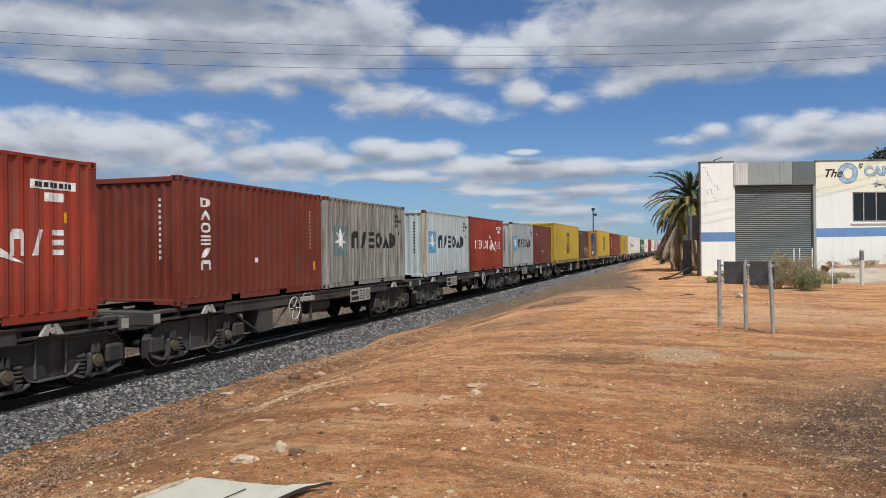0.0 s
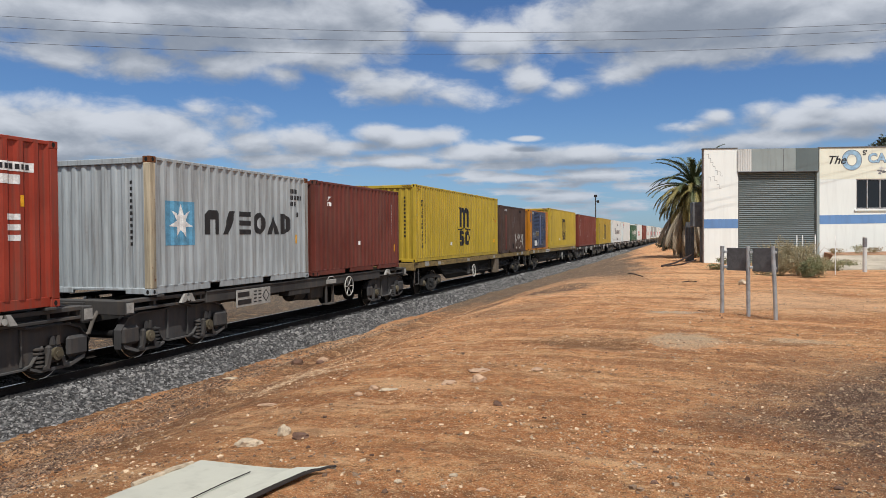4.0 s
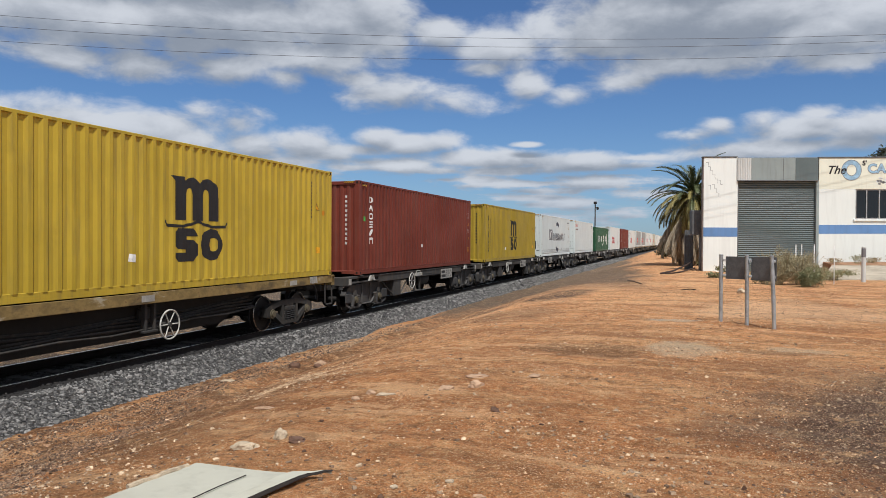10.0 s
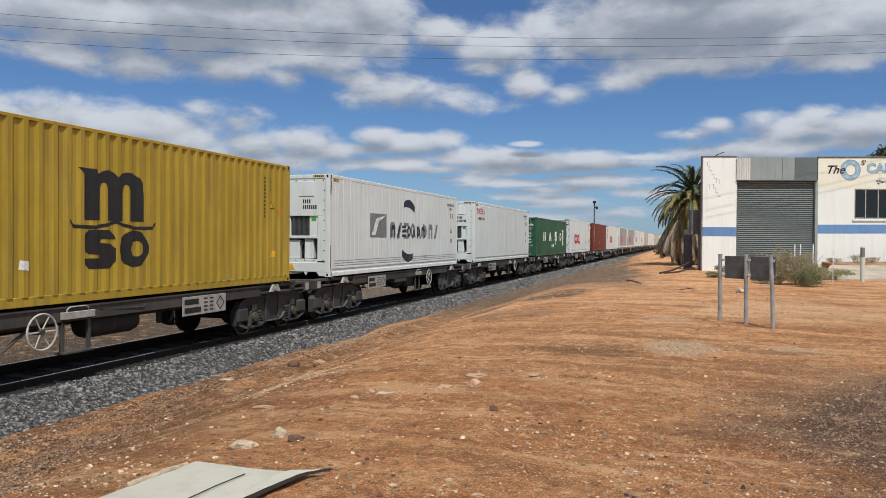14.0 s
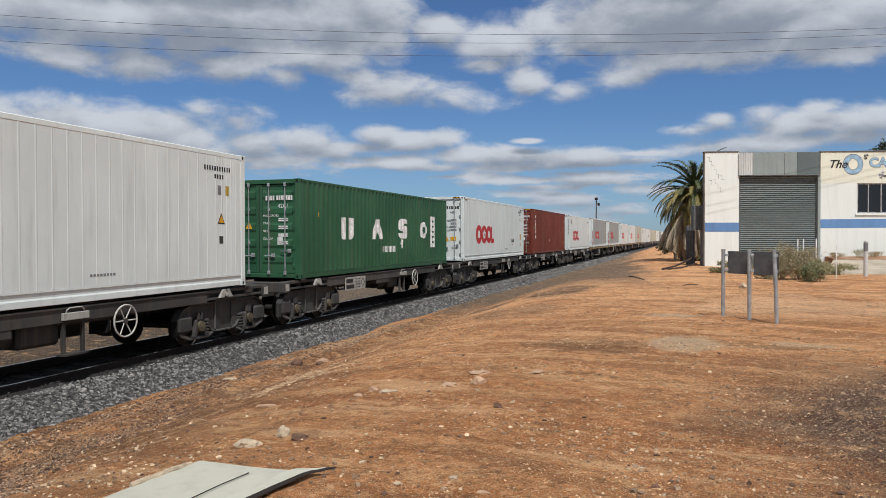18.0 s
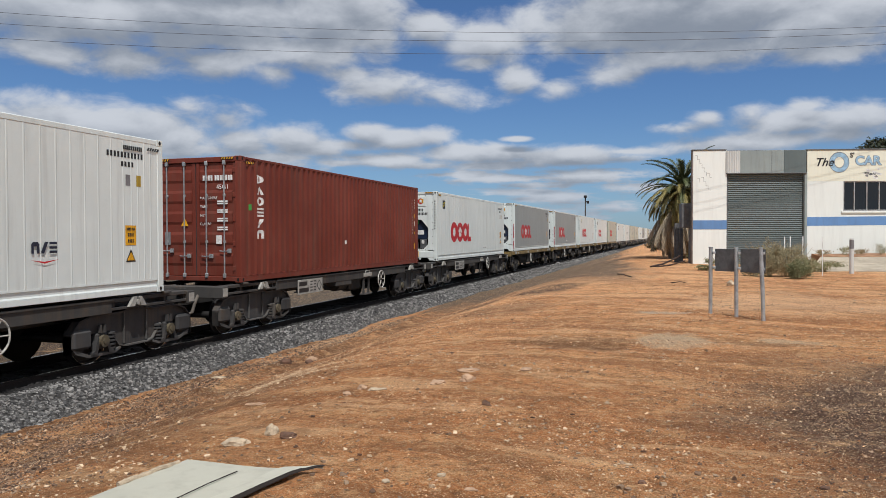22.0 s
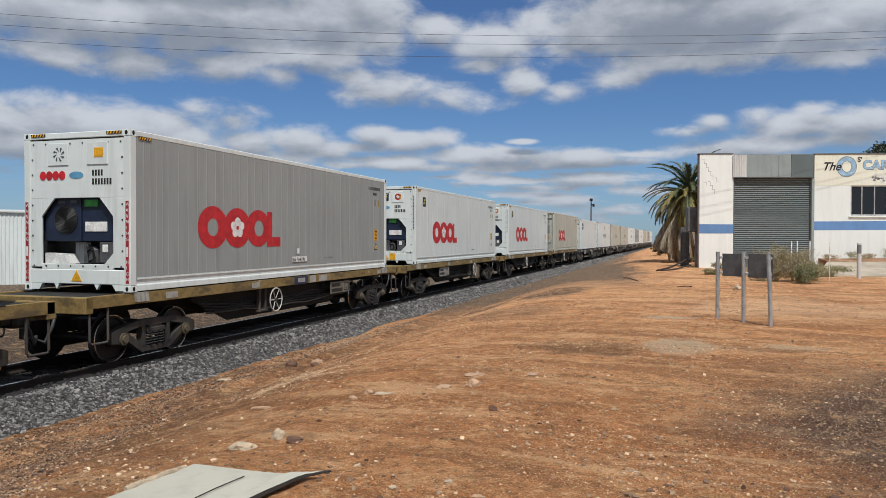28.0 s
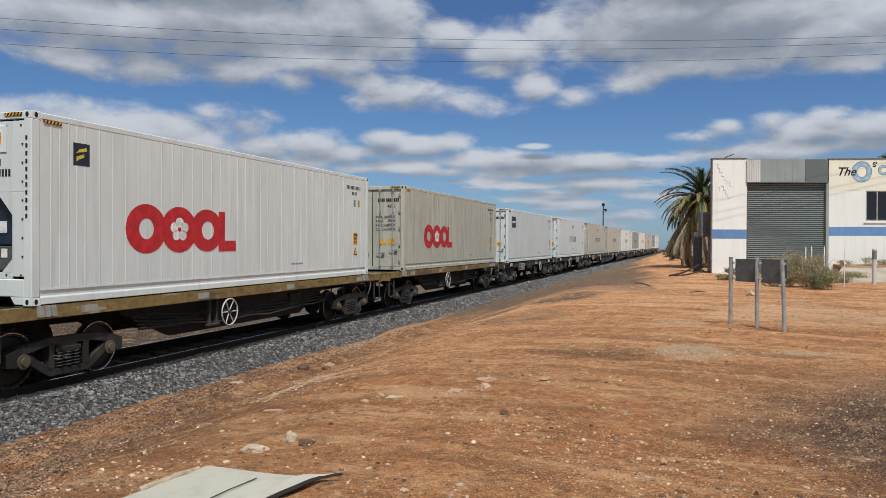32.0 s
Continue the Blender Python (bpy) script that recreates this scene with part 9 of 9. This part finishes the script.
def make_yard():
    t = thing("iron_fence", "dull grey corrugated iron fence beside the palm", "fence", at=YARD)
    part("sheet", wall_mesh(wave(-0.30, 0.10, 0.076, 0.016, 0.3), -0.2, 1.95, lambda a, d, z: (a, 2.2 + d, z)), M["dull sheet"], t)
    part("post", Geo().cbox(-0.30, -0.24, 2.24, 2.34, -0.2, 1.9, 0.01), M["dull sheet"], t)
    part("post", Geo().cbox(0.0, 0.10, 2.24, 2.34, -0.2, 1.9, 0.01), M["dull sheet"], t)
    t = thing("steel_cabinet", "dark grey sheet-steel box on the workshop's rear edge", "cabinet", at=YARD)
    part("body", Geo().cbox(-0.36, 0.4, 0.6, 1.1, 1.70, 2.85, 0.015), M["dull sheet"], t)
    part("stand", Geo().cbox(0.05, 0.35, 0.7, 1.0, -0.2, 1.7, 0.015), M["dull sheet"], t)
    # concrete apron that rises to the wall, and the soil bed along it
    def slab(name, corners, deep, nx, ny, rough):
        g = Geo()
        a, b, c, d = (Vector(p) for p in corners)
        for j in range(ny + 1):
            for i in range(nx + 1):
                p = a.lerp(b, i / nx).lerp(d.lerp(c, i / nx), j / ny)
                edge = 0.15 * noise.noise((p.x * 1.7, p.y * 1.7, 0.0)) if j == 0 else 0.0
                g.v.append((p.x, p.y + edge, p.z + rough * noise.noise((p.x * 1.3, p.y * 1.3, 2.0))))
        w, k = nx + 1, len(g.v)
        g.v += [(x, y, z - deep) for x, y, z in g.v]
        for j in range(ny):
            for i in range(nx):
                q = j * w + i
                g.f.append((q, q + 1, q + w + 1, q + w))
        rim = [i for i in range(nx)] + [nx + j * w for j in range(ny)] + [ny * w + i for i in range(nx, 0, -1)] + [j * w for j in range(ny, 0, -1)]
        for p, q in zip(rim, rim[1:] + rim[:1]):
            g.f.append((p, k + p, k + q, q))
        g.m = [0] * len(g.f)
        return part(name, g, M["concrete" if name == "concrete_apron" else "bed soil"], smooth=True)

    def up(x, y, z):
        p = YARD @ Vector((x, y, 0))
        return p.x, p.y, z
    back = (up(16, -1.15, 1.40), up(5.2, -1.15, 1.34))
    tagged(slab("concrete_apron", ((15.7, 29.7, 0.95), (26.0, 33.0, 0.98)) + back, 0.5, 24, 6, 0.01), "worn pale concrete apron before the workshop", "pavement", kind="structure")
    tagged(slab("garden_bed", (up(5.3, -1.15, 1.36), up(16, -1.15, 1.44), up(16, -0.02, 1.56), up(5.3, -0.02, 1.46)), 0.6, 24, 4, 0.05), "bare reddish soil bed along the white wall", "garden bed", kind="structure")


make_yard()

# ---- small posts ----


def bollard(x, y, h, r, label, dark=True):
    t = thing("marker_post", label, "post", at=pose(x, y, ground_z(x, y)), group="posts before the workshop")
    part("shaft", Geo().lathe(2, (0, 0), [(r, -0.2), (r, h - 0.01), (r * 0.8, h)], 12), M["white paint" if not dark else "pale flashing"], t, smooth=True)
    if dark:
        part("band", Geo().cyl(2, (0, 0), r + 0.003, h - 0.36, h - 0.06, 12), M["faded grey"], t, "dark grey band")
    return t


bollard(16.72, 28.4, 1.22, 0.07, "pale round steel post with a dark band near its top")
for x, y, h in ((14.28, 26.2, 1.28), (14.45, 26.2, 1.28), (14.82, 26.2, 1.28), (15.40, 26.2, 1.24)):
    bollard(x, y, h, 0.012 if x > 15 else 0.019, "thin white painted stake among dry scrub", dark=False)

# ---- roadside sign seen from behind ----


def make_sign():
    t = thing("road_sign", "two dull grey sign panels seen from behind on three galvanised posts", "road sign", at=pose(11.27, 13.24, ground_z(11.27, 13.24)))
    o = Vector((11.27, 13.24, 0))
    feet = [Vector((11.27, 13.24, 0)), Vector((11.65, 12.88, 0)), Vector((12.02, 12.51, 0))]
    lean = [Vector((0.0, 0, 0)), Vector((-0.01, 0, 0)), Vector((-0.05, 0.03, 0))]
    for p, l in zip(feet, lean):
        q = p - o
        part("post", Geo().tube([(q.x, q.y, -0.3), (q.x + l.x * 0.5, q.y + l.y * 0.5, 0.55), (q.x + l.x, q.y + l.y, 1.11)], 0.031, 12), M["galvanised"], t, "galvanised steel tube post", smooth=True)
        part("cap", Geo().cyl(2, (q.x + l.x, q.y + l.y), 0.034, 1.10, 1.125, 12), M["galvanised"], t)
    d = (feet[2] - feet[0]).normalized()
    nrm = Vector((-d.y, d.x, 0))
    if nrm.y < 0:
        nrm = -nrm
    for a, b in ((0.05, 0.52), (0.56, 1.03)):
        p, q = d * a + nrm * 0.05, d * b + nrm * 0.05
        g = Geo()
        e = nrm * 0.004
        g.add([p, q, q + e, p + e, p + Vector((0, 0, 1)), q + Vector((0, 0, 1)), q + e + Vector((0, 0, 1)), p + e + Vector((0, 0, 1))],
              [(3, 2, 1, 0), (4, 5, 6, 7), (0, 1, 5, 4), (1, 2, 6, 5), (2, 3, 7, 6), (3, 0, 4, 7)])
        g.v = [(x, y, 0.72 + (z * 0.375)) for x, y, z in g.v]
        part("panel", g, M["dull sheet"], t, "bare grey back of a sign panel")
        for z in (0.78, 1.03):
            for k in (a, b - 0.03):
                s = d * k + nrm * 0.025
                part("clamp", Geo().cbox(s.x - 0.025, s.x + 0.025, s.y - 0.03, s.y + 0.03, z - 0.02, z + 0.02, 0.004), M["galvanised"], t)


make_sign()

# ---- overhead wires ----
M["wire"] = plain("dark wire", (0.05, 0.05, 0.055), 0.6, 0.3)
MIDDLE, ALONG = Vector((0.99, 28.45, 0)), Vector((math.cos(radians(18.5)), math.sin(radians(18.5)), 0))


def make_wires():
    ends = []
    for q in (-35.0, 35.0):
        p = MIDDLE + ALONG * q
        z = ground_z(p.x, p.y)
        t = thing("power_pole", "grey timber power pole with a crossarm", "power pole", at=pose(p.x, p.y, z, 0, 0, 18.5), group="power poles")
        part("shaft", Geo().cyl(2, (0, 0), 0.16, -0.5, 12.6 - z, 14, 0.11), M["old timber"], t, smooth=True)
        part("crossarm", Geo().cbox(-0.06, 0.06, -1.0, 1.0, 12.0 - z, 12.14 - z, 0.01), M["old timber"], t)
    for low, across, fall in ((0.0, -0.7, 0.010), (-0.25, 0.7, 0.005), (-0.84, 0.0, 0.002)):
        pts = []
        for i in range(41):
            q = -35 + 70 * i / 40
            p = MIDDLE + ALONG * q + Vector((-ALONG.y, ALONG.x, 0)) * across * 0.3
            pts.append((p.x, p.y, 10.48 + low - fall * q + 0.00156 * q * q))
        tagged(part("power_line", Geo().tube(pts, 0.0075, 5), M["wire"]), "thin dark overhead power line crossing the sky", "power line", "power lines")


make_wires()

# ---- line-side mast and the shed beyond the track ----


def make_beyond():
    x, y = -0.5, 109.5
    t = thing("light_mast", "tall slender dark mast with a lamp head beside the line", "mast", at=pose(x, y, CLIMB * 110 - 0.4))
    top = 8.45 - (CLIMB * 110 - 0.4)
    part("shaft", Geo().cyl(2, (0, 0), 0.11, 0, top, 10, 0.08), M["wagon grey"], t)
    part("lamp_head", Geo().cbox(-0.22, 0.22, -0.2, 0.2, top - 0.1, top + 0.25, 0.05), M["wheel steel"], t)
    part("bracket", Geo().cbox(-0.05, 0.45, -0.06, 0.06, top - 0.75, top - 0.6, 0.02).cbox(0.2, 0.5, -0.15, 0.15, top - 0.95, top - 0.55, 0.04), M["wheel steel"], t)
    x, y = -24.0, 31.0
    s = thing("shed", "low white sheet-metal shed beyond the railway", "shed", at=pose(x, y, ground_z(x, y), 0, 0, 42))
    part("wall", wall_mesh(wave(-11, 11, 0.19, 0.03, 0.3), -0.2, 3.9, lambda a, d, z: (a, d, z)), M["reefer white"], s)
    part("side_wall", Geo().cbox(-11, -10.9, 0.05, 8, -0.2, 3.9, 0.01), M["reefer white"], s)
    part("side_wall", Geo().cbox(10.9, 11, 0.05, 8, -0.2, 3.9, 0.01), M["reefer white"], s)
    part("rear_wall", Geo().cbox(-11, 11, 8, 8.1, -0.2, 3.9, 0.01), M["reefer white"], s)
    part("roof", Geo().prism([(-0.1, 3.9), (8.2, 4.3), (8.2, 4.36), (-0.1, 3.96)], 0, -11.2, 11.2), M["pale flashing"], s)


make_beyond()

# ---- plants ----


def leaf_material(name, dark, light, rough=0.6):
    m, n, sh = material(name)
    own = n.put("ShaderNodeNewGeometry").outputs["Random Per Island"]
    co = n.put("ShaderNodeTexCoord").outputs["Object"]
    f = n.math("ADD", n.math("MULTIPLY", own, 0.7), n.math("MULTIPLY", n.noise(co, 2.0, 3.0, 0.5), 0.3))
    n.link(n.mix(f, dark, light), sh.inputs["Base Color"])
    sh.inputs["Roughness"].default_value = rough
    return m


M["frond green"] = leaf_material("palm green", (0.024, 0.036, 0.014), (0.120, 0.135, 0.050), 0.5)
M["frond gold"] = leaf_material("yellowing palm", (0.085, 0.078, 0.024), (0.40, 0.32, 0.10))
M["frond dead"] = leaf_material("dead palm", (0.16, 0.125, 0.085), (0.52, 0.44, 0.32), 0.8)
M["scrub"] = leaf_material("grey-green scrub", (0.14, 0.145, 0.075), (0.42, 0.40, 0.22), 0.8)
M["shrub"] = leaf_material("green shrub", (0.080, 0.100, 0.046), (0.28, 0.29, 0.145), 0.7)
M["dry grass"] = leaf_material("dry grass", (0.20, 0.15, 0.075), (0.42, 0.33, 0.18), 0.8)
M["dark leaf"] = leaf_material("dark tree leaf", (0.012, 0.020, 0.010), (0.045, 0.060, 0.028), 0.6)
M["bark"] = plain("grey-brown bark", (0.12, 0.09, 0.065), 0.95, 0.0, 0.35, 8.0, 0.8)


def frond(length, droop, leaflets, width, hang, mat, seed, leaf=0.34):
    """A feather leaf along +x that arches over; hang: how far its leaflets fall; leaf: their length."""
    rng = random.Random(seed)
    g = Geo()
    path = []
    a, x, z = 0.0, 0.0, 0.0
    n = 14
    for i in range(n + 1):
        path.append(Vector((x, 0.02 * math.sin(i * 0.9 + seed), z)))
        a = -droop * (i / n) ** 1.3
        x, z = x + length / n * math.cos(a), z + length / n * math.sin(a)
    for i in range(n):
        p, q = path[i], path[i + 1]
        r = 0.035 * (1 - i / n) + 0.006
        g.tube([p, q], r, 4)
    for k in range(leaflets):
        t = 0.10 + 0.88 * k / leaflets
        i = min(n - 1, int(t * n))
        p = path[i].lerp(path[i + 1], t * n - i)
        d = (path[i + 1] - path[i]).normalized()
        size = leaf * math.sin(math.pi * min(1, 0.12 + 0.88 * t)) ** 0.6 + 0.08
        for s in (-1, 1):
            out = (Vector((0, s, 0)) * 0.55 + d * 1.0 + Vector((0, 0, 0.38 - hang + rng.uniform(-0.2, 0.2)))).normalized()
            tip = p + out * size * rng.uniform(0.8, 1.2) + Vector((0, 0, -0.06 - 0.2 * hang))
            mid = p + out * size * 0.5
            w = d * width
            g.add([p - w * 0.5, p + w * 0.5, mid + w * 0.6, tip, mid - w * 0.6], [(0, 1, 2, 4), (4, 2, 3)])
    return g.mesh("frond", mat)


def make_palm():
    x, y = 11.32, 45.0
    z = ground_z(x, y)
    t = thing("palm_tree", "date palm with green arching fronds over a skirt of dead ones", "palm tree", at=pose(x, y, z))
    h, lean = 4.10, 0.25
    part("trunk", Geo().lathe(2, (0, 0), [(0.55, -0.2), (0.48, 0.6), (0.44, 1.6), (0.50, 2.4), (0.55, 3.7), (0.30, 4.2)], 16), M["bark"], t, smooth=True, at=Matrix(((1, 0, lean / h, 0), (0, 1, 0, 0), (0, 0, 1, 0), (0, 0, 0, 1))).to_quaternion().to_matrix().to_4x4())
    rng = random.Random(8)
    green = [frond(2.95 - 0.15 * k, 1.15 + 0.25 * k, 64, 0.035, 0.12, M["frond green"], k, 0.30) for k in range(3)]
    gold = [frond(2.75, 1.25 + 0.2 * k, 52, 0.042, 0.40, M["frond gold"], 9 + k, 0.34) for k in range(2)]
    dead = [frond(3.3 - 0.2 * k, 0.75 + 0.15 * k, 46, 0.050, 0.70, M["frond dead"], 20 + k, 0.40) for k in range(3)]
    for i in range(44):
        k = i / 43
        turn = 137.5 * i + rng.uniform(-12, 12)
        up = 74 - 78 * k + rng.uniform(-5, 5)
        part("frond", green[i % 3], None, t, "" if i else "green arching frond", at=pose(lean, 0, h + 0.15 - 0.3 * k) @ Matrix.Rotation(radians(turn), 4, "Z") @ Matrix.Rotation(radians(-up), 4, "Y"))
    for i in range(60):
        turn, up = 137.5 * i + rng.uniform(-15, 15), 24 - 66 * (i / 59) + rng.uniform(-6, 6)
        part("yellow_frond", gold[i % 2], None, t, "" if i else "yellowing hanging frond", at=pose(lean, 0, h - 0.15) @ Matrix.Rotation(radians(turn), 4, "Z") @ Matrix.Rotation(radians(-up), 4, "Y"))
    for i in range(84):
        turn, up = 137.5 * i + rng.uniform(-15, 15), -32 - 30 * (i / 83) + rng.uniform(-5, 5)
        part("dead_frond", dead[i % 3], None, t, "" if i else "dead grey-brown hanging frond", at=pose(lean * 0.6, 0, h - 0.75 - 0.30 * i / 83) @ Matrix.Rotation(radians(turn), 4, "Z") @ Matrix.Rotation(radians(-up), 4, "Y"))


make_palm()


def clump(count, rx, ry, rz, leaf, mat, seed, hollow=0.5, tall=0.0):
    """A cloud of small leaves with an uneven outline."""
    rng = np.random.default_rng(seed)
    g = Geo()
    k = 0
    while k < count:
        d = rng.normal(0, 1, 3)
        d /= np.linalg.norm(d)
        lump = 0.72 + 0.5 * noise.noise(Vector(d * 1.8) + Vector((seed, 0, 0)))
        r = (hollow + (1 - hollow) * rng.uniform(0, 1) ** 0.5) * lump
        c = np.array((d[0] * rx, d[1] * ry, d[2] * rz)) * r
        if noise.noise(Vector(c * 2.2 / max(rx, 0.3)) + Vector((0, seed, 0))) < -0.18:
            k += 0.2
            continue
        a = rng.normal(0, 1, 3)
        a /= np.linalg.norm(a)
        a = a * (1 - tall) + np.array((0, 0, 1.0)) * tall
        b = np.cross(a, rng.normal(0, 1, 3))
        b /= np.linalg.norm(b) + 1e-6
        s = leaf * rng.uniform(0.6, 1.3)
        a, b = a * s, b * s * 0.4
        g.add([c - a, c + b, c + a, c - b], [(0, 1, 2, 3)])
        k += 1
    return g.mesh("leaves", mat)


def bush(x, y, rx, ry, rz, count, leaf, mat, label, seed, tall=0.0, twigs=14, group="scrub before the workshop"):
    z = ground_z(x, y)
    t = thing("bush", label, "bush", at=pose(x, y, z), group=group)
    part("leaves", clump(count, rx, ry, rz, leaf, M[mat], seed, 0.35, tall), None, t, at=pose(0, 0, rz * 0.72))
    rng = random.Random(seed)
    g = Geo()
    for i in range(twigs):
        a, r = rng.uniform(0, 6.28), rng.uniform(0.4, 0.95)
        g.tube([(0.1 * math.cos(a) * rx, 0.1 * math.sin(a) * ry, -0.05), (0.5 * r * rx * math.cos(a), 0.5 * r * ry * math.sin(a), rz * 0.7), (r * rx * math.cos(a), r * ry * math.sin(a), rz * rng.uniform(0.9, 1.6))], 0.0045, 4)
    tagged(part("stem", g, M["dry grass"], t), kind="stuff")
    return t


M["dry scrub"] = leaf_material("dry brown scrub", (0.19, 0.17, 0.095), (0.52, 0.46, 0.29), 0.85)
bush(13.75, 25.9, 0.75, 0.55, 0.76, 9500, 0.026, "dry scrub", "dry brown-grey scrub with feathery stems", 1, 0.6, 60)
bush(14.35, 25.8, 0.75, 0.55, 0.74, 9500, 0.026, "dry scrub", "dense dry scrub among white stakes", 2, 0.6, 60)
bush(13.35, 26.3, 0.55, 0.45, 0.48, 2200, 0.04, "scrub", "grey-green scrub behind the sign", 8, 0.4, 20)
bush(14.45, 24.8, 0.56, 0.42, 0.40, 4800, 0.024, "shrub", "low green shrub on the dirt", 3, 0.1, 20)
bush(15.0, 26.2, 0.4, 0.35, 0.42, 1200, 0.034, "scrub", "small grey-green scrub beside a white stake", 9, 0.5, 14)
bush(15.9, 29.6, 0.75, 0.4, 0.30, 1200, 0.04, "scrub", "small grey-green scrub at the concrete's edge", 4, 0.5)
bush(16.6, 31.6, 0.8, 0.3, 0.22, 900, 0.04, "scrub", "flat weed on the concrete", 5, 0.4)
bush(12.6, 35.4, 0.45, 0.3, 0.22, 600, 0.04, "shrub", "small green weed at the wall's foot", 6, 0.3)
bush(12.0, 29.2, 0.5, 0.35, 0.16, 600, 0.04, "shrub", "flat green weed behind the sign", 16, 0.2)
for i, (q, d, h) in enumerate(((5.5, -0.7, 0.30), (6.6, -0.6, 0.55), (7.2, -0.5, 0.40), (8.15, -0.5, 0.75), (8.75, -0.6, 0.62), (9.3, -0.5, 0.9), (9.9, -0.6, 0.5))):
    p = YARD @ Vector((q, d, 0))
    b = bush(p.x, p.y, 0.45, 0.26, h * 0.42, 620, 0.030, "scrub" if i % 2 else "dry grass", "straggly weed in the bed at the white wall", 30 + i, 0.6, 8)
    b.location.z = 1.46
bush(12.0, 40.5, 0.5, 0.4, 0.35, 600, 0.05, "shrub", "low green weed beside the iron fence", 17, 0.2)


def tree(x, y, h, crown, count, leaf, seed, label):
    z = ground_z(x, y)
    t = thing("tree", label, "tree", at=pose(x, y, z))
    rng = random.Random(seed)
    part("trunk", Geo().cyl(2, (0, 0), h * 0.035, -0.3, h * 0.55, 10, h * 0.02), M["bark"], t)
    for i in range(6):
        a = i * 1.05 + rng.uniform(-0.3, 0.3)
        r = crown * rng.uniform(0.35, 0.7)
        top = h * rng.uniform(0.68, 0.9)
        part("limb", Geo().tube([(0, 0, h * rng.uniform(0.3, 0.5)), (0.5 * r * math.cos(a), 0.5 * r * math.sin(a), top * 0.8), (r * math.cos(a), r * math.sin(a), top)], h * 0.010, 6), M["bark"], t)
        part("leaf_clump", clump(count, crown * 0.55, crown * 0.55, crown * 0.45, leaf, M["dark leaf"], seed + i, 0.4), None, t, at=pose(r * math.cos(a), r * math.sin(a), top))
    part("leaf_clump", clump(count, crown * 0.6, crown * 0.6, crown * 0.4, leaf, M["dark leaf"], seed + 9, 0.4), None, t, at=pose(0, 0, h * 0.86))


tree(25.3, 60.0, 8.6, 2.6, 900, 0.12, 4, "dark leafy tree rising behind the workshop")
bush(9.85, 62.0, 0.95, 0.9, 1.05, 2600, 0.07, "dark leaf", "dark green bush behind the palm", 40, 0.1, 10, "bushes beside the line")
bush(10.3, 70.0, 1.2, 1.1, 1.25, 2600, 0.08, "dark leaf", "tall dark green bush beside the line", 60, 0.1, 10, "bushes beside the line")

lay_ballast()
lay_pebbles()



# ---- what moves ----
def motions():
    times = [float(i) for i in range(33)]
    for ob, u, z, *back in TRAIN:
        turn = pose(0, 0, 0, 0, 0, 180) if back and back[0] else Matrix()
        walk(ob, [(t, line_pose(u - run(t), z) @ turn) for t in times])
    # the wheels roll; a wagon that is turned about rolls its wheels the other way
    steps = [2 * i / FPS for i in range(481)]
    for ob, u, z, *back in TRAIN:
        if not back:
            continue
        way = -1 if back[0] else 1
        for o in ob.children_recursive:
            if o.name.startswith("wheelset"):
                m = o.matrix_basis.copy()
                walk(o, [(t, m @ Matrix.Rotation(way * run(t) / WHEEL, 4, "X")) for t in steps])


motions()
